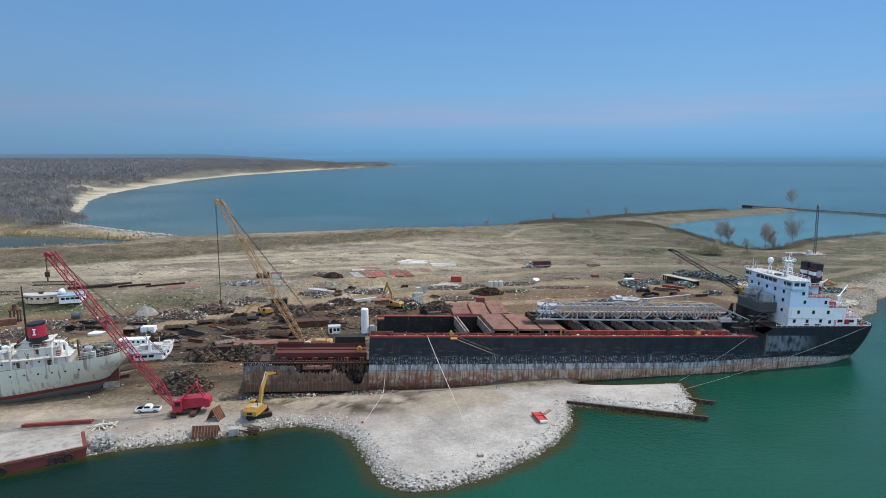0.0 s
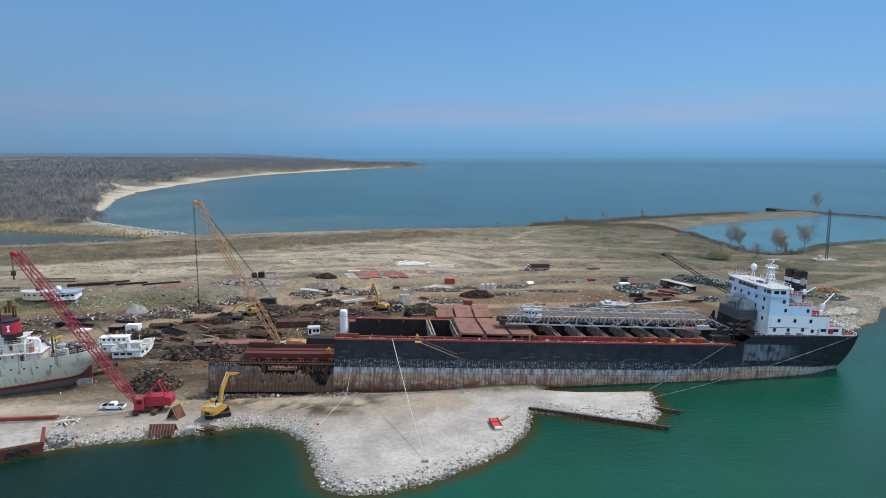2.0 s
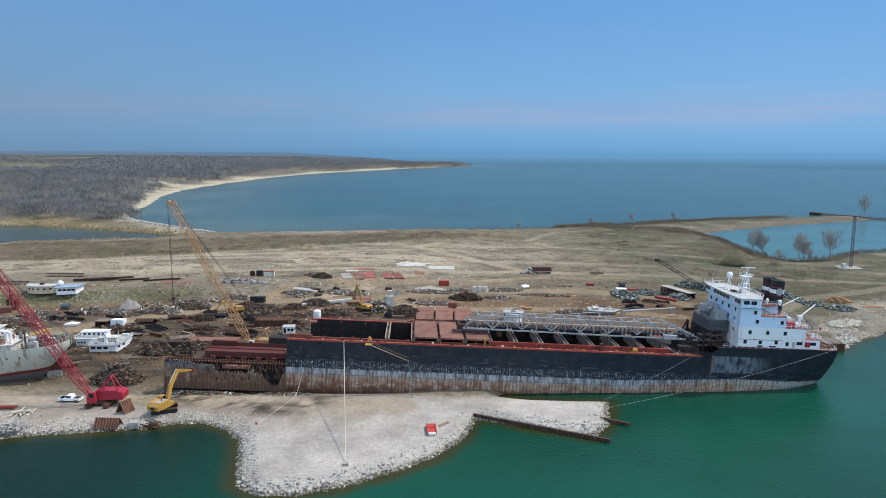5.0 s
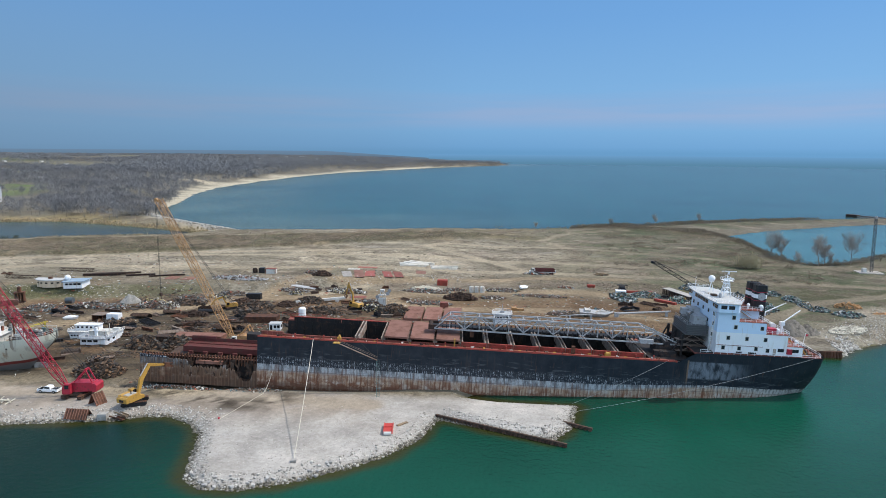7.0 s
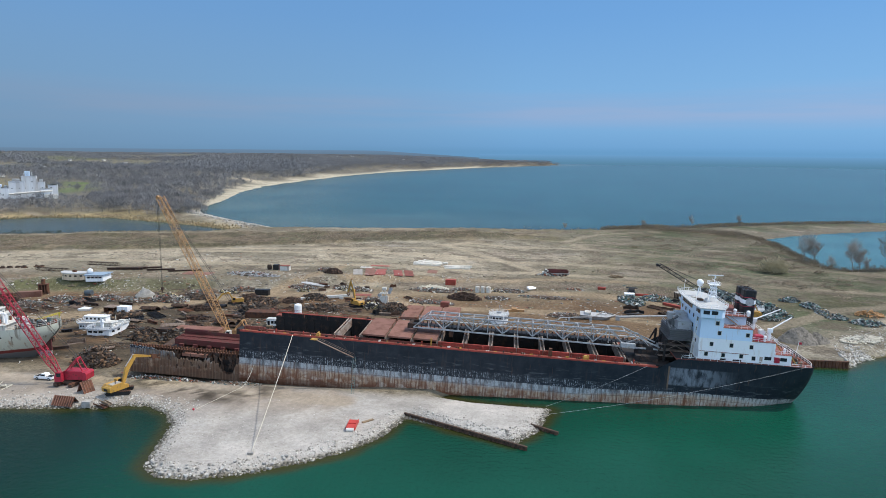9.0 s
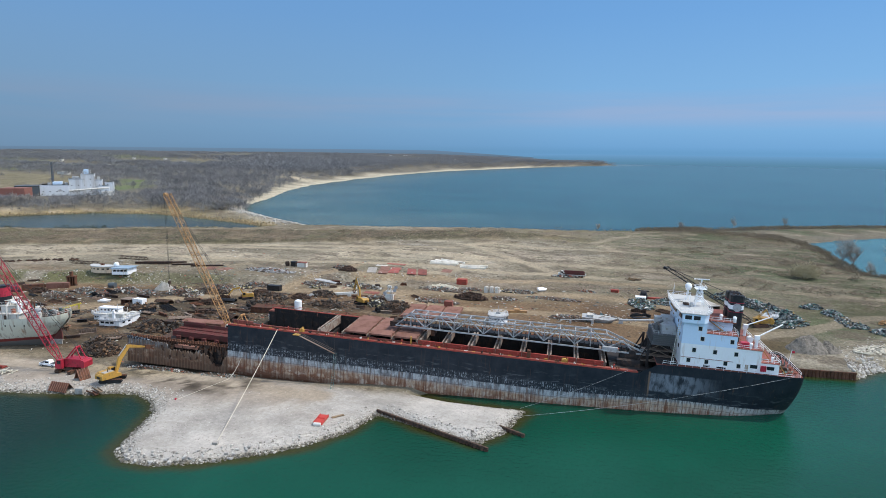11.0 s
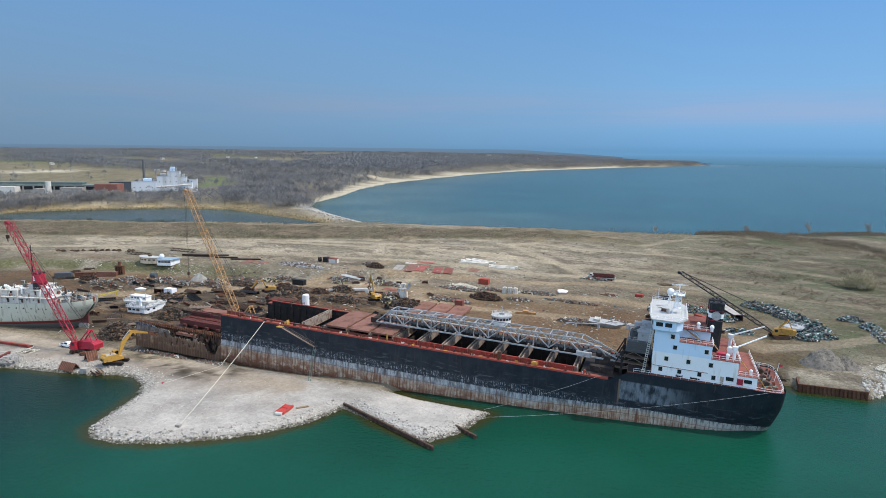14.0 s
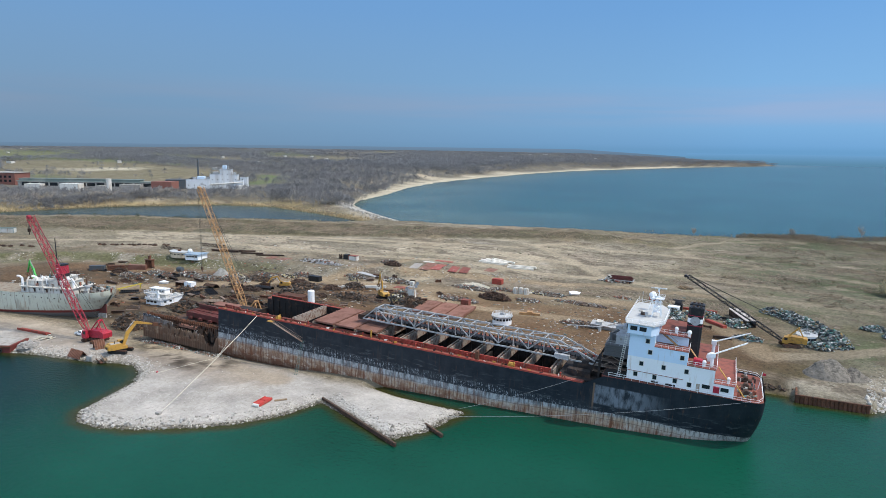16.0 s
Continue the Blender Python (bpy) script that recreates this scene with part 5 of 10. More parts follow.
    for y, nm in ((6.9, "black funnel with white and red bands and a round badge"), (10.8, "black funnel with white and red bands")):
        fu = part("funnel", Shape().prism(funnel_ring(y, 0), 8.9, 21.5), m_black, ship, nm)
        part("white_band", Shape().prism(funnel_ring(y, 0.03), 17.85, 18.95), m_white, fu, "white band")
        for z in (17.1, 19.55):
            part("red_band", Shape().prism(funnel_ring(y, 0.04), z, z + 0.13), m_red, fu, "thin red band")
        part("badge", Shape().tube((139.8, y - 0.12, 18.4), (139.8, y + 0.05, 18.4), 1.1, n=20), m_steel, fu, "plain grey disc")
        part("funnel_top", Shape().prism(funnel_ring(y, -0.35), 21.5, 21.6), m_black, fu)
        for dx in (0.9, 1.8, 2.6):
            part("exhaust_pipe", Shape().tube((138.1 + dx, y + 1.45, 21.5), (138.1 + dx, y + 1.45, 21.8), 0.28, n=10), m_darkrust, fu)
    # after deck gear
    for y, a in ((3.4, 34), (14.6, 22)):
        dv = part("deck_crane", Shape().tube((144.6, y, 9.1), (144.6, y, 12.3), 0.4).box(144.0, 145.2, y - 0.5, y + 0.5, 11.4, 12.4), m_white, ship, "white stores crane")
        tip = (144.6 + 8.6 * math.cos(radians(a)), y + 8.6 * math.sin(radians(a)), 14.8)
        part("jib", Shape().beam((144.6, y, 12.1), tip, 0.2, 0.26), m_white, dv)
    part("raft_drum", Shape().tube((144.0, 6.6, 10.3), (144.0, 8.0, 10.3), 0.75, n=16).box(143.5, 144.5, 6.8, 7.8, 9.2, 9.8), m_white, ship, "white life raft drum")
    part("locker", Shape().box(140.6, 142.6, 1.8, 3.6, 9.2, 10.6), m_red, ship, "red locker")
    for s, y, r in ((143.0, 2.0, 0.42), (148.6, 2.4, 0.35), (136.0, 6.0, 0.4), (139.0, 4.6, 0.45)):
        z = 9.2 if s < 145 else 6.13
        z = 14.95 if s < 140 else z
        part("cowl_vent", Shape().tube((s, y, z), (s, y, z + 0.9), r * 0.8).ball((s, y, z + 1.1), r * 1.2), m_white, ship)
    for y in (5, 10, 15):
        part("mooring_winch", Shape().box(151.4, 154.2, y, y + 1.8, 2.98, 3.5).tube((152.8, y + 0.1, 3.7), (152.8, y + 1.7, 3.7), 0.6), m_darkrust, ship, "rusty mooring winch")
    ra = random.Random(12)
    aft_gear = Shape()
    for _ in range(34):
        s, y, w = ra.uniform(150.8, 154.8), ra.uniform(2.2, 20), ra.uniform(0.2, 0.7)
        aft_gear.box(s, s + w, y, y + w * ra.uniform(0.6, 1.4), 2.98, 3.2 + ra.uniform(0.1, 0.9))
    tagged(part("deck_gear", aft_gear, m_mixed, ship, "lockers, fairleads and rope gear on the after deck"), kind="stuff")
    part("blue_hose", Shape().path([(152, 4, 3.1), (153.4, 5.2, 3.2), (154.4, 5.0, 3.2), (155, 6.2, 3.2)], 0.25), m_teal, ship)
    ens = part("ensign_staff", Shape().tube((155.4, 11.2, 3), (155.9, 11.2, 7.6), 0.06), m_white, ship)
    part("flag", Shape().box(155.95, 156.7, 11.17, 11.23, 6.7, 7.3), m_red, ens, "small red and white flag")
    part("rudder_post", Shape().box(150.2, 152.4, 10.8, 11.6, -17, -9.5), m_rust, ship)

    # what is left of the fore part: low shell with torn edges, tank top above
    rs = random.Random(5)
    for y, near_side in ((0.0, True), (22.05, False)):
        tops = []
        for s in np.arange(-33, 0.01, 0.33):
            t = pw(s, [(-33, -7.0), (-27, -7.1), (-24, -7.8), (-20, -8.0), (-18.5, -9.4), (-15.5, -9.8), (-12.5, -9.9), (-9, -9.2), (-7.5, -9.8), (-5.5, -11.2), (-3.8, -13.4), (-2.2, -12.6), (-0.6, -9.4), (0, -8.2)]) if near_side else -11.6
            tops.append((float(s), t + rs.uniform(-0.4, 0.35) * (1.6 if -19 < s < -1 else 0.6)))
        pl, n = Shape(), len(tops)
        for yy in (y, y + 0.3):
            pl.v += [(s, yy, -14.9) for s, _ in tops] + [(s, yy, t) for s, t in tops]
        for i in range(n - 1):
            pl.f += [(i, i + 1, n + i + 1, n + i), (3 * n + i, 3 * n + i + 1, 2 * n + i + 1, 2 * n + i), (n + i, n + i + 1, 3 * n + i + 1, 3 * n + i)]
        part("torn_shell", pl, m_torn, ship, "rust-streaked lower plating with a torn top edge")
    # near-black colour stands in for the shade inside the torn hole
    part("inner_plating", Shape().box(-33, 0.2, 2.6, 2.8, -14.6, -7.2), m_hold, ship, "inner plating behind the torn shell, darkened as the hole's shade")
    rib = Shape().box(0, 0.16, 1.7, 2.6, -9.2, -6.6).box(-0.1, 0.26, 1.62, 1.7, -9.2, -6.6).mesh("frame", m_rust)
    for s in np.arange(-33, 0, 0.85):
        part("frame", rib, m_rust, ship).matrix_basis = pose(float(s), 0, rs.uniform(-0.5, 0.1))
    part("stringer", Shape().box(-33, 0, 1.9, 2.65, -7.7, -7.55), m_hatch, ship)
    part("cut_plate", Shape().box(-17.5, -10.0, 0.6, 3.4, -8.4, -8.2).box(-17.5, -10.0, 0.6, 0.75, -9.0, -8.4), m_hatch, ship, "orange-rusted cut deck plate")
    part("double_bottom", Shape().box(-33, 0, 0.35, 22.0, -14.8, -13.4).box(-30, 0, 3.5, 19, -13.4, -10.5), m_darkrust, ship, "dark rusty double bottom")
    jag = Shape()
    for _ in range(170):
        s, y = rs.uniform(-32, -0.5), rs.uniform(0.5, 4.5)
        z = rs.uniform(-13, -8.6)
        a = Vector((rs.uniform(-1, 1), rs.uniform(-0.6, 0.6), rs.uniform(-1, 1))).normalized() * rs.uniform(0.5, 1.6)
        jag.beam(Vector((s, y, z)) - a / 2, Vector((s, y, z)) + a / 2, rs.uniform(0.08, 0.5), 0.06)
    for _ in range(70):
        s, y = rs.uniform(-24, -0.5), rs.uniform(-0.5, 2.2)
        z = rs.uniform(-11.5, -7.6)
        u = Vector((rs.uniform(-1, 1), rs.uniform(-0.35, 0.35), rs.uniform(-0.8, 0.8))).normalized() * rs.uniform(0.6, 1.5)
        w = Vector((rs.uniform(-0.4, 0.4), rs.uniform(-0.4, 0.2), -1)).normalized() * rs.uniform(0.7, 2.0)
        o = Vector((s, y, z))
        jag.add([o, o + u, o + u * rs.uniform(0.5, 1.0) + w * rs.uniform(0.5, 1.0), o + w, o + Vector((0, 0.1, 0)), o + u + Vector((0, 0.1, 0)), o + u * 0.7 + w * 0.8 + Vector((0, 0.1, 0)), o + w + Vector((0, 0.1, 0))], [(0, 1, 2, 3), (7, 6, 5, 4), (0, 4, 5, 1), (1, 5, 6, 2), (2, 6, 7, 3), (3, 7, 4, 0)])
    tagged(part("torn_plating", jag, m_darkrust, ship, "hanging torn plates"), "hanging torn plates", kind="stuff")
    plat = Shape().box(-25.8, 0, 12.3, 18.6, -8.5, -8.1).box(-25.8, 0, 12.1, 12.3, -9.6, -7.9).box(-25.8, -25.5, 12.3, 18.6, -9.2, -7.9).box(-25.8, 0, 18.4, 18.6, -8.5, -7.0)
    for s in np.arange(-23.5, 0, 4.4):
        plat.box(s, s + 0.3, 12.3, 18.6, -9.6, -8.5).prism([(s - 0.5, 11.2), (s + 0.8, 11.2), (s + 0.8, 12.2), (s - 0.5, 12.2)], -10.0, -9.2)
    for s in np.arange(-25.0, -0.5, 1.45):
        plat.box(s, s + 0.12, 12.4, 18.3, -8.1, -7.96)
    plat.box(-25.8, 0, 15.3, 15.5, -8.1, -7.8).box(-25.4, -18, 17.8, 18.5, -7.1, -6.4)
    part("cut_deck", plat, m_oxide, ship, "dark red cut-off deck section")
    part("deck_support", Shape().box(-24, 0, 13, 18, -13.4, -8.6), m_darkrust, ship)
    part("yellow_winch", Shape().box(-2.8, -1.4, 13.0, 14.2, -8.1, -7.0).tube((-2.1, 12.9, -7.0), (-2.1, 14.3, -7.0), 0.5), m_yellow, ship)
    part("pipe_stub", Shape().tube((-19, 4.6, -9.1), (-12.5, 4.6, -9.3), 0.55, n=12), m_lattice, ship, "orange-rusted pipe stub")
    part("cut_frame", Shape().box(0.02, 0.35, 0.3, 2.6, -14.8, -0.36), m_hold, ship)
    part("side_tank", Shape().box(-9.0, -0.2, 18.8, 21.8, -13.4, -5.2), m_hold, ship, "black side tank left standing")
    return ship


ship = freighter()

# ---- cranes and diggers ----
def at(x, y, turn=0, dz=0.0):
    return pose(x, y, ground_z(x, y) + dz, 0, 0, turn)


def lie(x, y, turn=0, dz=0.0, span=4.0):
    """Like at(), but tilted with the ground."""
    a = radians(turn)
    c, s_ = math.cos(a) * span, math.sin(a) * span
    ex = ground_z(x + c, y + s_) - ground_z(x - c, y - s_)
    ey = ground_z(x - s_, y + c) - ground_z(x + s_, y - c)
    z = (ground_z(x, y) + ground_z(x + c, y + s_) + ground_z(x - c, y - s_) + ground_z(x - s_, y + c) + ground_z(x + s_, y - c)) / 5
    return pose(x, y, z + dz, 0, 0, turn) @ Matrix.Rotation(math.atan2(ey, 2 * span), 4, "X") @ Matrix.Rotation(-math.atan2(ex, 2 * span), 4, "Y")


def crawler(parent, x, turn, length=6.5, width=1.0, gauge=4.4, mat=None):
    """Two crawler tracks under a machine, with rollers."""
    base = pose(x, 0, 0, 0, 0, turn)
    for side in (-1, 1):
        y = side * gauge / 2
        sh = Shape().side([(-length / 2 + 0.4, 0), (length / 2 - 0.4, 0), (length / 2, 0.45), (length / 2 - 0.3, 1.0), (-length / 2 + 0.3, 1.0), (-length / 2, 0.45)], y - width / 2, y + width / 2)
        tr = part("track", sh, m_darkrust if mat is None else mat, parent)
        tr.matrix_basis = base
        shoes = Shape()
        for s in np.arange(-length / 2 + 0.4, length / 2 - 0.3, 0.45):
            shoes.box(s, s + 0.3, y - width / 2 - 0.06, y + width / 2 + 0.06, 0.98, 1.08)
        part("track_shoes", shoes, m_rust, tr)


def crawler_crane(name, label, m, mat, boom_mat, tip, bays, wide, hook, track_turn=0, cab_side=-1, cab_mat=None, scale=1.0):
    """A lattice-boom crawler crane; x points the way the boom leans."""
    cr = thing(name, label, "crane", m)
    k = scale
    crawler(cr, -1.5 * k, track_turn, 6.6 * k, 1.1 * k, 4.6 * k)
    part("undercarriage", Shape().box(-3.2 * k, 0.2 * k, -1.4 * k, 1.4 * k, 0.5, 1.3 * k).tube((-1.5 * k, 0, 1.0 * k), (-1.5 * k, 0, 1.6 * k), 1.3 * k, n=16), m_darkrust, cr)
    z = 1.55 * k
    part("machinery_house", Shape().side([(-6.2 * k, z + 0.3), (-6.2 * k, z + 2.3 * k), (-5.9 * k, z + 2.6 * k), (-0.6 * k, z + 2.6 * k), (-0.2 * k, z + 2.2 * k), (0.6 * k, z + 2.0 * k), (0.6 * k, z)], -1.7 * k, 1.5 * k), mat, cr)
    part("counterweight", Shape().side([(-7.3 * k, z + 0.3), (-7.4 * k, z + 1.9 * k), (-7.0 * k, z + 2.4 * k), (-6.2 * k, z + 2.4 * k), (-6.2 * k, z + 0.1)], -1.8 * k, 1.8 * k), mat, cr)
    cab = part("cab", Shape().side([(-1.0 * k, z), (-1.0 * k, z + 2.7 * k), (0.5 * k, z + 2.7 * k), (1.1 * k, z + 1.5 * k), (1.1 * k, z)], cab_side * 2.6 * k - 0.5 * k, cab_side * 2.6 * k + 0.5 * k), cab_mat or mat, cr)
    part("cab_window", Shape().box(-0.7 * k, 0.4 * k, cab_side * 2.6 * k - 0.54 * k, cab_side * 2.6 * k + 0.54 * k, z + 1.4 * k, z + 2.4 * k), m_glass, cab)
    part("door_panel", Shape().box(-4.6 * k, -3.9 * k, -1.76 * k, -1.7 * k, z + 0.4, z + 2.0 * k).box(-2.9 * k, -2.5 * k, -1.76 * k, -1.7 * k, z + 1.0, z + 1.8 * k), m_black, cr)
    gant = Shape()
    for y in (-1.0 * k, 1.0 * k):
        gant.beam((-1.0 * k, y, z + 2.5 * k), (-4.2 * k, y * 0.8, z + 6.0 * k), 0.3 * k), gant.beam((-6.0 * k, y, z + 2.3 * k), (-4.2 * k, y * 0.8, z + 6.0 * k), 0.24 * k)
    gant.beam((-4.2 * k, -0.9 * k, z + 6.0 * k), (-4.2 * k, 0.9 * k, z + 6.0 * k), 0.4 * k)
    part("gantry", gant, mat, cr)
    foot = (1.2 * k, 0, z + 0.4)
    boom = part("boom", Shape().lattice(foot, tip, 0.7, wide, bays, 0.17, 0.10), boom_mat, cr)
    part("boom_head", Shape().beam(Vector(tip) - Vector((0.3, 0, 0.4)), Vector(tip) + Vector((0.9, 0, 0.2)), 1.2, 0.6).tube(Vector(tip) + Vector((0.8, -0.5, 0)), Vector(tip) + Vector((0.8, 0.5, 0)), 0.55, n=12), boom_mat, boom)
    for y in (-0.5, 0.5):
        part("pendant_line", Shape().tube((-4.2 * k, y * k, z + 6.0 * k), Vector(tip) + Vector((0, y * 0.6, 0.4)), 0.07, n=4), m_cable, cr)
    if hook:
        lines = Shape()
        for y in (-0.35, 0.35):
            lines.tube(Vector(tip) + Vector((1.1, y, 0)), (tip[0] + 1.1, y * 0.4, hook), 0.06, n=4)
        ln = part("hoist_lines", lines, m_cable, cr)
        part("hook_block", Shape().box(tip[0] + 0.7, tip[0] + 1.5, -0.35, 0.35, hook - 1.2, hook).tube((tip[0] + 1.1, 0, hook - 1.2), (tip[0] + 1.1, 0, hook - 2.2), 0.15), m_darkrust, ln)
    return cr


crawler_crane("crawler_crane", "red lattice-boom crawler crane on rusty tracks", at(-69.4, 151.7, 190.8), m_red, m_red, (26.0, 0, 40.6), 26, 1.75, 36.5, 84, 1)
crawler_crane("crawler_crane", "yellow crawler crane with a long faded lattice boom", at(-47.4, 199.6, 180), m_lattice, m_lattice, (26.4, 0, 48.4), 34, 1.9, 17.0, 0, 1, m_oldwhite)
crawler_crane("crawler_crane", "old yellow crawler crane with a dark boom", at(125.5, 278.5, 184), m_yellow, m_black, (32.0, 0, 20.0), 26, 1.2, 0, 20, 1, None, 0.86)


def tapered(pts, deep, wide):
    """A welded box arm along a bent line in the x-z plane, with a depth at each point."""
    pts = [Vector(p) for p in pts]
    n, sh, rows = len(pts), Shape(), []
    for i, p in enumerate(pts):
        d = (pts[min(i + 1, n - 1)] - pts[max(i - 1, 0)]).normalized()
        up = Vector((-d.z, 0, d.x)) * deep[i] / 2
        rows.append([p + up + Vector((0, wide / 2, 0)), p + up - Vector((0, wide / 2, 0)), p - up - Vector((0, wide / 2, 0)), p - up + Vector((0, wide / 2, 0))])
    f = [(i * 4 + q, i * 4 + (q + 1) % 4, i * 4 + 4 + (q + 1) % 4, i * 4 + 4 + q) for i in range(n - 1) for q in range(4)]
    return sh.add([v for r in rows for v in r], f + [(3, 2, 1, 0), tuple(4 * n - 4 + q for q in range(4))])


def excavator(label, m, mat, pts, tool="shear", k=1.0, track_turn=0):
    """A tracked digger; pts: boom foot, boom knee, arm joint, tool, in x and z ahead of the slew ring."""
    ex = thing("excavator", label, "excavator", m, "diggers")
    crawler(ex, 0, track_turn, 5.6 * k, 0.85 * k, 3.2 * k, m_tyre)
    part("turntable", Shape().box(-1.2 * k, 1.2 * k, -1.0 * k, 1.0 * k, 0.4 * k, 1.0 * k).tube((0, 0, 0.9 * k), (0, 0, 1.3 * k), 0.9 * k, n=14), m_black, ex)
    part("engine_house", Shape().side([(-3.3 * k, 1.4 * k), (-3.4 * k, 2.4 * k), (-3.0 * k, 2.9 * k), (-0.2 * k, 2.9 * k), (0.3 * k, 2.2 * k), (1.4 * k, 2.0 * k), (1.4 * k, 1.25 * k), (-2.2 * k, 1.25 * k)], -1.55 * k, 1.55 * k), mat, ex)
    part("counterweight", Shape().side([(-3.7 * k, 1.35 * k), (-3.75 * k, 2.3 * k), (-3.45 * k, 2.6 * k), (-3.2 * k, 2.6 * k), (-3.2 * k, 1.3 * k)], -1.5 * k, 1.5 * k), mat, ex)
    part("hood", Shape().box(-2.9 * k, -0.4 * k, -1.2 * k, 0.2 * k, 2.9 * k, 3.02 * k), m_conc, ex, "dusty grey engine hood")
    part("exhaust", Shape().tube((-1.8 * k, -0.9 * k, 2.9 * k), (-1.8 * k, -0.9 * k, 3.7 * k), 0.1 * k), m_black, ex)
    part("grille", Shape().box(-3.82 * k, -3.74 * k, -0.6 * k, 0.6 * k, 1.6 * k, 2.1 * k), m_black, ex)
    cab = part("cab", Shape().side([(-0.3 * k, 1.3 * k), (-0.3 * k, 3.4 * k), (0.9 * k, 3.4 * k), (1.6 * k, 2.4 * k), (1.6 * k, 1.3 * k)], 0.5 * k, 1.55 * k), mat, ex)
    part("cab_window", Shape().box(0.0, 1.0 * k, 0.46 * k, 1.59 * k, 2.3 * k, 3.2 * k), m_glass, cab)
    f, a, j, t = [(p[0], -0.2 * k, p[1]) for p in pts]
    bo = part("boom", tapered([f, Vector(f).lerp(Vector(a), 0.55), a, Vector(a).lerp(Vector(j), 0.5), j], [0.55 * k, 0.85 * k, 1.05 * k, 0.85 * k, 0.5 * k], 0.55 * k), mat, ex)
    part("arm_ram", Shape().tube(Vector(a) + Vector((-0.3, 0, 0.7)) * k, Vector(j) + Vector((-0.5, 0, 0.6)) * k, 0.12 * k), m_steel, bo)
    part("boom_ram", Shape().tube((1.2 * k, 0.25 * k, 1.8 * k), Vector(a) + Vector((0, 0.4, -0.4)), 0.13 * k), m_steel, bo)
    back = Vector(j) - (Vector(t) - Vector(j)).normalized() * 0.9 * k
    ar = part("arm", tapered([back, j, Vector(j).lerp(Vector(t), 0.3), t], [0.3 * k, 0.75 * k, 0.7 * k, 0.4 * k], 0.42 * k), mat, ex)
    d = (Vector(t) - Vector(j)).normalized()
    if tool == "shear":
        part("shear", Shape().beam(t, Vector(t) + d * 1.6 * k, 0.9 * k, 1.0 * k).beam(Vector(t) + d * 1.5 * k, Vector(t) + d * 3.0 * k + Vector((0, 0, 0.5)), 0.3, 0.5).beam(Vector(t) + d * 1.5 * k, Vector(t) + d * 2.8 * k - Vector((0, 0, 0.6)), 0.3, 0.5), m_rust, ar, "worn steel cutting shear")
    else:
        g = Shape()
        for q in range(5):
            c, s_ = math.cos(q * 1.257), math.sin(q * 1.257)
            g.beam(t, Vector(t) + Vector((0.8 * c, 0.8 * s_, -0.6)) * k, 0.2), g.beam(Vector(t) + Vector((0.8 * c, 0.8 * s_, -0.6)) * k, Vector(t) + Vector((0.15 * c, 0.15 * s_, -1.6)) * k, 0.16)
        part("grapple", g, m_rust, ar, "rusty grapple claws")
    return ex


excavator("yellow excavator with a steel shear on gravel", at(-49.8, 150.3, 80), m_yellow, [(0.8, 2.0), (2.3, 6.0), (5.2, 8.9), (10.2, 7.4)], "shear", 1.12, -52)
excavator("yellow excavator working in the scrap piles", at(-24.2, 251.2, 152), m_yellow, [(0.8, 2.0), (1.6, 6.4), (3.4, 9.8), (5.2, 5.2)], "grapple", 1.0, 60)
excavator("orange-yellow excavator among dark scrap", at(-73.0, 240.0, 215), m_yellow, [(0.8, 2.0), (2.6, 5.0), (5.0, 4.4), (7.0, 2.0)], "grapple", 0.9, 30)
excavator("bright green material handler behind the old ship", at(-172, 181, 176), m_green, [(0.8, 2.0), (3.4, 6.6), (7.2, 9.8), (10.5, 4.5)], "grapple", 1.2, 10)


# ---- vehicles ----
def pickup(m):
    tr = thing("pickup_truck", "white pickup truck parked beside the red crane", "truck", m)
    part("body", Shape().side([(-2.9, 0.45), (-2.9, 1.1), (2.9, 1.1), (2.95, 0.95), (2.95, 0.45)], -0.98, 0.98).side([(0.7, 1.1), (2.7, 1.1), (2.85, 0.9), (0.7, 0.9)], -0.94, 0.94), m_white, tr)
    part("cab", Shape().add([(-0.9, -0.92, 1.1), (1.3, -0.92, 1.1), (0.6, -0.78, 1.85), (-0.7, -0.78, 1.85), (-0.9, 0.92, 1.1), (1.3, 0.92, 1.1), (0.6, 0.78, 1.85), (-0.7, 0.78, 1.85)],
                            [(0, 1, 2, 3), (7, 6, 5, 4), (1, 5, 6, 2), (4, 0, 3, 7), (3, 2, 6, 7)]), m_white, tr)
    part("side_windows", Shape().box(-0.6, 0.75, -0.9, 0.9, 1.2, 1.68), m_glass, tr)
    part("windscreen", Shape().add([(1.26, -0.8, 1.16), (1.26, 0.8, 1.16), (0.68, 0.7, 1.8), (0.68, -0.7, 1.8)], [(0, 1, 2, 3)]), m_glass, tr)
    part("load_bed", Shape().box(-2.75, -1.0, -0.8, 0.8, 1.1, 1.13), m_black, tr, "dark open load bed")
    for x in (-1.9, 1.9):
        for y in (-0.92, 0.92):
            w = part("wheel", Shape().tube((x, y - 0.13, 0.4), (x, y + 0.13, 0.4), 0.4, n=14), m_tyre, tr)
            part("rim", Shape().tube((x, y - 0.15, 0.4), (x, y + 0.15, 0.4), 0.22, n=10), m_steel, w)
    return tr


pickup(at(-77.6, 152.6, 185))


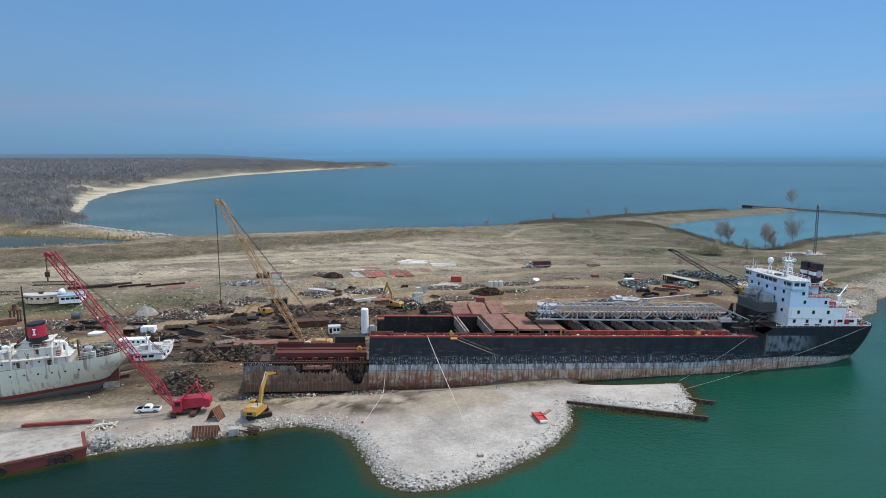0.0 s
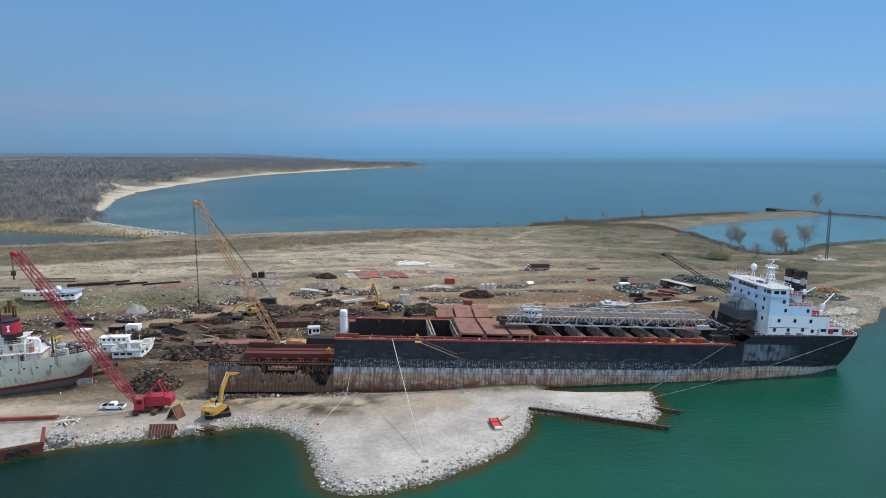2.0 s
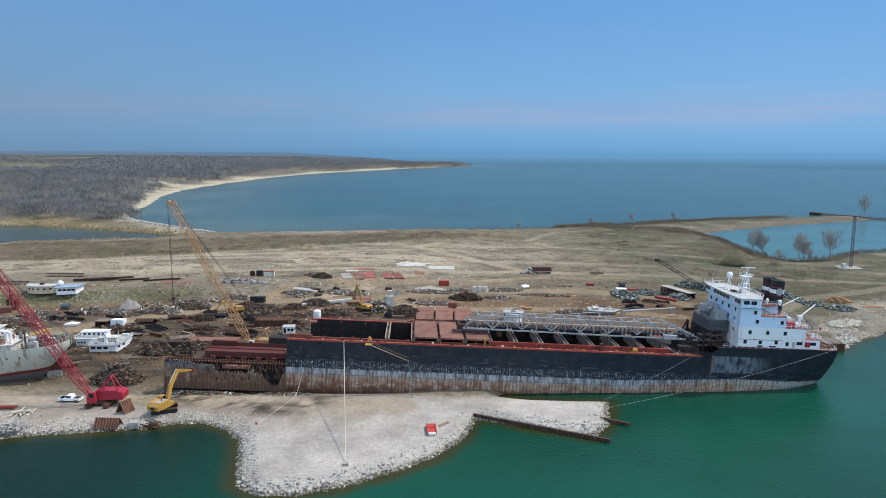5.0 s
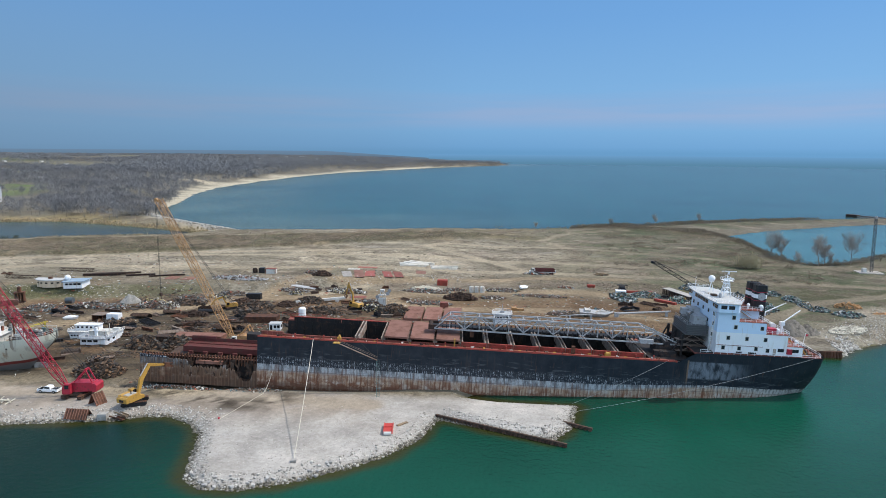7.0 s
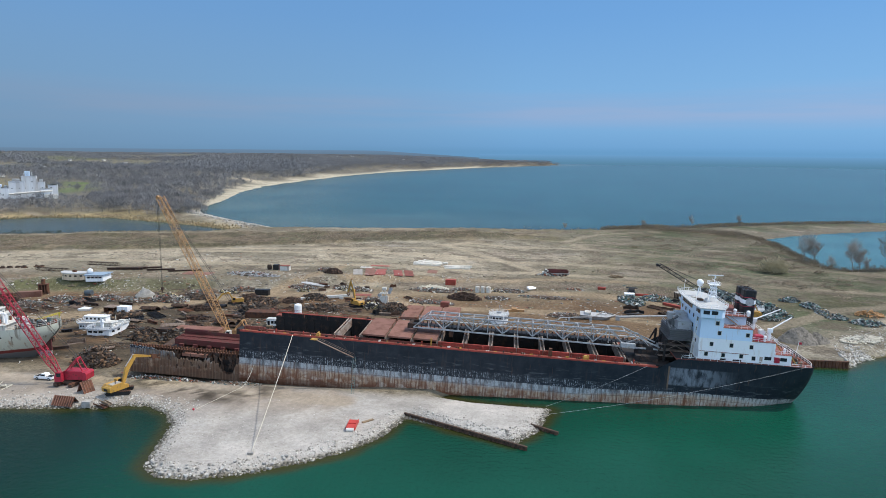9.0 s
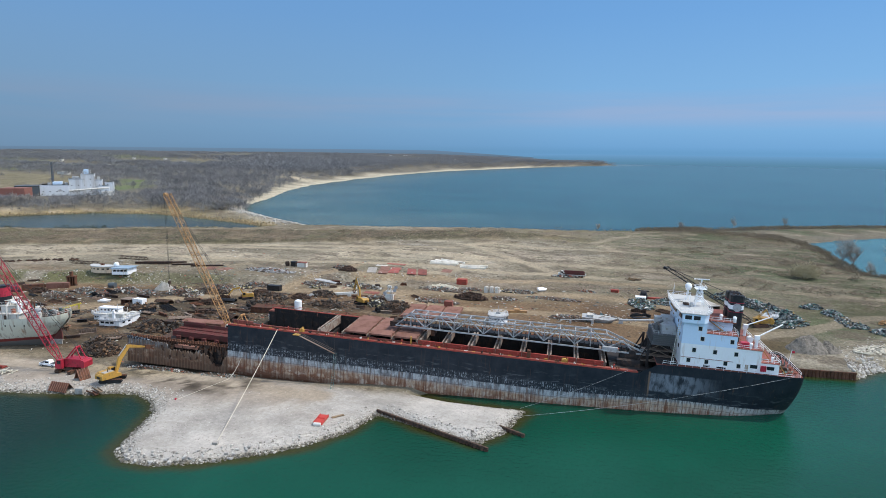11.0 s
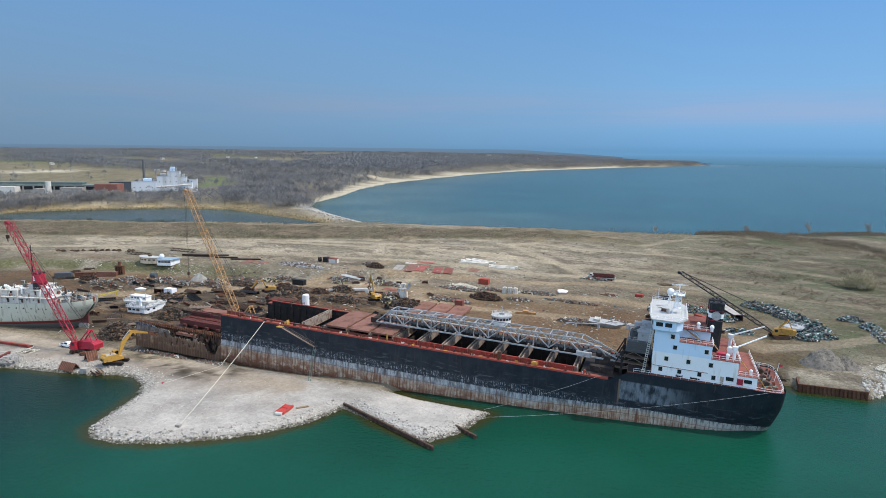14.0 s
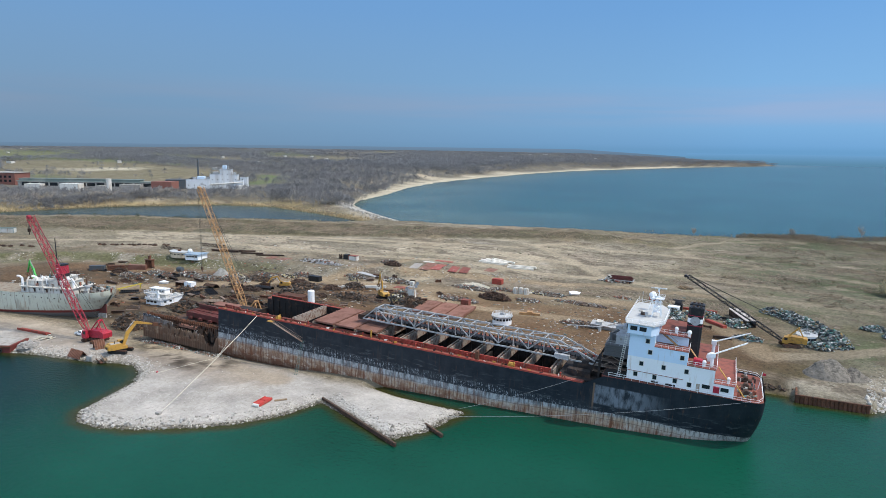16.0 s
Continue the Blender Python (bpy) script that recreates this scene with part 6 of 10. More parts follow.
# ---- the old pale ship ----
def old_hull_material():
    mat = material("old_ship_paint", (0.50, 0.52, 0.44), 0.6, spots=(0.30, 0.22, 0.15), amount=0.28, scale=0.5, fine=2.5, vary=0.1, bump=0.1, streak=True)
    n, l = mat.node_tree.nodes, mat.node_tree.links
    p = n["Principled BSDF"]
    src = p.inputs["Base Color"].links[0].from_socket
    tc, sep = n.new("ShaderNodeTexCoord"), n.new("ShaderNodeSeparateXYZ")
    l.new(tc.outputs["Object"], sep.inputs[0])
    sheer = n.new("ShaderNodeMath")
    sheer.operation = "MULTIPLY_ADD"
    l.new(sep.outputs[0], sheer.inputs[0])
    sheer.inputs[1].default_value = -0.045
    l.new(sep.outputs[2], sheer.inputs[2])
    for scale, stretch, lo, hi, amt, col in ((0.9, (1, 1, 0.05), 0.59, 0.66, 0.6, (0.12, 0.075, 0.05)), (0.35, (1, 1, 0.5), 0.58, 0.66, 0.6, (0.27, 0.25, 0.21)), (2.2, (1, 1, 0.8), 0.68, 0.72, 0.8, (0.06, 0.04, 0.03))):
        mp, tx, r, k, mx = (n.new("ShaderNode" + q) for q in ("Mapping", "TexNoise", "MapRange", "Math", "Mix"))
        mp.inputs["Scale"].default_value = stretch
        tx.inputs["Scale"].default_value, tx.inputs["Detail"].default_value = scale, 5
        r.inputs[1].default_value, r.inputs[2].default_value = lo, hi
        k.operation, mx.data_type = "MULTIPLY", "RGBA"
        k.inputs[1].default_value, mx.inputs[7].default_value = amt, (*col, 1)
        l.new(tc.outputs["Object"], mp.inputs[0]), l.new(mp.outputs[0], tx.inputs[0]), l.new(tx.outputs[0], r.inputs[0])
        l.new(r.outputs[0], k.inputs[0]), l.new(k.outputs[0], mx.inputs[0]), l.new(src, mx.inputs[6])
        src = mx.outputs[2]
    for edge, col in ((4.9, (0.20, 0.035, 0.03)), (3.9, (0.17, 0.16, 0.15))):
        r, mx = n.new("ShaderNodeMapRange"), n.new("ShaderNodeMix")
        r.inputs[1].default_value, r.inputs[2].default_value = edge + 0.08, edge - 0.08
        l.new(sheer.outputs[0], r.inputs[0])
        mx.data_type = "RGBA"
        l.new(r.outputs[0], mx.inputs[0]), l.new(src, mx.inputs[6])
        mx.inputs[7].default_value = (*col, 1)
        src = mx.outputs[2]
    l.new(src, p.inputs["Base Color"])
    return mat


def old_ship():
    sp = thing("old_ship", "pale grey old ship with a red boot top, hauled ashore", "ship", pose(-90.5, 171.0, 0.7, 0, -1.0, 17))
    ss = [-95, -80, -60, -40, -25, -18, -14, -11, -8, -6, -4.2, -2.8, -1.7, -0.9, -0.35, 0]
    levels = [0, 0.12, 0.3, 0.5, 0.7, 0.85, 1.0]
    sh, rows = Shape(), []
    for s in ss:
        top = 10.3 + max(0, (s + 30) / 30) * 1.7 if s > -30 else 10.3
        row = []
        for k in levels:
            z = top * k
            deck = pw(s, [(-95, 6.8), (-14, 6.8), (-8, 6.5), (-6, 6.2), (-4.2, 5.7), (-2.8, 5.0), (-1.7, 4.1), (-0.9, 3.0), (-0.35, 1.9), (0, 0.5)])
            low = pw(s, [(-95, 6.4), (-35, 6.3), (-22, 4.4), (-14, 1.6), (-10, 0.5), (0, 0.2)])
            b = low + (deck - low) * min(1, k * 1.25) ** 0.8
            b *= 0.55 + 0.45 * min(1, k / 0.2) if s < -12 else 1
            x = s - (max(0, s + 14) / 14) * 9.0 * max(0, 1 - k / 0.8) ** 0.9
            row.append((x, b, z))
        rows.append(row)
    m = len(levels)
    for side in (-1, 1):
        k = len(sh.v)
        sh.v += [(x, side * b, z) for row in rows for x, b, z in row]
        for i in range(len(ss) - 1):
            for j in range(m - 1):
                a = k + i * m + j
                q = (a, a + 1, a + m + 1, a + m)
                sh.f.append(q if side > 0 else q[::-1])
    shell = part("hull", sh, old_hull_material(), sp, "weathered pale hull with a red band")
    for face in shell.data.polygons:
        face.use_smooth = True
    half = [(-95, 6.7), (-14, 6.7), (-8, 6.4), (-6, 6.1), (-4.2, 5.6), (-2.8, 4.9), (-1.7, 4.0), (-0.9, 2.9), (-0.35, 1.7)]
    deck_outline = [(a, -b) for a, b in half] + [(a, b) for a, b in half[::-1]]
    part("deck", Shape().prism(deck_outline, 10.0, 10.25), material("old_deck", (0.30, 0.26, 0.20), 0.9, spots=(0.2, 0.13, 0.08), amount=0.5), sp, "worn tan deck")
    for a, b, w, z0, z1 in ((-38, -13.5, 5.4, 10.2, 12.5), (-36, -28.5, 4.0, 12.5, 14.6), (-25.5, -16.5, 3.6, 12.5, 14.8), (-24.5, -18.2, 2.6, 14.8, 16.4)):
        part("deckhouse", Shape().box(a, b, -w, w, z0, z1), m_oldwhite, sp, "white deckhouse with rust stains")
        part("deck_edge", Shape().box(a - 0.4, b + 0.6, -w - 0.5, w + 0.5, z1, z1 + 0.12), m_oldwhite, sp)
    dm = Shape().box(-0.35, 0.35, -0.05, 0.05, -0.7, 0.7).mesh("door", m_darkrust)
    pm = Shape().tube((0, -0.06, 0), (0, 0.06, 0), 0.24, n=10).mesh("porthole", m_glass)
    for s, z, wy in ((-36, 11.4, 5.63), (-31, 11.4, 5.63), (-25, 11.4, 5.63), (-18, 11.4, 5.63), (-31, 13.7, 4.03), (-21, 13.8, 3.63)):
        part("door", dm, m_darkrust, sp).matrix_basis = pose(s, -wy, z)
    for s in np.arange(-37, -15, 2.8):
        part("porthole", pm, m_glass, sp).matrix_basis = pose(s, -5.63, 11.8)
    for s in np.arange(-70, -8, 3.1):
        part("porthole", pm, m_glass, sp).matrix_basis = pose(s, -pw(s, [(-95, 6.82), (-14, 6.82), (-8, 6.02)]), 8.9)
    fu = part("funnel", Shape().tube((-21, -1.2, 15.2), (-21.3, -1.2, 20.6), 2.3, 2.15, n=20), m_red, sp, "dark red funnel with a black top and foot")
    part("funnel_top", Shape().tube((-21.3, -1.2, 20.6), (-21.32, -1.2, 21.2), 2.2, 2.2, n=20), m_black, fu)
    part("funnel_foot", Shape().tube((-21, -1.2, 15.2), (-21.1, -1.2, 17.6), 2.36, 2.3, n=20), m_black, fu)
    part("funnel_mark", Shape().box(-21.6, -20.8, -3.54, -3.4, 18.3, 18.6).box(-21.35, -21.05, -3.54, -3.4, 18.6, 19.7).box(-21.6, -20.8, -3.54, -3.4, 19.7, 20.0), m_white, fu, "white mark")
    part("mast", Shape().tube((-23.6, -1.2, 15.2), (-23.6, -1.2, 31.0), 0.3, 0.15).tube((-25.4, -1.2, 28.0), (-21.8, -1.2, 28.0), 0.1), m_black, sp, "tall black mast")
    for s in (-34, -26.5, -17):
        dv = Shape()
        for y in (-5.6,):
            dv.path([(s, y, 10.3), (s, y - 0.4, 13.0), (s, y - 0.2, 15.0), (s, y + 0.8, 16.2)], 0.28, 6)
        part("davit", dv, m_oldwhite, sp)
    rl = Shape()
    rail(rl, [(-13, -6.4, 11.2), (-8, -6.2, 11.5), (-4.2, -5.4, 11.7), (-1.7, -3.9, 11.8), (-0.5, -1.7, 11.9), (-0.5, 1.7, 11.9), (-1.7, 3.9, 11.8), (-8, 6.2, 11.5), (-13, 6.4, 11.2)], 1.0, 1.6, 0.05)
    rail(rl, [(-25.4, -3.7, 14.9), (-16.6, -3.7, 14.9)], 1.0, 1.8, 0.05), rail(rl, [(-38, -5.9, 12.8), (-13.5, -5.9, 12.8)], 1.0, 1.8, 0.05)
    part("guard_rail", rl, m_oldwhite, sp)
    rs = random.Random(8)
    for k, s in enumerate((-39.5, -33.2, -27.2, -15.8, -14.2)):
        part("cowl_vent", Shape().path([(s, -3.2 + k % 2, 12.4), (s, -3.2 + k % 2, 15.2), (s - 0.5, -3.7 + k % 2, 16.0), (s - 1.3, -4.3 + k % 2, 16.1)], 0.42, 8), m_white, sp, "white cowl ventilator")
    fit = Shape()
    for _ in range(70):
        s, y = rs.uniform(-40, -13), rs.uniform(-5.2, 5.2)
        z = 14.6 if abs(y) < 3.4 and s < -28.5 else 14.8 if abs(y) < 3.4 and s > -25 and s < -16.6 else 12.5
        w = rs.uniform(0.2, 0.9)
        fit.box(s, s + w, y, y + w * rs.uniform(0.5, 1.5), z, z + rs.uniform(0.4, 1.5))
        if rs.random() < 0.4:
            fit.beam((s, y, z), (s + rs.uniform(-0.5, 0.5), y, z + rs.uniform(1.5, 3.2)), 0.12)
    tagged(part("deck_fittings", fit, m_mixed, sp, "lockers, posts and vents on the deckhouses"), kind="stuff")
    gear = Shape()
    for _ in range(46):
        s, y = rs.uniform(-12, -3), rs.uniform(-4, 4)
        h = rs.uniform(0.5, 1.8)
        gear.box(s, s + rs.uniform(0.3, 1.2), y, y + rs.uniform(0.3, 1.2), 10.2, 11.2 + h * 0.7)
    tagged(part("deck_machinery", gear, m_mixed, sp, "grey winches and bitts on the stern"), kind="stuff")
    part("capstan", Shape().tube((-9.5, -1.5, 10.3), (-9.5, -1.5, 13.0), 0.9, 0.7, n=12).tube((-9.5, -1.5, 13.0), (-9.5, -1.5, 13.5), 1.1, 1.0, n=12), m_steel, sp)
    part("after_mast", Shape().tube((-12.6, 1.2, 10.3), (-12.6, 1.2, 15.0), 0.25, n=8), m_rust, sp)
    part("rudder", Shape().box(-7.2, -3.0, -0.25, 0.25, 2.8, 6.4), m_oxide, sp, "dark red rudder")
    part("rudder_foot", Shape().box(-7.2, -3.2, -0.26, 0.26, 0.2, 2.8), m_conc, sp, "grey rudder foot")
    pr = Shape().tube((-9.4, 0, 3.2), (-7.8, 0, 3.2), 0.35)
    for q in range(4):
        c, s_ = math.cos(q * 1.571 + 0.4), math.sin(q * 1.571 + 0.4)
        pr.beam((-8.6, 0, 3.2), (-8.4, 1.7 * c, 3.2 + 1.7 * s_), 0.7, 0.12)
    part("propeller", pr, m_lattice, sp, "bronze propeller")
    blk = Shape()
    for s in np.arange(-80, -10, 6):
        blk.box(s, s + 1.2, -2.2, 2.2, -1.8, 0.25)
    part("keel_block", blk, m_wood, sp)
    return sp


old_ship()


# ---- deckhouses and sheds standing on the ground ----
def window_row(parent, x0, x1, y, z, w, h, step, depth=0.06):
    me = Shape().box(-w / 2, w / 2, -depth, depth, -h / 2, h / 2).mesh("window", m_glass)
    for x in np.arange(x0, x1 + 0.01, step):
        part("window", me, m_glass, parent).matrix_basis = pose(float(x), y, z)


def landed_wheelhouse():
    wh = thing("ship_wheelhouse", "white two-storey ship's wheelhouse standing on dirt", "deckhouse", at(-95.0, 190.8, 9) @ Matrix.Scale(0.9, 4))
    part("lower_house", Shape().prism([(-4.6, -0.6), (4.6, -0.6), (5.4, 5), (5.5, 11), (-13.0, 11), (-13.0, 6.5), (-4.8, 5.8)], 0, 2.6), m_white, wh)
    part("rear_house", Shape().box(-13.2, 5.6, 6.0, 11.2, 2.6, 3.1), m_white, wh)
    part("roof", Shape().prism([(-5.1, -1.1), (5.1, -1.1), (5.8, 6), (-5.2, 6)], 2.6, 2.78), m_roofgrey, wh)
    part("upper_deck", Shape().box(-13.5, 5.9, 5.8, 11.5, 3.1, 3.24), m_oldwhite, wh)
    window_row(wh, -3.2, 3.3, -0.62, 1.7, 1.6, 0.75, 2.2)
    window_row(wh, -12.0, -6.0, 6.25, 1.7, 0.7, 0.6, 1.15)
    for y in (1.6, 4.4):
        part("window", Shape().box(-0.6, 0.6, -0.05, 0.05, -0.35, 0.35), m_glass, wh).matrix_basis = pose(4.6 + 0.8 * (y + 0.6) / 5.6 + 0.03, y, 1.7, 0, 0, 82)
    part("mast_housing", Shape().box(-0.4, 0.5, 1.8, 2.6, 2.78, 6.2).box(-1.0, 1.1, 1.7, 2.7, 5.0, 5.15), m_white, wh)
    rl = Shape()
    rail(rl, [(-13.4, 11.4, 3.24), (-13.4, 5.9, 3.24), (5.8, 5.9, 3.24), (5.8, 11.4, 3.24)], 1.0, 1.4, 0.06)
    rail(rl, [(-4.9, 5.7, 2.78), (-4.9, -0.9, 2.78), (4.9, -0.9, 2.78), (5.5, 5.7, 2.78)], 0.9, 1.2, 0.06)
    part("guard_rail", rl, m_white, wh)
    for k, (x, y, w, h) in enumerate(((-3.6, 1.2, 1.0, 0.7), (2.6, 3.2, 1.2, 0.6), (4.0, 0.6, 0.5, 1.1), (-2.0, 4.2, 0.7, 1.4))):
        part("roof_locker", Shape().box(x, x + w, y, y + w, 2.78, 2.78 + h), m_oldwhite if k % 2 else m_steel, wh)
    part("top_gear", Shape().box(-6, 5.4, 7.5, 9, 3.24, 3.5).box(-6, -4, 7.5, 9, 3.24, 4.1).box(3, 5.4, 8, 9.6, 3.24, 4.4).tube((-2.5, 8, 3.24), (-2.5, 8, 7.2), 0.1).tube((1.6, 8.6, 3.24), (1.6, 8.6, 6.0), 0.1), m_oldwhite, wh)
    up = part("upper_house", Shape().box(-11.5, -2.5, 8.2, 11.2, 3.24, 5.3).box(-11.9, -2.1, 7.8, 11.5, 5.3, 5.45), m_white, wh)
    for k in range(5):
        part("window", Shape().box(-10.9 + 1.7 * k, -10.1 + 1.7 * k, 8.13, 8.22, 4.1, 4.8), m_glass, up)
    part("bridge_wing", Shape().box(-3.4, 3.4, 3.4, 5.4, 2.78, 4.3).box(-3.7, 3.7, 3.1, 5.6, 4.3, 4.42), m_oldwhite, wh)
    part("skid_beam", Shape().box(-5.4, 5.4, -0.8, -0.62, -0.3, 0.25), m_rust, wh)
    cabin = thing("cabin_section", "white cabin section with a broken rusty front", "deckhouse", at(-107.0, 213.5, 5) @ Matrix.Scale(0.82, 4))
    part("cabin", Shape().box(-1, 4.6, 0, 3.4, 0, 3.6), m_white, cabin)
    part("front_frame", Shape().box(-8, -1, 0, 5, 0, 0.4).box(-8, -7.6, 0, 5, 0, 2.8).box(-8, -1, 4.6, 5, 0, 2.8).beam((-6, 0.2, 0.2), (-6, 0.2, 3.0), 0.2).beam((-3, 0.2, 0.2), (-3, 0.2, 3.0), 0.2), m_rust, cabin)
    part("frame_roof", Shape().box(-8.2, -2.5, -0.2, 5.1, 2.8, 3.05), m_beam, cabin)


landed_wheelhouse()


def round_wheelhouse(x, y, r, h, label, turn=0):
    rw = thing("round_wheelhouse", label, "deckhouse", at(x, y, turn))
    part("wall", Shape().tube((0, 0, 0), (0, 0, h), r, n=28), m_white, rw)
    part("roof", Shape().tube((0, 0, h), (0, 0, h + 0.22), r + 0.45, n=28), m_roofgrey, rw)
    me = Shape().box(-0.42, 0.42, -0.08, 0.08, -0.4, 0.4).mesh("window", m_glass)
    for k in range(18):
        a = radians(-170 + k * 20)
        part("window", me, m_glass, rw).matrix_basis = pose(r * math.cos(a), r * math.sin(a), h - 0.9, 0, 0, math.degrees(a) + 90)
    rl = Shape()
    rail(rl, [((r + 0.3) * math.cos(q * 0.785), (r + 0.3) * math.sin(q * 0.785), h + 0.2) for q in range(8)], 0.9, 1.5, 0.05, True)
    part("roof_rail", rl, m_white, rw)
    part("roof_box", Shape().box(-0.9, 0.9, 0, 1.2, h + 0.2, h + 0.9).beam((0, 0.6, h + 0.9), (0, 0.6, h + 3.4), 0.14), m_steel, rw)
    return rw


round_wheelhouse(35.8, 246.6, 3.5, 3.0, "round white wheelhouse standing on bare dirt")
round_wheelhouse(131.0, 286.0, 2.9, 2.7, "round white wheelhouse beside a machinery heap")


def huts():
    pale = thing("bow_shelter", "cream curved cabin front with a broad flat roof", "deckhouse", at(-163.5, 251.0, 8))
    arc = [(7.0 * math.cos(radians(a)), 5.0 * math.sin(radians(a))) for a in range(180, 361, 15)]
    part("curved_wall", Shape().prism(arc + [(6.6, 0.4), (-6.6, 0.4)], 0, 3.0), material("cream_paint", (0.62, 0.50, 0.36), 0.6, spots=(0.35, 0.27, 0.2), amount=0.3, streak=True), pale)
    part("roof", Shape().prism([(x * 1.07, y * 1.07) for x, y in arc] + [(7.4, 0.9), (-7.4, 0.9)], 3.0, 3.3), m_roofgrey, pale)
    part("vent", Shape().box(-1, 0.5, -2, -1, 3.35, 4.2), m_rust, pale)
    for a in (-130, -110, -90, -70, -50):
        part("window", Shape().box(-0.5, 0.5, -0.1, 0.1, -0.3, 0.3), m_glass, pale).matrix_basis = pose(7.0 * math.cos(radians(a)), 5.0 * math.sin(radians(a)), 2.0, 0, 0, a + 90)
    wh = thing("white_deckhouse", "white boxy deckhouse with blue trim, satellite dome on top", "deckhouse", at(-152.6, 251.5, 22))
    part("house", Shape().prism([(-4.2, -3), (3.2, -3), (4.4, 4), (-4.2, 4)], 0, 2.9), m_white, wh)
    part("roof", Shape().prism([(-4.8, -3.8), (3.9, -3.8), (5.3, 4.5), (-4.8, 4.5)], 2.9, 3.2), material("blue_grey_roof", (0.24, 0.33, 0.42), 0.6, spots=(0.4, 0.42, 0.42), amount=0.3), wh)
    window_row(wh, -2.8, 2.2, -3.03, 1.9, 1.3, 0.8, 1.65)
    part("dome", Shape().ball((-3.4, 0.5, 4.3), 1.25, n=14, m=8), m_white, wh, "white satellite dome")


huts()


m_slate = material("slate_blue_paint", (0.075, 0.095, 0.11), 0.6, spots=(0.14, 0.09, 0.06), amount=0.4, scale=0.7, vary=0.15)


def crate_house(x, y, turn, w, d, h, mat, label, name="shipping_container", cat="container", roof=None):
    b = thing(name, label, cat, at(x, y, turn))
    sh = Shape().box(-w / 2, w / 2, -d / 2, d / 2, 0, h)
    for s in np.arange(-w / 2 + 0.15, w / 2, 0.55):
        sh.box(s, s + 0.22, -d / 2 - 0.05, -d / 2, 0.12, h - 0.12)
    part("body", sh, mat, b)
    fr = Shape()
    for sx in (-1, 1):
        fr.box(sx * w / 2 - 0.08, sx * w / 2 + 0.08, -d / 2 - 0.07, -d / 2 + 0.08, 0, h)
    fr.box(-w / 2, w / 2, -d / 2 - 0.07, -d / 2 + 0.05, h - 0.14, h + 0.02)
    part("frame", fr, roof or mat, b)
    if roof:
        part("roof", Shape().box(-w / 2 - 0.15, w / 2 + 0.15, -d / 2 - 0.15, d / 2 + 0.15, h, h + 0.2), roof, b)
    return b


crate_house(-83.2, 299.2, 8, 4.8, 2.6, 2.4, m_oldwhite, "white shed with a dark red roof on the plateau", "shed", "shed", m_deckred)
crate_house(-88.0, 299.0, 8, 2.4, 2.8, 2.6, m_black, "black skip beside the white shed")
crate_house(1.2, 305.6, 6, 4.6, 3.0, 2.6, m_edgered, "red steel box on bare ground")
def site_cabin(x, y, turn):
    c = thing("site_cabin", "white site cabin on dirt with dark windows", "cabin", at(x, y, turn))
    part("body", Shape().box(-2.0, 2.0, -1.4, 1.4, 0.2, 2.6), m_white, c)
    part("roof", Shape().box(-2.15, 2.15, -1.55, 1.55, 2.6, 2.76), m_roofgrey, c)
    part("skid", Shape().box(-2.0, 2.0, -1.3, -1.0, 0, 0.2).box(-2.0, 2.0, 1.0, 1.3, 0, 0.2), m_rust, c)
    part("door", Shape().box(-1.7, -0.85, -1.46, -1.4, 0.3, 2.2), m_glass, c, "dark glazed door")
    for q in (0.1, 1.3):
        part("window", Shape().box(q - 0.45, q + 0.45, -1.46, -1.4, 1.1, 2.1), m_glass, c)
    part("window", Shape().box(2.0, 2.06, -0.8, 0.8, 1.1, 2.1), m_glass, c)
    part("step", Shape().box(-1.9, 0.4, -2.6, -1.5, 0, 0.5), m_wood, c)


site_cabin(-42.4, 217.6, 12)
crate_house(-170.0, 218.0, 42, 8, 2.6, 2.6, m_rust, "rusty brown container at the foot of the bank")
crate_house(-176.0, 211.4, 40, 7, 2.6, 2.6, m_slate, "blue-grey container at the foot of the bank")
crate_house(-163.2, 225.0, 32, 9, 2.4, 2.4, m_hatch, "dull red container at the foot of the bank")
crate_house(-71.8, 259.0, 5, 6.0, 2.5, 2.4, m_black, "black scrap skip by the track")
crate_house(-52.0, 226.5, 10, 12.0, 5.0, 2.2, m_rust, "rusted steel tank section lying on dirt", "tank_section", "scrap")
crate_house(-64.0, 204.2, 7, 17.0, 5.0, 1.5, m_hatch, "long rusty plate box lying in the yard", "plate_box", "scrap")
crate_house(-74.5, 199.0, 7, 5.0, 3.0, 2.2, m_darkrust, "dark rusty steel box among scrap", "steel_box", "scrap")
crate_house(-12.0, 205.8, 9.9, 5.0, 2.6, 2.6, m_oldwhite, "dirty white cabin behind the ship", "site_cabin", "cabin")
crate_house(10.5, 262.0, 6, 3.2, 2.6, 2.4, m_deckred, "faded red box beside steel hatch covers", "steel_box", "box")


def white_tank():
    tk = thing("storage_tank", "tall white cylindrical tank with rounded ends behind the ship", "tank", at(-31.6, 216.5))
    part("shell", Shape().tube((0, 0, 0.8), (0, 0, 8.9), 1.3, n=24), m_white, tk)
    part("top_dome", Shape().ball((0, 0, 8.9), 1.3, 1.3, 0.6, 24, 8), m_white, tk)
    for a in (45, 135, 225, 315):
        part("leg", Shape().beam((1.3 * math.cos(radians(a)), 1.3 * math.sin(radians(a)), -0.2), (1.3 * math.cos(radians(a)), 1.3 * math.sin(radians(a)), 1.0), 0.25), m_steel, tk)
    part("valve_box", Shape().box(1.7, 3.2, -1, 0.6, 0, 3.4).tube((3.8, 0, 0), (3.8, 0, 3.0), 0.3), m_steel, tk)


white_tank()


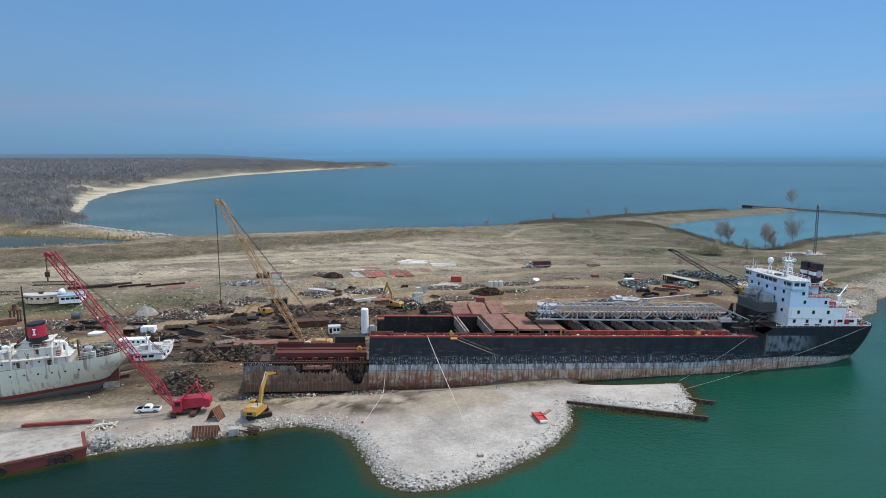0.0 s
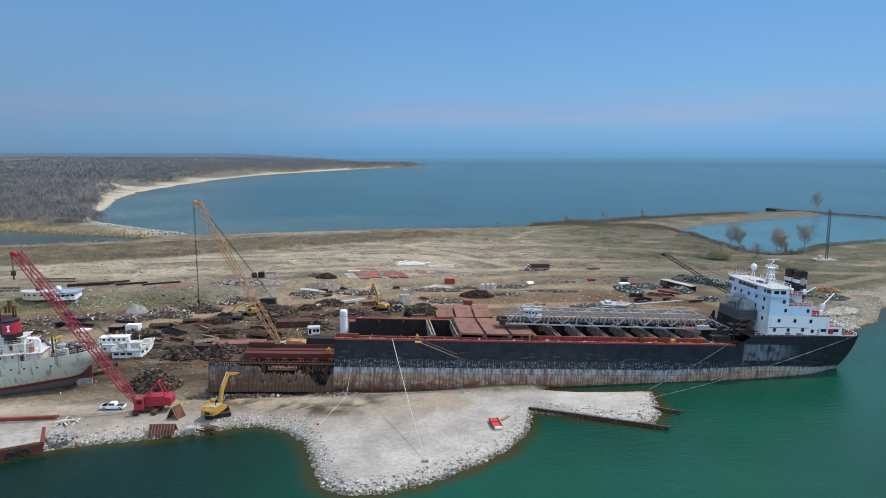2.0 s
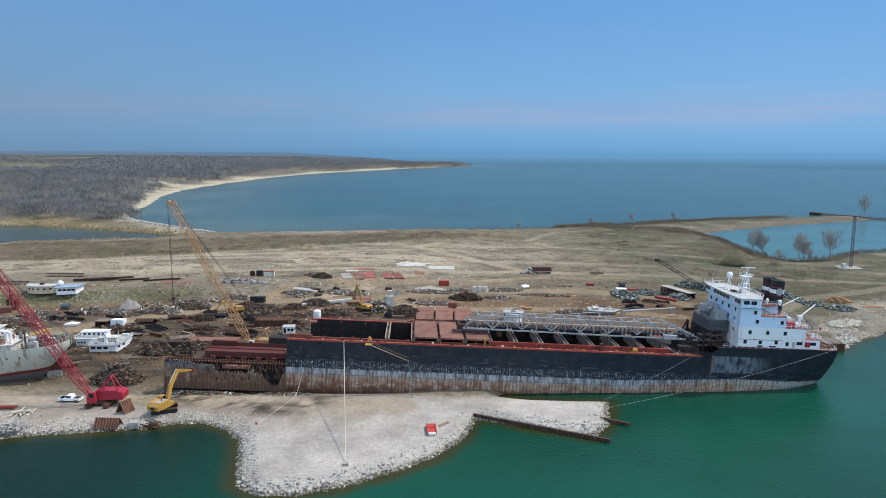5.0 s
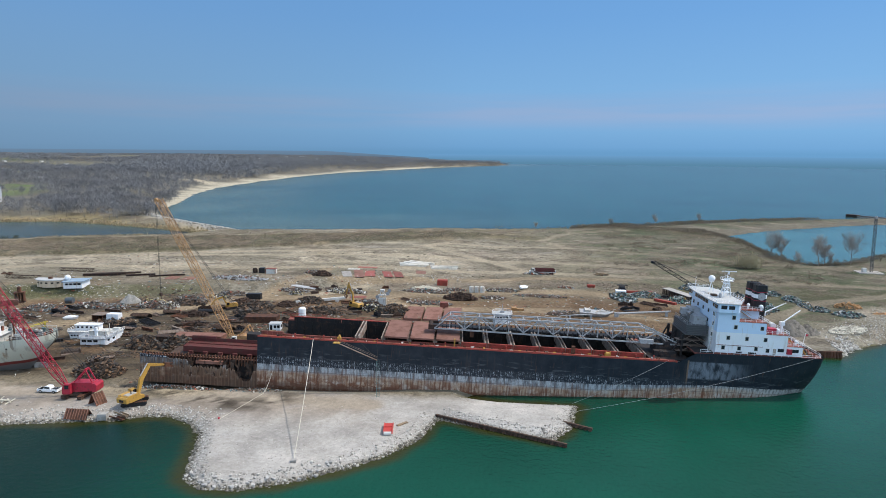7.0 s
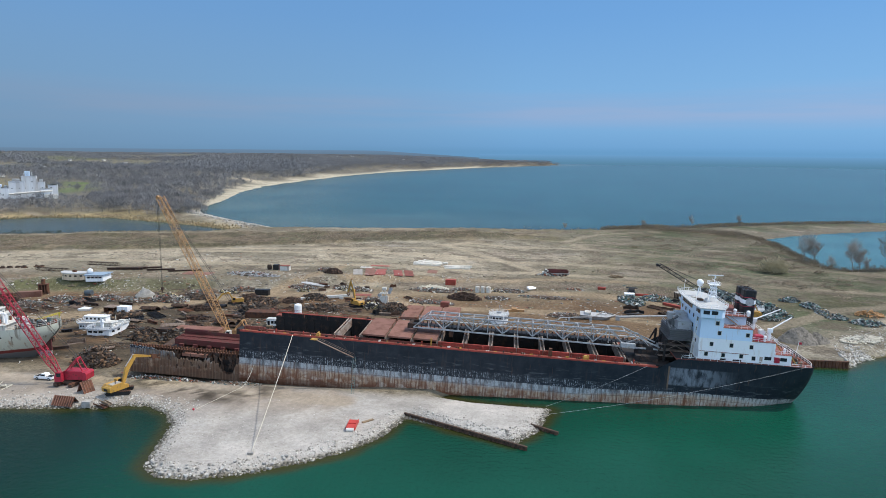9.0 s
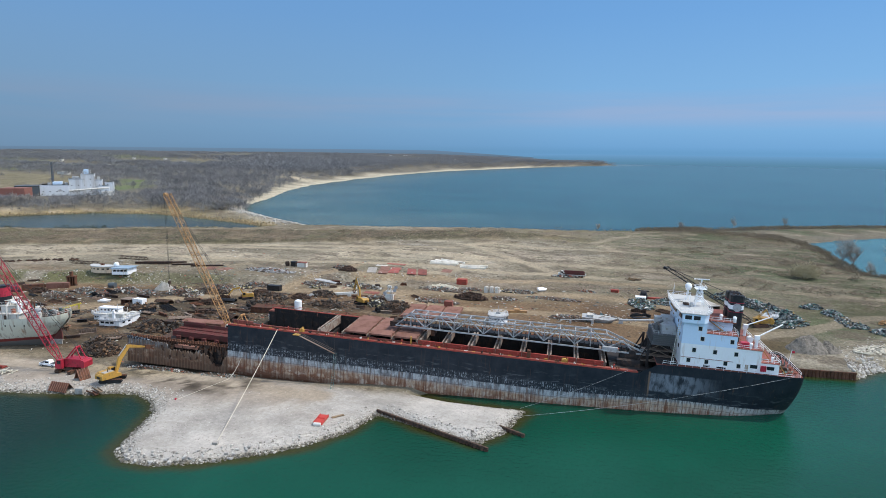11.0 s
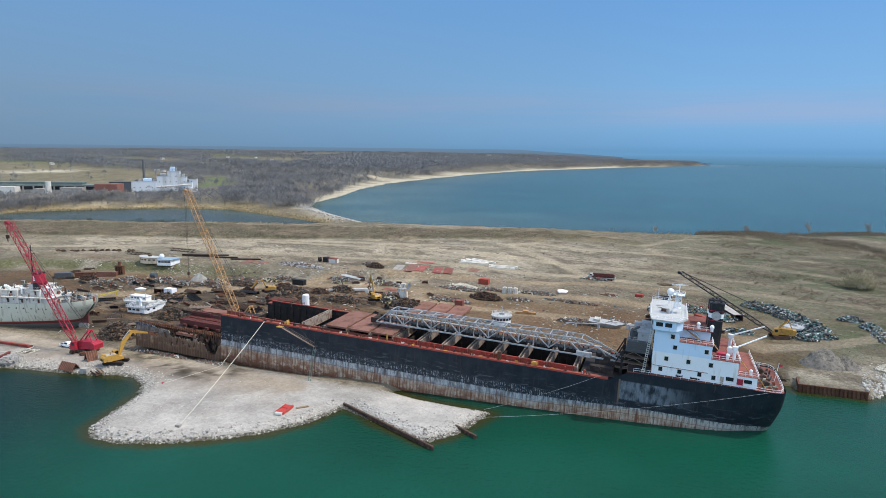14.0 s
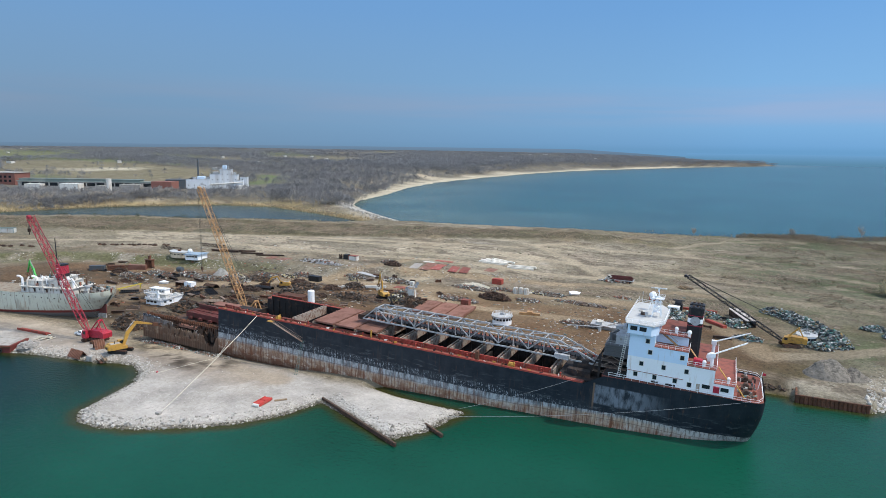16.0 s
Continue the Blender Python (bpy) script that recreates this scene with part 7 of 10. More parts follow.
# ---- steel panels, pipes, drums ----
def plate(x, y, turn, w, d, mat, label, t=0.5, tilt=0.0, dz=0.0, name="steel_slab", group="steel panels on the ground"):
    sh = Shape().box(-w / 2, w / 2, -d / 2, d / 2, 0, t)
    for s in np.arange(-w / 2 + 0.4, w / 2, 2.2):
        sh.box(s, s + 0.15, -d / 2 + 0.1, d / 2 - 0.1, t, t + 0.08)
    ob = solid(name, sh, mat, label, "steel panel", lie(x, y, turn, dz) @ pose(0, 0, 0, tilt, 0, 0), group)
    return ob


for i, (x, y) in enumerate(((1.6, 247.0), (8.9, 248.0), (16.2, 249.0))):
    plate(x, y, 7, 6.6, 15.0, m_hatch, "large red-brown hatch cover laid on the ground", 0.9, 3.5, 0.35, "hatch_cover", "hatch covers on the ground")
    for sx in (-1, 1):
        solid("timber_bearer", Shape().box(-0.3, 0.3, -7, 7, -0.6, 0.9), m_wood, "dark timber bearer under a hatch cover", "timber", at(x + sx * 2.4, y, 7), "timber bearers")
for x, y, w, d, turn, m_, nm in ((-46.6, 305.6, 4.6, 14, 23, m_conc, "pale grey"), (-41.4, 308.6, 4.6, 17, 20, m_hatch, "faded pink"), (-36.4, 310.6, 5.2, 14, 17, m_fadered, "faded red"), (-42.2, 325.0, 10, 3.0, 6, m_fadered, "faded red"), (-47.5, 318.5, 6.0, 2.6, 8, m_oldwhite, "white"),
                                 (-28.0, 312.6, 4.4, 12.5, 22, m_fadered, "faded red"), (-23.2, 315.2, 4.4, 12.5, 22, m_deckred, "dull red"), (-14.0, 325.6, 5, 8, 12, m_hatch, "brown"), (-123, 278, 5.5, 7, 8, m_hatch, "pinkish"), (-115, 279, 6, 7, 8, m_hatch, "pinkish"), (-58, 283, 14, 2, 8, m_steel, "grey"), (-29.5, 271.5, 7, 4, 8, m_deckred, "dark red")):
    plate(x, y, turn, w, d, m_, nm + " painted steel panel lying flat on bare ground", 0.16, 0.0, -0.04)
rp = random.Random(3)
for k in range(10):
    x, y, t = (-20.4 + rp.uniform(-2.0, 2.0), 339.4 + 1.5 * k, 17 - 9 * (k % 3)) if k < 6 else (-5.6 + rp.uniform(-1.5, 1.5), 340.0 + 1.5 * (k - 6), 22 - 5 * (k % 2))
    L = rp.uniform(12.5, 15.5)
    sh = Shape().box(-L / 2, L / 2, -0.55, 0.55, 0, 0.12).box(-L / 2, L / 2, -0.16, 0.16, 0.12, 0.62).box(-L / 2, L / 2, -0.55, 0.55, 0.62, 0.74)
    solid("white_girder", sh, m_cream, "long white-painted steel girder lying in the field", "girder", lie(x, y, t, 0.02 + 0.25 * (k % 3)), "white steel girders")
for k in range(3):
    dr = thing("white_tank_drum", "white upright drum on bare ground", "drum", at(17.0 + 2.4 * k, 293.5 + 0.4 * k), "white drums")
    part("drum", Shape().tube((0, 0, 0), (0, 0, 2.5), 1.05, n=18).tube((0, 0, 2.5), (0, 0, 2.8), 1.05, 0.5, n=18), m_oldwhite, dr)
    part("hoop", Shape().tube((0, 0, 1.2), (0, 0, 1.32), 1.1, n=18), m_steel, dr)


def white_tower():
    tw = thing("mast_section", "white ship's mast section with dishes standing in scrap", "mast", at(-14.8, 259.6, 10) @ Matrix.Scale(0.8, 4))
    part("legs", Shape().box(-2.4, 1.6, -1.2, 1.2, 0, 3.8).beam((-2, -1, 3.8), (-0.8, -0.4, 7.4), 0.35).beam((1.4, -1, 3.8), (0.4, -0.4, 7.4), 0.35).beam((-0.2, 1, 3.8), (-0.2, 0.4, 7.4), 0.35), m_oldwhite, tw)
    part("platform", Shape().box(-2.6, 2.4, -1.4, 1.4, 5.4, 5.6).box(-1.4, 0.8, -1.0, 1.0, 7.4, 8.4), m_oldwhite, tw)
    for x, z in ((2.6, 6.4), (-2.8, 4.6), (3.4, 8.0)):
        part("dish", Shape().tube((x, -1.2, z), (x, -1.0, z), 0.95, 0.3, n=14), m_steel, tw)


white_tower()


def lattice_tower():
    tw = thing("radio_tower", "slender grey lattice tower on a gravel pad", "tower", pose(219.5, 388.0, ground_z(219.5, 388.0)))
    part("mast", Shape().lattice((0, 0, 0.4), (-0.6, -0.6, 29.5), 1.1, 0.9, 24, 0.15, 0.09), m_casing, tw)
    part("platform", Shape().box(-1.5, 0.4, -1.5, 0.4, 27.4, 27.6), m_casing, tw)
    part("lamp_box", Shape().box(-1.1, 0.0, -1.1, 0.0, 29.4, 30.6), m_steel, tw)
    part("pad", Shape().box(-7, 5, -4, 5, -0.4, 0.35), m_conc, tw)
    part("equipment_hut", Shape().box(-4.4, -2.4, -1, 1.2, 0.35, 2.4), m_oldwhite, tw)


lattice_tower()

# long low breakwater far out
bw = thing("breakwater", "long dark concrete breakwater far out in the lake", "breakwater", pose(364, 784, 0, 0, 0, math.degrees(math.atan2(673 - 784, 454 - 364))))
part("wall", Shape().box(0, 420, -2.0, 2.0, -3, 1.7), m_conc, bw, "dark stained concrete wall")
part("cap", Shape().box(0, 420, -2.2, 2.2, 1.7, 2.0), m_darkrust, bw)
part("end_block", Shape().box(-8, 4, -3, 3, -3, 2.6), m_darkrust, bw)


# ---- along the near shore ----
def sheet_wall(name, p, q, z0, z1, label, mat=None, thick=0.5):
    p, q = Vector((*p, 0)), Vector((*q, 0))
    L = (q - p).length
    w = thing(name, label, "sheet piling", pose(p.x, p.y, 0, 0, 0, math.degrees(math.atan2(q.y - p.y, q.x - p.x))))
    pile = Shape().prism([(0, 0), (0.25, -0.3), (0.75, -0.3), (1.0, 0), (1.0, 0.14), (0.7, -0.14), (0.3, -0.14), (0, 0.14)], z0, z1).mesh("pile", mat or m_darkrust)
    for k in range(int(L)):
        part("pile", pile, m_darkrust, w).matrix_basis = pose(k * L / int(L), 0, random.uniform(-0.12, 0.1))
    part("cap_beam", Shape().box(0, L, -thick / 2, thick / 2, z1 - 0.35, z1 + 0.1), mat or m_darkrust, w)
    return w


sheet_wall("jetty_wall", (27.9, 161.4), (60.8, 151.0), -2.5, 0.9, "dark rusted sheet-pile wall at the water's edge")
sheet_wall("jetty_wall", (58.5, 164.6), (66.8, 161.2), -2.5, 0.8, "short rusted sheet-pile wall at the spit's end")
sheet_wall("quay_wall", (133.0, 235.2), (150.2, 237.6), -2.5, 2.2, "rusty red quay wall beside a gravel heap", m_rust)
sheet_wall("quay_wall", (132.6, 241.8), (133.2, 235.2), -2.5, 2.1, "rusty end of the quay wall", m_rust)


def barge():
    b = thing("barge", "rusty red barge hull moored as a quay, hung with tyres", "barge", pose(-82.0, 131.4, 0, 0, 0, 212))
    part("hull", Shape().side([(0, -1.2), (-0.6, 2.4), (60, 2.4), (60, -1.2)], -9, 0), material("barge_red", (0.17, 0.035, 0.03), 0.75, spots=(0.10, 0.05, 0.035), amount=0.5, scale=0.5, streak=True), b)
    part("deck", Shape().box(0.2, 59.8, -8.8, -0.3, 2.4, 2.5), m_conc, b, "gravelled grey deck")
    part("rubbing_strip", Shape().box(-0.6, 60, -0.05, 0.25, 1.7, 2.2), m_rust, b)
    for s, z in ((3.0, 0.9), (4.6, 0.6), (5.8, 0.8), (15, 0.9), (15.9, 0.6), (28, 0.9)):
        t = Shape()
        for k in range(14):
            a, c = 2 * math.pi * k / 14, 2 * math.pi * (k + 1) / 14
            t.tube((s + 0.75 * math.cos(a), 0.35, z + 0.75 * math.sin(a)), (s + 0.75 * math.cos(c), 0.35, z + 0.75 * math.sin(c)), 0.26, n=6)
        part("tyre", t, m_tyre, b, "black fender tyre")


barge()
solid("red_plate", Shape().box(-7.6, 7.6, -0.9, 0.9, 0, 0.35).box(-7.6, 7.6, -0.95, -0.75, 0.35, 0.75), m_edgered, "long bright red steel plate lying on gravel", "steel plate", at(-95.8, 145.2, 10))


def tent_scrap(x, y, turn, w, d, h, label):
    t = thing("cut_hull_piece", label, "scrap", at(x, y, turn), "cut hull pieces")
    part("plating", Shape().add([(-w / 2, -d / 2, 0), (w / 2, -d / 2, 0), (w / 2, 0, h), (-w / 2, 0, h), (-w / 2, d / 2, 0), (w / 2, d / 2, 0), (-w / 2, -d / 2 + 0.15, 0), (w / 2, -d / 2 + 0.15, 0), (w / 2, 0, h - 0.2), (-w / 2, 0, h - 0.2)],
                                [(0, 1, 2, 3), (3, 2, 5, 4), (9, 8, 7, 6), (0, 3, 9, 6), (1, 7, 8, 2)]), m_rust, t)
    rb = Shape()
    for s in np.arange(-w / 2 + 0.1, w / 2, 0.7):
        rb.beam((s, -d / 2 - 0.05, 0.05), (s, -0.05, h + 0.05), 0.14), rb.beam((s, d / 2 + 0.05, 0.05), (s, 0.05, h + 0.05), 0.14)
    part("ribs", rb, m_hatch, t)


tent_scrap(-59.4, 148.6, 75, 3.2, 3.2, 2.9, "tent-shaped piece of rusty cut plating on gravel")
tent_scrap(-59.4, 141.6, 5, 6.0, 3.0, 2.2, "ribbed slab of rusty cut plating by the water")
solid("rubble_block", Shape().prism([(-1.1, -0.9), (1.0, -1.0), (1.2, 0.8), (-0.9, 1.0)], 0, 1.6), m_conc, "rough grey concrete block at the water's edge", "concrete block", at(-53.2, 142.6, 20))
for k, (x, y) in enumerate(((-50.6, 143.6), (-50.2, 145.0))):
    solid("steel_channel", Shape().box(-3.0, 3.0, -0.5, 0.5, 0, 0.15).box(-3.0, 3.0, -0.5, -0.4, 0.15, 0.5).box(-3.0, 3.0, 0.4, 0.5, 0.15, 0.5), m_wood if k else m_rust, "rusty steel channel lying on gravel", "scrap", at(x, y, -14 - 6 * k), "steel channels")


def red_thing():
    t = thing("work_float", "flat bright red work float with pale fenders on the gravel spit", "float", at(19.0, 148.6, -78))
    part("deck", Shape().prism([(-2.7, -1.15), (2.3, -1.15), (2.8, -0.7), (2.8, 0.7), (2.3, 1.15), (-2.7, 1.15)], 0.25, 0.7), m_float, t)
    part("coaming", Shape().box(-2.6, 2.4, -1.1, -0.95, 0.7, 0.95).box(-2.6, 2.4, 0.95, 1.1, 0.7, 0.95).box(-0.5, -0.3, -0.95, 0.95, 0.7, 0.9), m_float, t)
    part("fender", Shape().tube((2.6, -0.9, 0.45), (2.6, 0.9, 0.45), 0.42, n=12), m_oldwhite, t, "pale fender")
    part("skid", Shape().box(-2.5, 2.4, -0.9, -0.6, 0, 0.25).box(-2.5, 2.4, 0.6, 0.9, 0, 0.25), m_wood, t)
    solid("plank", Shape().box(-1.6, 1.6, -0.4, 0.4, 0.02, 0.2), m_wood, "pale plank beside the red float", "plank", at(21.4, 152.6, 55))


red_thing()

# gangway, ropes, mooring lines
G = thing("gangway", "aluminium gangway with a hanging ladder on the hull", "gangway", Matrix())
part("stair", Shape().beam((-1.4, 169.9, 15.3), (9.2, 172.3, 10.3), 0.7, 0.10).beam((-1.4, 169.5, 16.1), (9.2, 171.9, 11.2), 0.07).beam((-1.4, 170.3, 16.1), (9.2, 172.7, 11.2), 0.07), m_beam, G, "dusty brown gangway stair")
part("ladder", Shape().beam((9.0, 172.2, 10.4), (10.2, 168.0, 1.2), 0.08).beam((9.7, 172.4, 10.4), (10.9, 168.2, 1.2), 0.08), m_teal, G, "faded green ladder")
part("ladder_rungs", (lambda s: [s.beam((9.0 + 1.2 * k / 24, 172.2 - 4.2 * k / 24, 10.4 - 9.2 * k / 24), (9.7 + 1.2 * k / 24, 172.4 - 4.2 * k / 24, 10.4 - 9.2 * k / 24), 0.045) for k in range(25)] and s)(Shape()), m_teal, G)
part("falls", Shape().tube((4.6, 171.4, 15.6), (9.2, 172.3, 10.4), 0.05, n=4).tube((9.0, 172.4, 15.4), (9.3, 172.4, 10.4), 0.05, n=4), m_cable, G)
part("head_platform", Shape().box(-2.4, -0.6, 169.2, 170.6, 15.2, 15.4), m_yellow, G)


def line(name, p, q, r, sag, mat, label):
    p, q = Vector(p), Vector(q)
    pts = [p.lerp(q, k / 16) - Vector((0, 0, sag * 4 * (k / 16) * (1 - k / 16))) for k in range(17)]
    return solid(name, Shape().path(pts, r, 5), mat, label, "rope")


line("mooring_rope", (-8.7, 170.9, 15.6), (3.6, 129.1, ground_z(3.6, 129.1)), 0.085, 0.5, m_rope, "thick pale rope from the deck to the gravel spit")
line("mooring_rope", (-20.2, 168.9, 6.2), (-20.4, 163.4, 1.75), 0.055, 0.7, m_rope, "pale rope hanging down the torn hull")
line("mooring_rope", (-20.4, 163.4, 1.75), (-23.3, 146.0, 1.5), 0.045, 0.0, m_rope, "pale rope lying over the gravel")
line("mooring_wire", (87.6, 187.6, 10.9), (62.1, 175.4, 1.2), 0.028, 0.5, m_steel, "thin pale mooring wire from the after deck")
line("mooring_wire", (127.6, 194.6, 12.3), (62.0, 169.6, 1.2), 0.03, 1.2, m_steel, "thin pale mooring wire from the stern")
solid("anchor_block", Shape().box(-0.6, 0.6, -0.5, 0.5, -0.2, 0.6), m_conc, "small concrete block holding the rope", "concrete block", at(3.6, 129.1, 15))
solid("buoy", Shape().ball((0, 0, 0.25), 0.3, n=10, m=6), m_red, "small red buoy lying on gravel", "buoy", at(-23.6, 146.2))


# ---- scrap, rubble and machinery heaps ----
def heap(name, x, y, rx, ry, h, n, mat, label, turn=0, size=(0.4, 1.8), seed=0, long=1.0, core=True, thick=None, flat=1.0):
    rs = random.Random(seed * 31 + int(abs(x) * 7 + abs(y)))
    sh = Shape()
    c, s_ = math.cos(radians(turn)), math.sin(radians(turn))
    if core:
        k0, rings, seg = len(sh.v), 5, 18
        pts = []
        for j in range(rings):
            q = 1 - j / rings
            for i in range(seg):
                a = 2 * math.pi * i / seg
                rr = q * (1 + 0.18 * math.sin(3 * a + x) + 0.1 * rs.uniform(-1, 1))
                pts.append((rx * 0.92 * rr * math.cos(a), ry * 0.92 * rr * math.sin(a), h * 0.8 * (1 - q * q) - (0.6 if j == 0 else 0) + 0.25 * rs.uniform(-1, 1)))
        pts.append((0, 0, h * 0.82))
        f = [(j * seg + i, j * seg + (i + 1) % seg, (j + 1) * seg + (i + 1) % seg, (j + 1) * seg + i) for j in range(rings - 1) for i in range(seg)]
        f += [((rings - 1) * seg + i, (rings - 1) * seg + (i + 1) % seg, rings * seg) for i in range(seg)]
        sh.add(pts, f)
    for _ in range(int(n * (1.7 if thick is None else 1))):
        a, r = rs.uniform(0, 2 * math.pi), math.sqrt(rs.random())
        px, py = rx * r * math.cos(a), ry * r * math.sin(a)
        z = h * (1 - r * r) * rs.uniform(0.55, 1.05) + 0.1
        d = Vector((rs.uniform(-1, 1), rs.uniform(-1, 1), rs.uniform(-0.6, 0.7) * flat)).normalized() * (size[0] + (size[1] - size[0]) * rs.random() ** 1.4) * long * (1.25 if thick is None else 1)
        w = (0.08 + 0.85 * rs.random() ** 2.2) * min(1.1, size[1] / 1.7) if thick is None else thick * rs.uniform(0.6, 1.3)
        o = Vector((px, py, max(z, 0.15)))
        sh.beam(o - d / 2, o + d / 2, w, w * rs.uniform(0.2, 0.9))
    return solid(name, sh, mat, label, "scrap", at(x, y, turn), "", "stuff")


for x, y, rx, ry, h, n in ((-78.5, 193.5, 6, 4.5, 3.4, 260), (-66.4, 194.8, 6.5, 5, 3.6, 280), (-75.0, 168.5, 7.5, 5.5, 4.6, 420), (-57, 196.5, 4, 3, 2.4, 130), (-60, 236, 9, 5, 2.6, 260),
                           (-105, 214, 8, 3.5, 1.2, 130), (-35, 243, 9, 4, 2.2, 240), (-46, 258, 7, 4, 2.6, 200), (-7, 248.5, 7, 5, 3.4, 330), (-64, 246, 8, 4, 2.2, 200), (-95, 245, 9, 4, 1.6, 170)):
    heap("scrap_heap", x, y, rx, ry, h, n, m_scrap, "heap of tangled rusty brown scrap steel on dirt")
for x, y, rx, ry, h, n in ((-103, 236.5, 9, 4, 2.2, 260), (-97, 251, 8, 3.0, 1.8, 220), (-127, 231, 10, 4, 2.0, 240), (-143, 224, 10, 4, 2.0, 240), (-118, 232, 6, 3, 1.6, 150), (-150, 214, 9, 4, 1.8, 200), (-38, 280, 10, 3, 1.8, 260), (-62, 277, 8, 3, 1.5, 180),
                           (-22, 264, 6, 3, 1.4, 150), (28, 284, 6, 3, 0.9, 100), (30, 300, 9, 3, 1.3, 150), (60, 262, 8, 4, 1.2, 150), (-84, 264, 8, 3, 1.6, 180), (-62, 303, 6, 3, 1.6, 120), (-93, 284, 13, 4, 1.3, 240), (72, 268, 7, 3, 1.5, 130),
                           (3, 268, 10, 4, 1.0, 150), (48, 292, 12, 3, 0.8, 120), (-3, 290, 12, 4, 1.2, 200)):
    heap("mixed_scrap", x, y, rx, ry, h, n, m_mixed, "low heap of mixed pale and rusty scrap", size=(0.3, 1.3))
for x, y, rx, ry, h, n in ((14.5, 279.0, 7.5, 3.5, 3.0, 300), (-56.8, 299.5, 5, 3, 2.2, 150), (-71.9, 249.5, 6, 3.5, 2.2, 170), (-81, 228, 6, 3, 1.4, 130), (-74, 217.5, 5, 2.5, 1.2, 100), (-18.5, 256.5, 5, 3, 2.0, 140), (-164, 216.5, 5, 3, 1.8, 120), (-52.5, 250.2, 5, 3, 1.8, 130)):
    heap("dark_heap", x, y, rx, ry, h, n, m_darkrust, "heap of black twisted scrap metal", size=(0.4, 1.6))
for x, y, rx, ry, h, n, t in ((84, 296, 5, 9, 2.0, 220, 20), (94, 303, 7, 4, 2.0, 200, 0), (108, 297, 5, 6, 1.8, 180, 0), (117, 322, 6, 4, 2.6, 130, -20), (122.5, 318, 6, 4, 2.8, 150, -40), (128, 311.5, 6, 4, 3.0, 160, -50), (133, 304.5, 6, 4.2, 3.0, 160, -50), (138, 297, 6, 4.5, 3.0, 170, -50), (139.5, 287.5, 5, 4.5, 2.8, 150, 0), (135, 281, 4, 3, 2.0, 90, 0), (150, 317.5, 5, 2.6, 1.8, 90, 20), (156, 309, 3, 5, 1.8, 90, 20), (158, 299, 2.6, 5, 1.6, 90, 0), (161, 291, 4, 3, 1.6, 80, 0), (170, 286, 6, 5, 1.4, 120, 0), (114, 279, 5, 3, 1.2, 80, 0)):
    heap("machinery_heap", x, y, rx, ry, h, int(n * 2.2), m_engines, "heap of grey-green engines and machine parts", t, (0.35, 1.5), thick=0.6)
for x, y, rx, ry, h, n in ((175, 300, 5, 4, 1.8, 90), (186, 292, 7, 3, 1.6, 110)):
    heap("yellow_machine_parts", x, y, rx, ry, h, n, m_lattice, "heap of old yellow machine parts on grass", size=(0.6, 2.2), core=False, thick=0.5)
m_bright = island_mix("cream_black_and_white_scrap", [(0.55, 0.47, 0.24), (0.03, 0.03, 0.03), (0.62, 0.60, 0.55), (0.05, 0.045, 0.04), (0.30, 0.24, 0.12), (0.10, 0.08, 0.06), (0.40, 0.38, 0.34)])
for x, y, rx, ry, h, n in ((-107, 241, 6, 3, 2.2, 200), (-98, 238.5, 4, 2.4, 1.6, 120), (-88, 257.5, 5, 2, 1.4, 110), (-40.5, 279, 4, 2, 1.6, 90), (-16, 251, 5, 3, 2.4, 150), (-58, 270.5, 3, 1.6, 1.4, 60), (24, 298.5, 8, 1.5, 0.6, 90)):
    heap("mixed_scrap", x, y, rx, ry, h, n, m_bright, "heap of cream, white and black scrap by the track", 0, (0.4, 1.5))
heap("rock_pile", -80.5, 136.5, 3.4, 3.0, 1.4, 160, m_rock, "pile of broken grey rocks beside the barge", 0, (0.5, 1.2), thick=0.7)
heap("timber_stack", -84.5, 143.5, 3.0, 1.6, 0.8, 18, m_rope, "bleached timber baulks on gravel by the barge", 40, (2.0, 3.6), core=False, thick=0.3, flat=0.2)
heap("grey_beams", -92, 283.5, 14, 4, 1.2, 110, m_steel, "spread of long grey steel sections on the plateau", size=(2, 5), core=False, thick=0.35, flat=0.12)
heap("hull_fragments", -46, 163.2, 13, 2.2, 0.7, 260, m_mixed, "torn plate fragments along the hull's foot", 4, (0.25, 0.9), core=False)
heap("hull_fragments", -24, 165.4, 8, 1.6, 0.5, 110, m_mixed, "torn plate fragments along the hull's foot", 8, (0.2, 0.7), core=False)
heap("bank_rubble", 122, 240.5, 10, 2.4, 0.7, 210, m_scrap, "dark clods and rubble on the eroded bank", 14, (0.4, 1.3), core=False)
heap("driftwood", 161, 262, 9, 4.5, 0.35, 220, m_rope, "bleached driftwood and pale timber on the shore", 38, (0.5, 2.6), core=False, thick=0.3, flat=0.12)
stack = Shape()
for k in range(9):
    stack.beam((-5.4 + 0.5 * (k % 3), -1.1 + 0.25 * k, 0.25 + 0.45 * (k % 4)), (5.6 - 0.6 * (k % 2), -1.0 + 0.25 * k, 0.35 + 0.45 * (k % 4)), 0.3, 0.4)


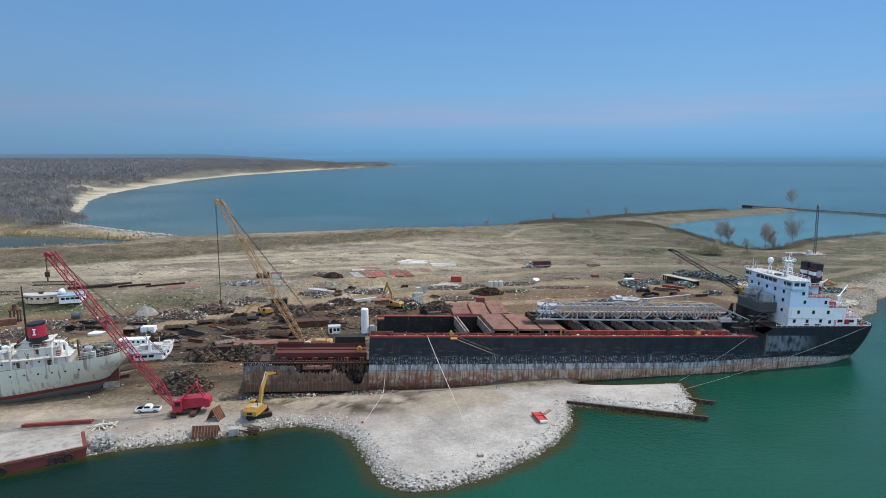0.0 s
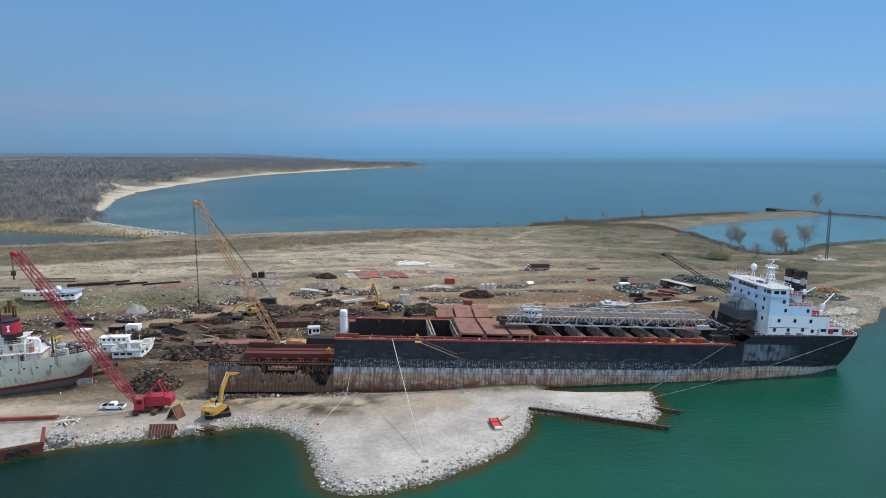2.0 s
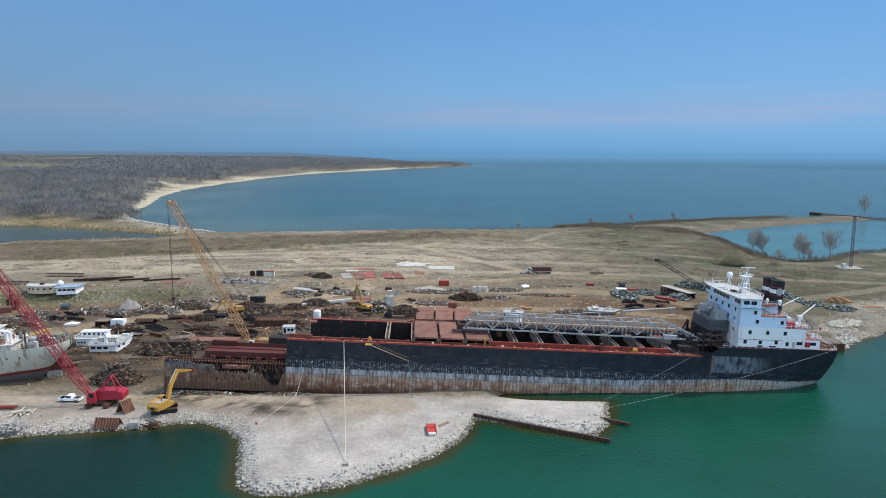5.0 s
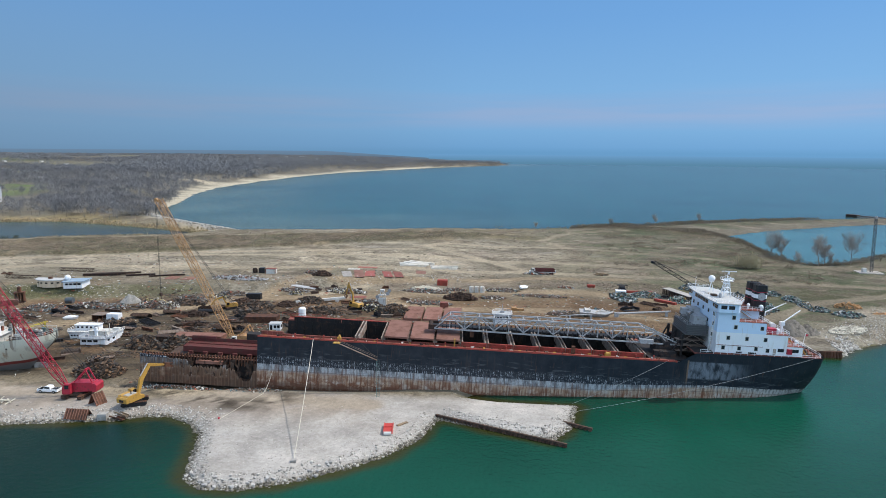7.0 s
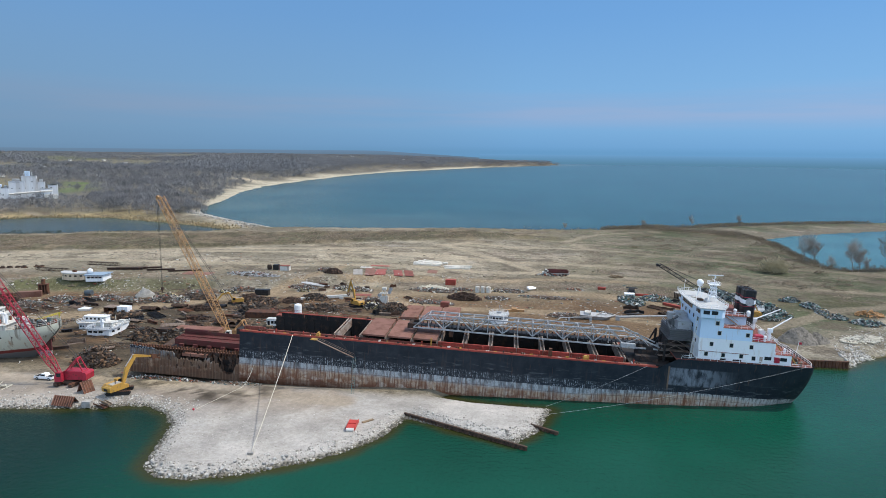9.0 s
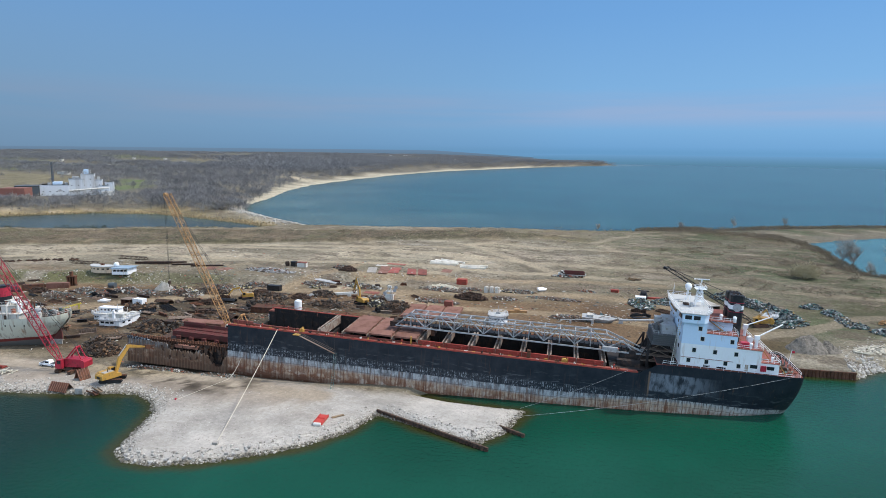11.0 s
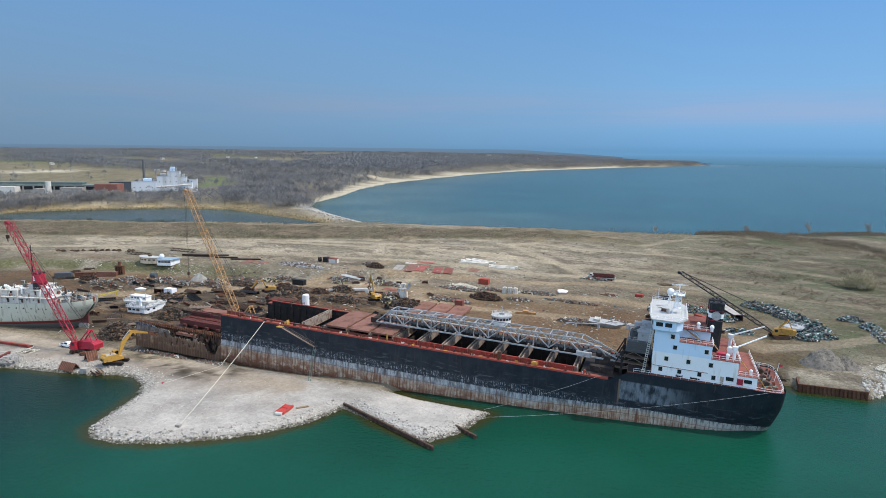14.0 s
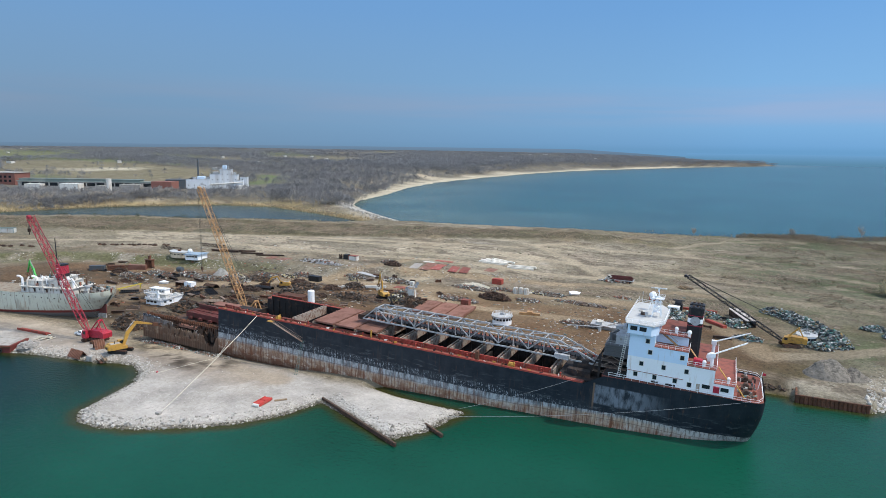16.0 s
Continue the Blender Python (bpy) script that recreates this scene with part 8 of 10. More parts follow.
def flatbed(m):
    """An old flatbed lorry: cab, bed, six wheels."""
    t = thing("flatbed_truck", "old white-cabbed flatbed truck loaded with dark red girders", "truck", m)
    cab = part("cab", Shape().side([(-7.0, 0.9), (-7.1, 1.7), (-6.0, 1.9), (-5.6, 3.0), (-4.2, 3.0), (-4.2, 0.9)], -1.15, 1.15), m_oldwhite, t, "dirty white cab")
    part("windscreen", Shape().box(-5.95, -5.7, -0.95, 0.95, 2.0, 2.75), m_glass, cab)
    for y in (-1.18, 1.14):
        part("side_window", Shape().box(-5.4, -4.6, y, y + 0.04, 2.0, 2.7), m_glass, cab)
    part("chassis", Shape().box(-6.8, 6.4, -0.5, 0.5, 0.75, 1.05), m_black, t)
    part("bed", Shape().box(-4.0, 6.6, -1.25, 1.25, 1.05, 1.3).box(6.4, 6.6, -1.25, 1.25, 1.3, 1.9).box(-4.0, -3.85, -1.25, 1.25, 1.3, 2.4), m_steel, t, "grey steel bed")
    for x in (-5.7, 3.6, 4.9):
        for y in (-1.2, 0.85):
            part("wheel", Shape().tube((x, y, 0.5), (x, y + 0.35, 0.5), 0.52, n=14), m_tyre, t)


flatbed(at(46.9, 344.2, 4))
solid("girder_stack", stack, m_oxide, "dark red girders stacked on an old flatbed truck", "girders", at(47.6, 344.2, 4, 1.3))
heap("mixed_scrap", 44, 342.5, 7, 1.6, 0.8, 70, m_mixed, "low heap of pale and dark scrap by the girders", 4, (0.5, 2.0), core=False)
heap("timber_stack", 77, 347, 3, 1.6, 1.2, 40, m_wood, "weathered timber baulks stacked in the field", 0, (2, 4), core=False, thick=0.3, flat=0.3)
heap("mixed_scrap", 59, 312.5, 4, 1.6, 0.7, 60, m_mixed, "small scatter of black and white scrap by the track", 0, (0.3, 1.2), core=False)
for k, (px, py, pl, ph) in enumerate(((-158, 274.5, 17, 1.1), (-156, 277.0, 15, 1.0), (-141, 279.5, 13, 0.6), (-128, 281.0, 16, 0.5), (-150, 282, 12, 0.6))):
    solid("steel_girder", Shape().box(-pl / 2, pl / 2, -0.5, 0.5, 0, 0.2).box(-pl / 2, pl / 2, -0.12, 0.12, 0.2, ph).box(-pl / 2, pl / 2, -0.5, 0.5, ph, ph + 0.2), m_darkrust, "long dark steel girder lying on the plateau", "girder", at(px, py, 20 + 3 * k), "dark girders")
for k in range(16):
    heap("dark_mound", -238 + 2.2 * k + random.uniform(-1, 1), 246 + 1.4 * k + random.uniform(-3, 3), 1.6, 1.2, 0.8, 14, m_darkrust, "small dark scrap mound on the plateau", 0, (0.4, 1.0))


for k in range(7):
    heap("dark_mound", -284 + 4.0 * k + random.uniform(-1, 1), 207 + 2.2 * k + random.uniform(-2, 2), 1.8, 1.3, 0.9, 14, m_darkrust, "small dark scrap mound on the plateau", 0, (0.4, 1.0))
crate_house(-338.0, 238.0, 32, 11, 3.0, 3.0, m_oldwhite, "pale site trailer parked on the plateau", "site_trailer", "trailer", m_teal)


def cut_piece(kind, x, y, turn, L, mat, label, rs):
    """One large piece cut from a ship: a ribbed plate, a girder, a box of frames, or a bent shell."""
    t = thing("cut_steel_piece", label, "scrap", lie(x, y, turn, -0.05, 2.0) @ pose(0, 0, 0, rs.uniform(-5, 5), rs.uniform(-3, 3), 0), "cut steel pieces")
    w = L * rs.uniform(0.25, 0.5)
    ribs = []
    if kind == 0:
        part("plate", Shape().box(-L / 2, L / 2, -w / 2, w / 2, 0.25, 0.4).box(-L / 2, L / 2, w / 2 - 0.12, w / 2, -0.1, 1.0), mat, t)
        rib, ribs = Shape().box(0, 0.12, -w / 2, w / 2 - 0.12, 0.4, 0.8), np.arange(-L / 2 + 0.3, L / 2 - 0.2, 0.9)
    elif kind == 1:
        part("girder", Shape().box(-L / 2, L / 2, -0.4, 0.4, 0, 0.14).box(-L / 2, L / 2, -0.08, 0.08, 0.14, 1.0).box(-L / 2, L / 2, -0.4, 0.4, 1.0, 1.14), mat, t)
        rib, ribs = Shape().box(0, 0.1, -0.38, 0.38, 0.14, 1.0), np.arange(-L / 2 + 1, L / 2, 1.7)
    elif kind == 2:
        h = rs.uniform(1.0, 1.9)
        part("floor_plate", Shape().box(-L / 2, L / 2, -w / 2, w / 2, -0.1, 0.12), mat, t)
        part("side_plate", Shape().add([(-L / 2, w / 2, 0), (L / 2, w / 2, 0), (L / 2, w / 2, h), (L * 0.2, w / 2, h * 0.7), (-L * 0.1, w / 2, h * 1.1), (-L / 2, w / 2, h * 0.6)] + [(-L / 2, w / 2 - 0.1, 0), (L / 2, w / 2 - 0.1, 0), (L / 2, w / 2 - 0.1, h), (L * 0.2, w / 2 - 0.1, h * 0.7), (-L * 0.1, w / 2 - 0.1, h * 1.1), (-L / 2, w / 2 - 0.1, h * 0.6)],
                                       [(5, 4, 3, 2, 1, 0), (6, 7, 8, 9, 10, 11)] + [(i, (i + 1) % 6, 6 + (i + 1) % 6, 6 + i) for i in range(6)]), mat, t)
        part("end_plate", Shape().box(L / 2 - 0.1, L / 2, -w / 2, w / 2 - 0.1, 0.12, h * 0.8), mat, t)
        rib, ribs = Shape().box(0, 0.12, w / 2 - 0.5, w / 2 - 0.1, 0.12, h * 0.6), np.arange(-L / 2 + 0.6, L / 2 - 0.4, 0.8)
    else:
        n, r = 7, w * 0.6
        arc = [(math.cos(math.pi * 0.8 * i / n), math.sin(math.pi * 0.8 * i / n)) for i in range(n + 1)]
        v = [(e, q * c, q * z) for e in (-L / 2, L / 2) for q in (r, r - 0.1) for c, z in arc]
        m = n + 1
        f = [(i, i + 1, 2 * m + i + 1, 2 * m + i) for i in range(n)] + [(3 * m + i, 3 * m + i + 1, m + i + 1, m + i) for i in range(n)]
        f += [(m + i, m + i + 1, i + 1, i) for i in range(n)] + [(2 * m + i, 2 * m + i + 1, 3 * m + i + 1, 3 * m + i) for i in range(n)] + [(0, 2 * m, 3 * m, m), (2 * m - 1, 4 * m - 1, 3 * m - 1, m - 1)]
        part("shell_plate", Shape().add(v, f), mat, t)
        rib = Shape()
        for (c0, z0), (c1, z1) in zip(arc, arc[1:]):
            rib.beam((0.06, (r + 0.1) * c0, (r + 0.1) * z0), (0.06, (r + 0.1) * c1, (r + 0.1) * z1), 0.12, 0.25)
        ribs = np.arange(-L / 2 + 0.4, L / 2 - 0.2, 1.3)
    me = rib.mesh("rib", mat)
    for q in ribs:
        part("rib", me, mat, t).matrix_basis = pose(float(q), 0, 0)
    return t


rc = random.Random(404)
KINDS = ("rusty ribbed deck plate lying in the yard", "dark steel girder lying on worked dirt", "rusty open frame box cut from a hull", "curved rusty shell plate lying on dirt")
placed = [(-91, 190, 9), (-107, 214, 9), (-64, 204, 10), (-78, 193, 7), (-66, 195, 7), (-75, 168, 9), (-43, 220, 5), (-52, 226, 8), (-31, 216, 5), (-24, 251, 7), (-73, 240, 7), (-50, 200, 11), (-14, 259, 6)]
for zone, count, big in (((-108, -42, 196, 243), 40, 1.0), ((-40, 8, 222, 262), 16, 0.8), ((-190, -112, 196, 232), 20, 1.0), ((-112, -78, 176, 200), 6, 0.7), ((-66, -8, 268, 292), 10, 0.7), ((70, 118, 270, 312), 8, 0.9)):
    tries = 0
    while count and tries < 900:
        tries += 1
        x, y = rc.uniform(zone[0], zone[1]), rc.uniform(zone[2], zone[3])
        if ship_v(x, y) < 26 and x > -62 or any(math.hypot(x - a, y - b) < c for a, b, c in placed) or min(float(line_dist(np.array([x]), np.array([y]), TRACKS[q])[0]) for q in (6, 7, 10)) < 6.5:
            continue
        L, kind = rc.uniform(3.2, 8.5) * big, rc.choice((0, 0, 1, 2, 3))
        cut_piece(kind, x, y, rc.uniform(-35, 45), L, rc.choice((m_darkrust, m_rust, m_darkrust, m_darkrust, m_beam, m_black)), KINDS[kind], rc)
        placed.append((x, y, L * 0.6))
        count -= 1


def mound(x, y, rx, ry, h, mat, label, turn=0):
    nx = 48
    sh = Shape()
    V = []
    for j in range(nx + 1):
        for i in range(nx + 1):
            u, v = 2 * i / nx - 1, 2 * j / nx - 1
            r = math.hypot(u, v)
            z = h * max(0, 1 - r ** 1.25) * (1 + 0.35 * (noise.noise((u * 2.2 + x, v * 2.2, 0.3)))) + (0.32 * noise.noise((u * 8 + x, v * 8, 1.0)) + 0.3 * noise.noise((u * 19 + x, v * 19, 4.0))) * min(1, 2.2 * max(0, 1 - r)) - 0.9 * max(0, r - 0.92) / 0.3
            V.append((u * rx, v * ry, z))
    sh.add(V, [(j * (nx + 1) + i, j * (nx + 1) + i + 1, (j + 1) * (nx + 1) + i + 1, (j + 1) * (nx + 1) + i) for j in range(nx) for i in range(nx)])
    return solid("gravel_mound", sh, mat, label, "gravel heap", at(x, y, turn))


mound(139.5, 255.0, 7.0, 5.2, 4.5, m_heapgravel, "tall grey gravel heap on the quay", 12)
mound(145, 257, 5, 4.5, 2.6, m_heapgravel, "lower shoulder of the grey gravel heap", 0)
mound(-118.8, 242, 4.6, 3.8, 3.4, m_gravel, "grey gravel heap at the foot of the bank")


def grey_boat():
    b = thing("work_boat", "bare grey aluminium work boat on dirt", "boat", at(70.5, 262.0, 8) @ pose(0, 0, 0.2, 9, 5, 0))
    part("hull", Shape().add([(-6, -2, 1.6), (4, -2.1, 1.8), (7, 0, 2.2), (4, 2.1, 1.8), (-6, 2, 1.6), (-5.6, -1.4, 0), (3, -1.4, 0), (5, 0, 0.1), (3, 1.4, 0), (-5.6, 1.4, 0)],
                             [(5, 6, 1, 0), (6, 7, 2, 1), (7, 8, 3, 2), (8, 9, 4, 3), (9, 5, 0, 4), (0, 1, 2, 3, 4), (9, 8, 7, 6, 5)]), m_steel, b)
    part("cabin", Shape().box(-4.2, -2.2, -1.2, 1.2, 1.7, 2.5).box(-2.25, -2.0, -1.3, 1.3, 1.7, 2.8), m_oldwhite, b)
    part("spar", Shape().beam((0, -1, 1.8), (3, 1, 2.9), 0.3), m_oldwhite, b)
    part("spar", Shape().beam((1, 1.2, 1.8), (4.5, -0.8, 2.4), 0.25), m_oldwhite, b)
    solid("steel_mast", Shape().tube((-8, -1, 1.2), (14, 3, 2.0), 0.45, 0.3, n=10).box(-8, -6.5, -1.6, -0.4, -0.2, 1.6).box(12, 13, 2.4, 3.4, -0.2, 1.8), m_steel, "long grey tubular mast resting on blocks", "mast", at(86, 264, 4))
    solid("steel_pole", Shape().tube((-6.5, -1.2, 1.0), (6, 1.0, 1.7), 0.16, 0.22, n=8).box(4.6, 5.4, 0.4, 1.4, -0.2, 1.5).box(-3.2, -2.6, -1.0, -0.2, -0.2, 1.1), m_steel, "thin grey pole resting on blocks on dirt", "pole", at(64.0, 257.0, 0))


grey_boat()
solid("yellow_beam", Shape().box(-4, 4, -0.6, 0.6, 0, 0.9).box(-1, 1, -0.9, 0.9, 0.9, 1.5), m_lattice, "dull yellow steel beam on dirt beside the round wheelhouse", "beam", at(38.8, 263.4, 18))
solid("orange_skip", Shape().prism([(-1.6, -0.9), (1.6, -0.9), (1.9, 0.9), (-1.9, 0.9)], 0, 1.2), m_edgered, "small orange-red skip on a dirt track", "skip", at(70.8, 317.5))
BOAT = ([(-2.6, -1.0, 0.8), (1.6, -1.1, 0.9), (3.2, 0, 1.2), (1.6, 1.1, 0.9), (-2.6, 1.0, 0.8), (-2.4, -0.7, 0), (1.3, -0.7, 0), (2.3, 0, 0.1), (1.3, 0.7, 0), (-2.4, 0.7, 0), (-0.5, -0.5, 1.5), (0.6, -0.5, 1.4), (0.6, 0.5, 1.4), (-0.5, 0.5, 1.5)],
        [(5, 6, 1, 0), (6, 7, 2, 1), (7, 8, 3, 2), (8, 9, 4, 3), (9, 5, 0, 4), (9, 8, 7, 6, 5), (0, 1, 11, 10), (1, 2, 11), (2, 3, 12), (2, 12, 11), (3, 4, 13, 12), (4, 0, 10, 13), (10, 11, 12, 13)])
solid("white_boat_hull", Shape().add(*BOAT), m_white, "small white boat lying askew on rubble", "boat", at(39.5, 305.6, 60) @ pose(0, 0, 0.3, 25, 8, 0))
solid("white_boat_hull", Shape().add(*BOAT), m_white, "small white boat hull lying on dirt", "boat", at(-123, 213.5, 12))
sl = thing("long_shelter", "long low shelter with a pale ribbed roof and dark slatted sides", "shelter", at(108.2, 303.0, -62))
part("roof", Shape().side([(-9.5, 2.5), (9.5, 2.5), (9.5, 2.7), (-9.5, 2.7)], -2.0, 2.0), m_conc, sl, "pale ribbed roof")
for q_ in range(16):
    part("slat", Shape().box(-9.3 + 1.2 * q_, -8.6 + 1.2 * q_, -1.85, -1.7, 0, 2.5), m_darkrust, sl)
part("back_wall", Shape().box(-9.3, 9.3, 1.6, 1.8, 0, 2.5), m_darkrust, sl)
solid("red_beam", Shape().box(-7, 7, -0.6, 0.6, 0, 0.9), m_edgered, "long red steel beam among machinery", "beam", at(91, 309.5, 4))
solid("red_beam", Shape().box(-5, 5, -0.8, 0.8, 0, 1.0), m_edgered, "long red steel beam among machinery", "beam", at(101, 292, -40))
solid("small_white_hut", Shape().box(-2, 2, -1.5, 1.5, 0, 2.2).box(-2.2, 2.2, -1.7, 1.7, 2.2, 2.4), m_white, "small white hut beside a dark winch", "hut", at(83.2, 302.0, 6))
solid("dark_winch", Shape().box(-1.6, 1.6, -1.4, 1.4, 0, 2.6).tube((-1.2, 0, 3.0), (1.2, 0, 3.0), 1.2, n=14).box(-2.4, 2.4, -0.3, 0.3, 3.9, 4.3), m_black, "tall black winch standing on dirt", "winch", at(84.0, 306.0, 6))
solid("long_girder", Shape().beam((-10, -1.0, 0.6), (10, 3.4, 1.4), 1.4, 0.9).box(-8, -6.5, -1.2, 0, -0.3, 0.8).box(6, 7.5, 1.6, 3.0, -0.3, 1.2), m_oldwhite, "long pale girder lying across scrap", "girder", at(-41.5, 258, 14))
lad = Shape()
for y in (-0.8, 0.8):
    lad.beam((-6, y, 0.8), (6, y, 2.8), 0.25)
for k in range(14):
    lad.beam((-6 + k * 0.92, -0.8, 0.8 + k * 0.154), (-6 + k * 0.92, 0.8, 0.8 + k * 0.154), 0.14)
lad.beam((-5, 0, -0.2), (-5, 0, 1.0), 0.6), lad.beam((5, 0, -0.2), (5, 0, 2.6), 0.6)
solid("yellow_ladder", lad, material("stair_yellow", (0.55, 0.44, 0.06), 0.6, spots=(0.35, 0.25, 0.08), amount=0.3), "yellow steel stair lying behind the old ship", "stair", at(-126.5, 199, 62) @ Matrix.Scale(0.85, 4))


def wood_deck(x, y):
    t = thing("lattice_scrap", "dark lattice boom sections lying on the plateau", "scrap", at(x, y, 6))
    part("section", Shape().lattice((-9, 0, 0.8), (9, 0, 0.8), 1.4, 1.4, 12, 0.16, 0.1), m_darkrust, t)


wood_deck(-190, 262), wood_deck(-178, 282)

heap("pale_rubble", -4, 293.6, 8, 2.6, 1.8, 280, m_rope, "beige rubble and broken timber heap beside the track", 4, (0.3, 1.0))
heap("pale_rubble", 9, 295, 6, 2.0, 1.0, 140, m_mixed, "beige and white rubble heap beside the track", 4, (0.3, 0.9))
solid("cable_spool", Shape().tube((-0.6, 0, 1.3), (-0.4, 0, 1.3), 1.3, n=18).tube((0.4, 0, 1.3), (0.6, 0, 1.3), 1.3, n=18).tube((-0.4, 0, 1.3), (0.4, 0, 1.3), 0.7, n=14), m_darkrust, "dark empty cable drum standing on the plateau", "cable drum", at(-91.0, 297.5, 60))
solid("puddle_patch", Shape().prism([(3.4 * math.cos(k * 0.524), 1.6 * math.sin(k * 0.524) * (1 + 0.2 * math.sin(k * 2))) for k in range(12)], 0.0, 0.06), m_wood, "tan sand patch on the dirt track", "sand", at(97.0, 263.5, 0, 0.05))
solid("rust_boiler", Shape().tube((-1.5, 0, 1.2), (1.5, 0, 1.2), 1.2, n=16).box(-1.2, 1.2, -0.9, 0.9, -0.3, 0.4), m_slate, "round grey-green boiler lying in scrap", "boiler", at(-141.5, 234.5, 10))
solid("rust_winch_frame", Shape().box(-2, 2, -1.2, 1.2, 0, 0.5).box(-1.8, -1.3, -1.2, 1.2, 0.5, 4.2).box(-0.6, -0.2, -1.2, 1.2, 0.5, 4.2).box(0.5, 0.9, -1.2, 1.2, 0.5, 4.2).box(1.4, 1.8, -1.2, 1.2, 0.5, 4.2).box(-2, 2, -1.3, 1.3, 4.2, 4.6).tube((0, 0, 4.6), (0, 0, 6.6), 0.8, n=10), m_rust, "rusty upright machine frame with a white drum", "machine", at(-162.0, 231.0, 30))

# ---- scattered growth, stones and woods, each kind one mesh ----
def rng_of(seed):
    return np.random.default_rng(seed)


def spread(name, templates, pos, size, mat, label, category, seed, squash=None, thing_kind="stuff"):
    """Many turned and scaled copies of small templates, joined into one mesh. size: (n,) or (n, 3)."""
    r = rng_of(seed)
    size = np.asarray(size, float)
    size = np.stack([size] * 3, -1) if size.ndim == 1 else size
    pick = r.integers(0, len(templates), len(pos))
    V, F, base = [], [], 0
    for k, (tv, tf) in enumerate(templates):
        sel = pick == k
        n = int(sel.sum())
        if not n:
            continue
        a = r.uniform(0, 2 * np.pi, n)
        c, s = np.cos(a)[:, None], np.sin(a)[:, None]
        L = tv[None] * size[sel][:, None, :]
        P = np.stack([L[..., 0] * c - L[..., 1] * s, L[..., 0] * s + L[..., 1] * c, L[..., 2]], -1) + pos[sel][:, None, :]
        V.append(P.reshape(-1, 3))
        F.append((tf[None] + (np.arange(n) * len(tv))[:, None, None]).reshape(-1, 3) + base)
        base += n * len(tv)
    V, F = np.concatenate(V), np.concatenate(F)
    me = bpy.data.meshes.new(name)
    me.vertices.add(len(V))
    me.vertices.foreach_set("co", V.astype(np.float32).ravel())
    me.loops.add(F.size)
    me.loops.foreach_set("vertex_index", F.astype(np.int32).ravel())
    me.polygons.add(len(F))
    me.polygons.foreach_set("loop_start", np.arange(0, F.size, 3, dtype=np.int32))
    me.update(calc_edges=True)
    me.materials.append(mat)
    return tagged(new(name, me), label, category, kind=thing_kind)


def twig_template(seed, blades, wide, low=0.2):
    """A bare crown: a trunk and many thin blades, one unit high."""
    r = rng_of(seed)
    V, F = [], []
    def tri(p, q, w):
        p, q = np.array(p), np.array(q)
        d = q - p
        side = np.cross(d, r.normal(size=3))
        side = side / (np.linalg.norm(side) + 1e-9) * w / 2
        k = len(V)
        V.extend([p - side, p + side, q])
        F.append((k, k + 1, k + 2))
    tri((0, 0, -0.05), (r.normal(0, 0.05), r.normal(0, 0.05), 0.8), 0.03)
    for _ in range(blades):
        d = r.normal(size=3)
        d[2] = abs(d[2]) if r.random() < 0.75 else d[2]
        d = d / np.linalg.norm(d) * np.array([0.44, 0.44, (1 - low) / 2]) * r.uniform(0.6, 1.0) ** 0.5
        c = np.array([0, 0, (1 + low) / 2])
        tri(c + d * r.uniform(0.35, 0.65) + r.normal(0, 0.05, 3), c + d + r.normal(0, 0.03, 3), wide * r.uniform(0.6, 1.4))
    return np.array(V), np.array(F)


def stone_template(seed):
    r = rng_of(seed)
    c = np.array([(x, y, z) for z in (-1, 1) for y in (-1, 1) for x in (-1, 1)], float) * 0.5
    c = c * r.uniform(0.6, 1.1, (8, 3)) + r.normal(0, 0.05, (8, 3))
    mid = np.array([(0, 0, -0.6), (0, 0, 0.62), (0, -0.62, 0), (0, 0.6, 0), (-0.62, 0, 0), (0.62, 0, 0)]) * r.uniform(0.75, 1.1, (6, 1)) + r.normal(0, 0.06, (6, 3))
    q = [(0, 2, 3, 1), (4, 5, 7, 6), (0, 1, 5, 4), (2, 6, 7, 3), (0, 4, 6, 2), (1, 3, 7, 5)]
    return np.concatenate([c, mid]), np.array([(f[k], f[(k + 1) % 4], 8 + j) for j, f in enumerate(q) for k in range(4)])


def tuft_template(seed, blades=4):
    r = rng_of(seed)
    V, F = [], []
    for _ in range(blades):
        a, lean = r.uniform(0, 6.283), r.uniform(0.1, 0.6)
        d = np.array([np.cos(a), np.sin(a), 0])
        s = np.array([-d[1], d[0], 0]) * r.uniform(0.12, 0.3)
        k = len(V)
        V.extend([d * 0.1 - s, d * 0.1 + s, d * lean + np.array([0, 0, r.uniform(0.5, 1.0)])])
        F.append((k, k + 1, k + 2))
    return np.array(V), np.array(F)


STONES = [stone_template(k) for k in range(8)]
TUFTS = [tuft_template(50 + k) for k in range(6)]
CROWNS = [twig_template(100 + k, 58, 0.032, 0.02) for k in range(6)]
BRUSH = [twig_template(400 + k, 13, 0.13, 0.0) for k in range(6)]
FARCROWNS = [twig_template(200 + k, 34, 0.034, 0.05) for k in range(6)]
SHRUBS = [twig_template(300 + k, 40, 0.045, 0.0) for k in range(6)]


def on_land(x, y, sink=0.0):
    z, sd = land_height(x, y)
    return np.stack([x, y, z - sink], -1), sd


def along(pts, n, spread_m, seed, bias=0.0):
    """n random places about a line."""
    r = rng_of(seed)
    p = np.array(pts, float)
    seg = np.hypot(*(p[1:] - p[:-1]).T)
    k = r.choice(len(seg), n, p=seg / seg.sum())
    t = r.random(n)[:, None]
    q = p[k] * (1 - t) + p[k + 1] * t
    d = (p[k + 1] - p[k]) / seg[k][:, None]
    off = r.normal(bias, spread_m, n)
    return q[:, 0] - d[:, 1] * off, q[:, 1] + d[:, 0] * off


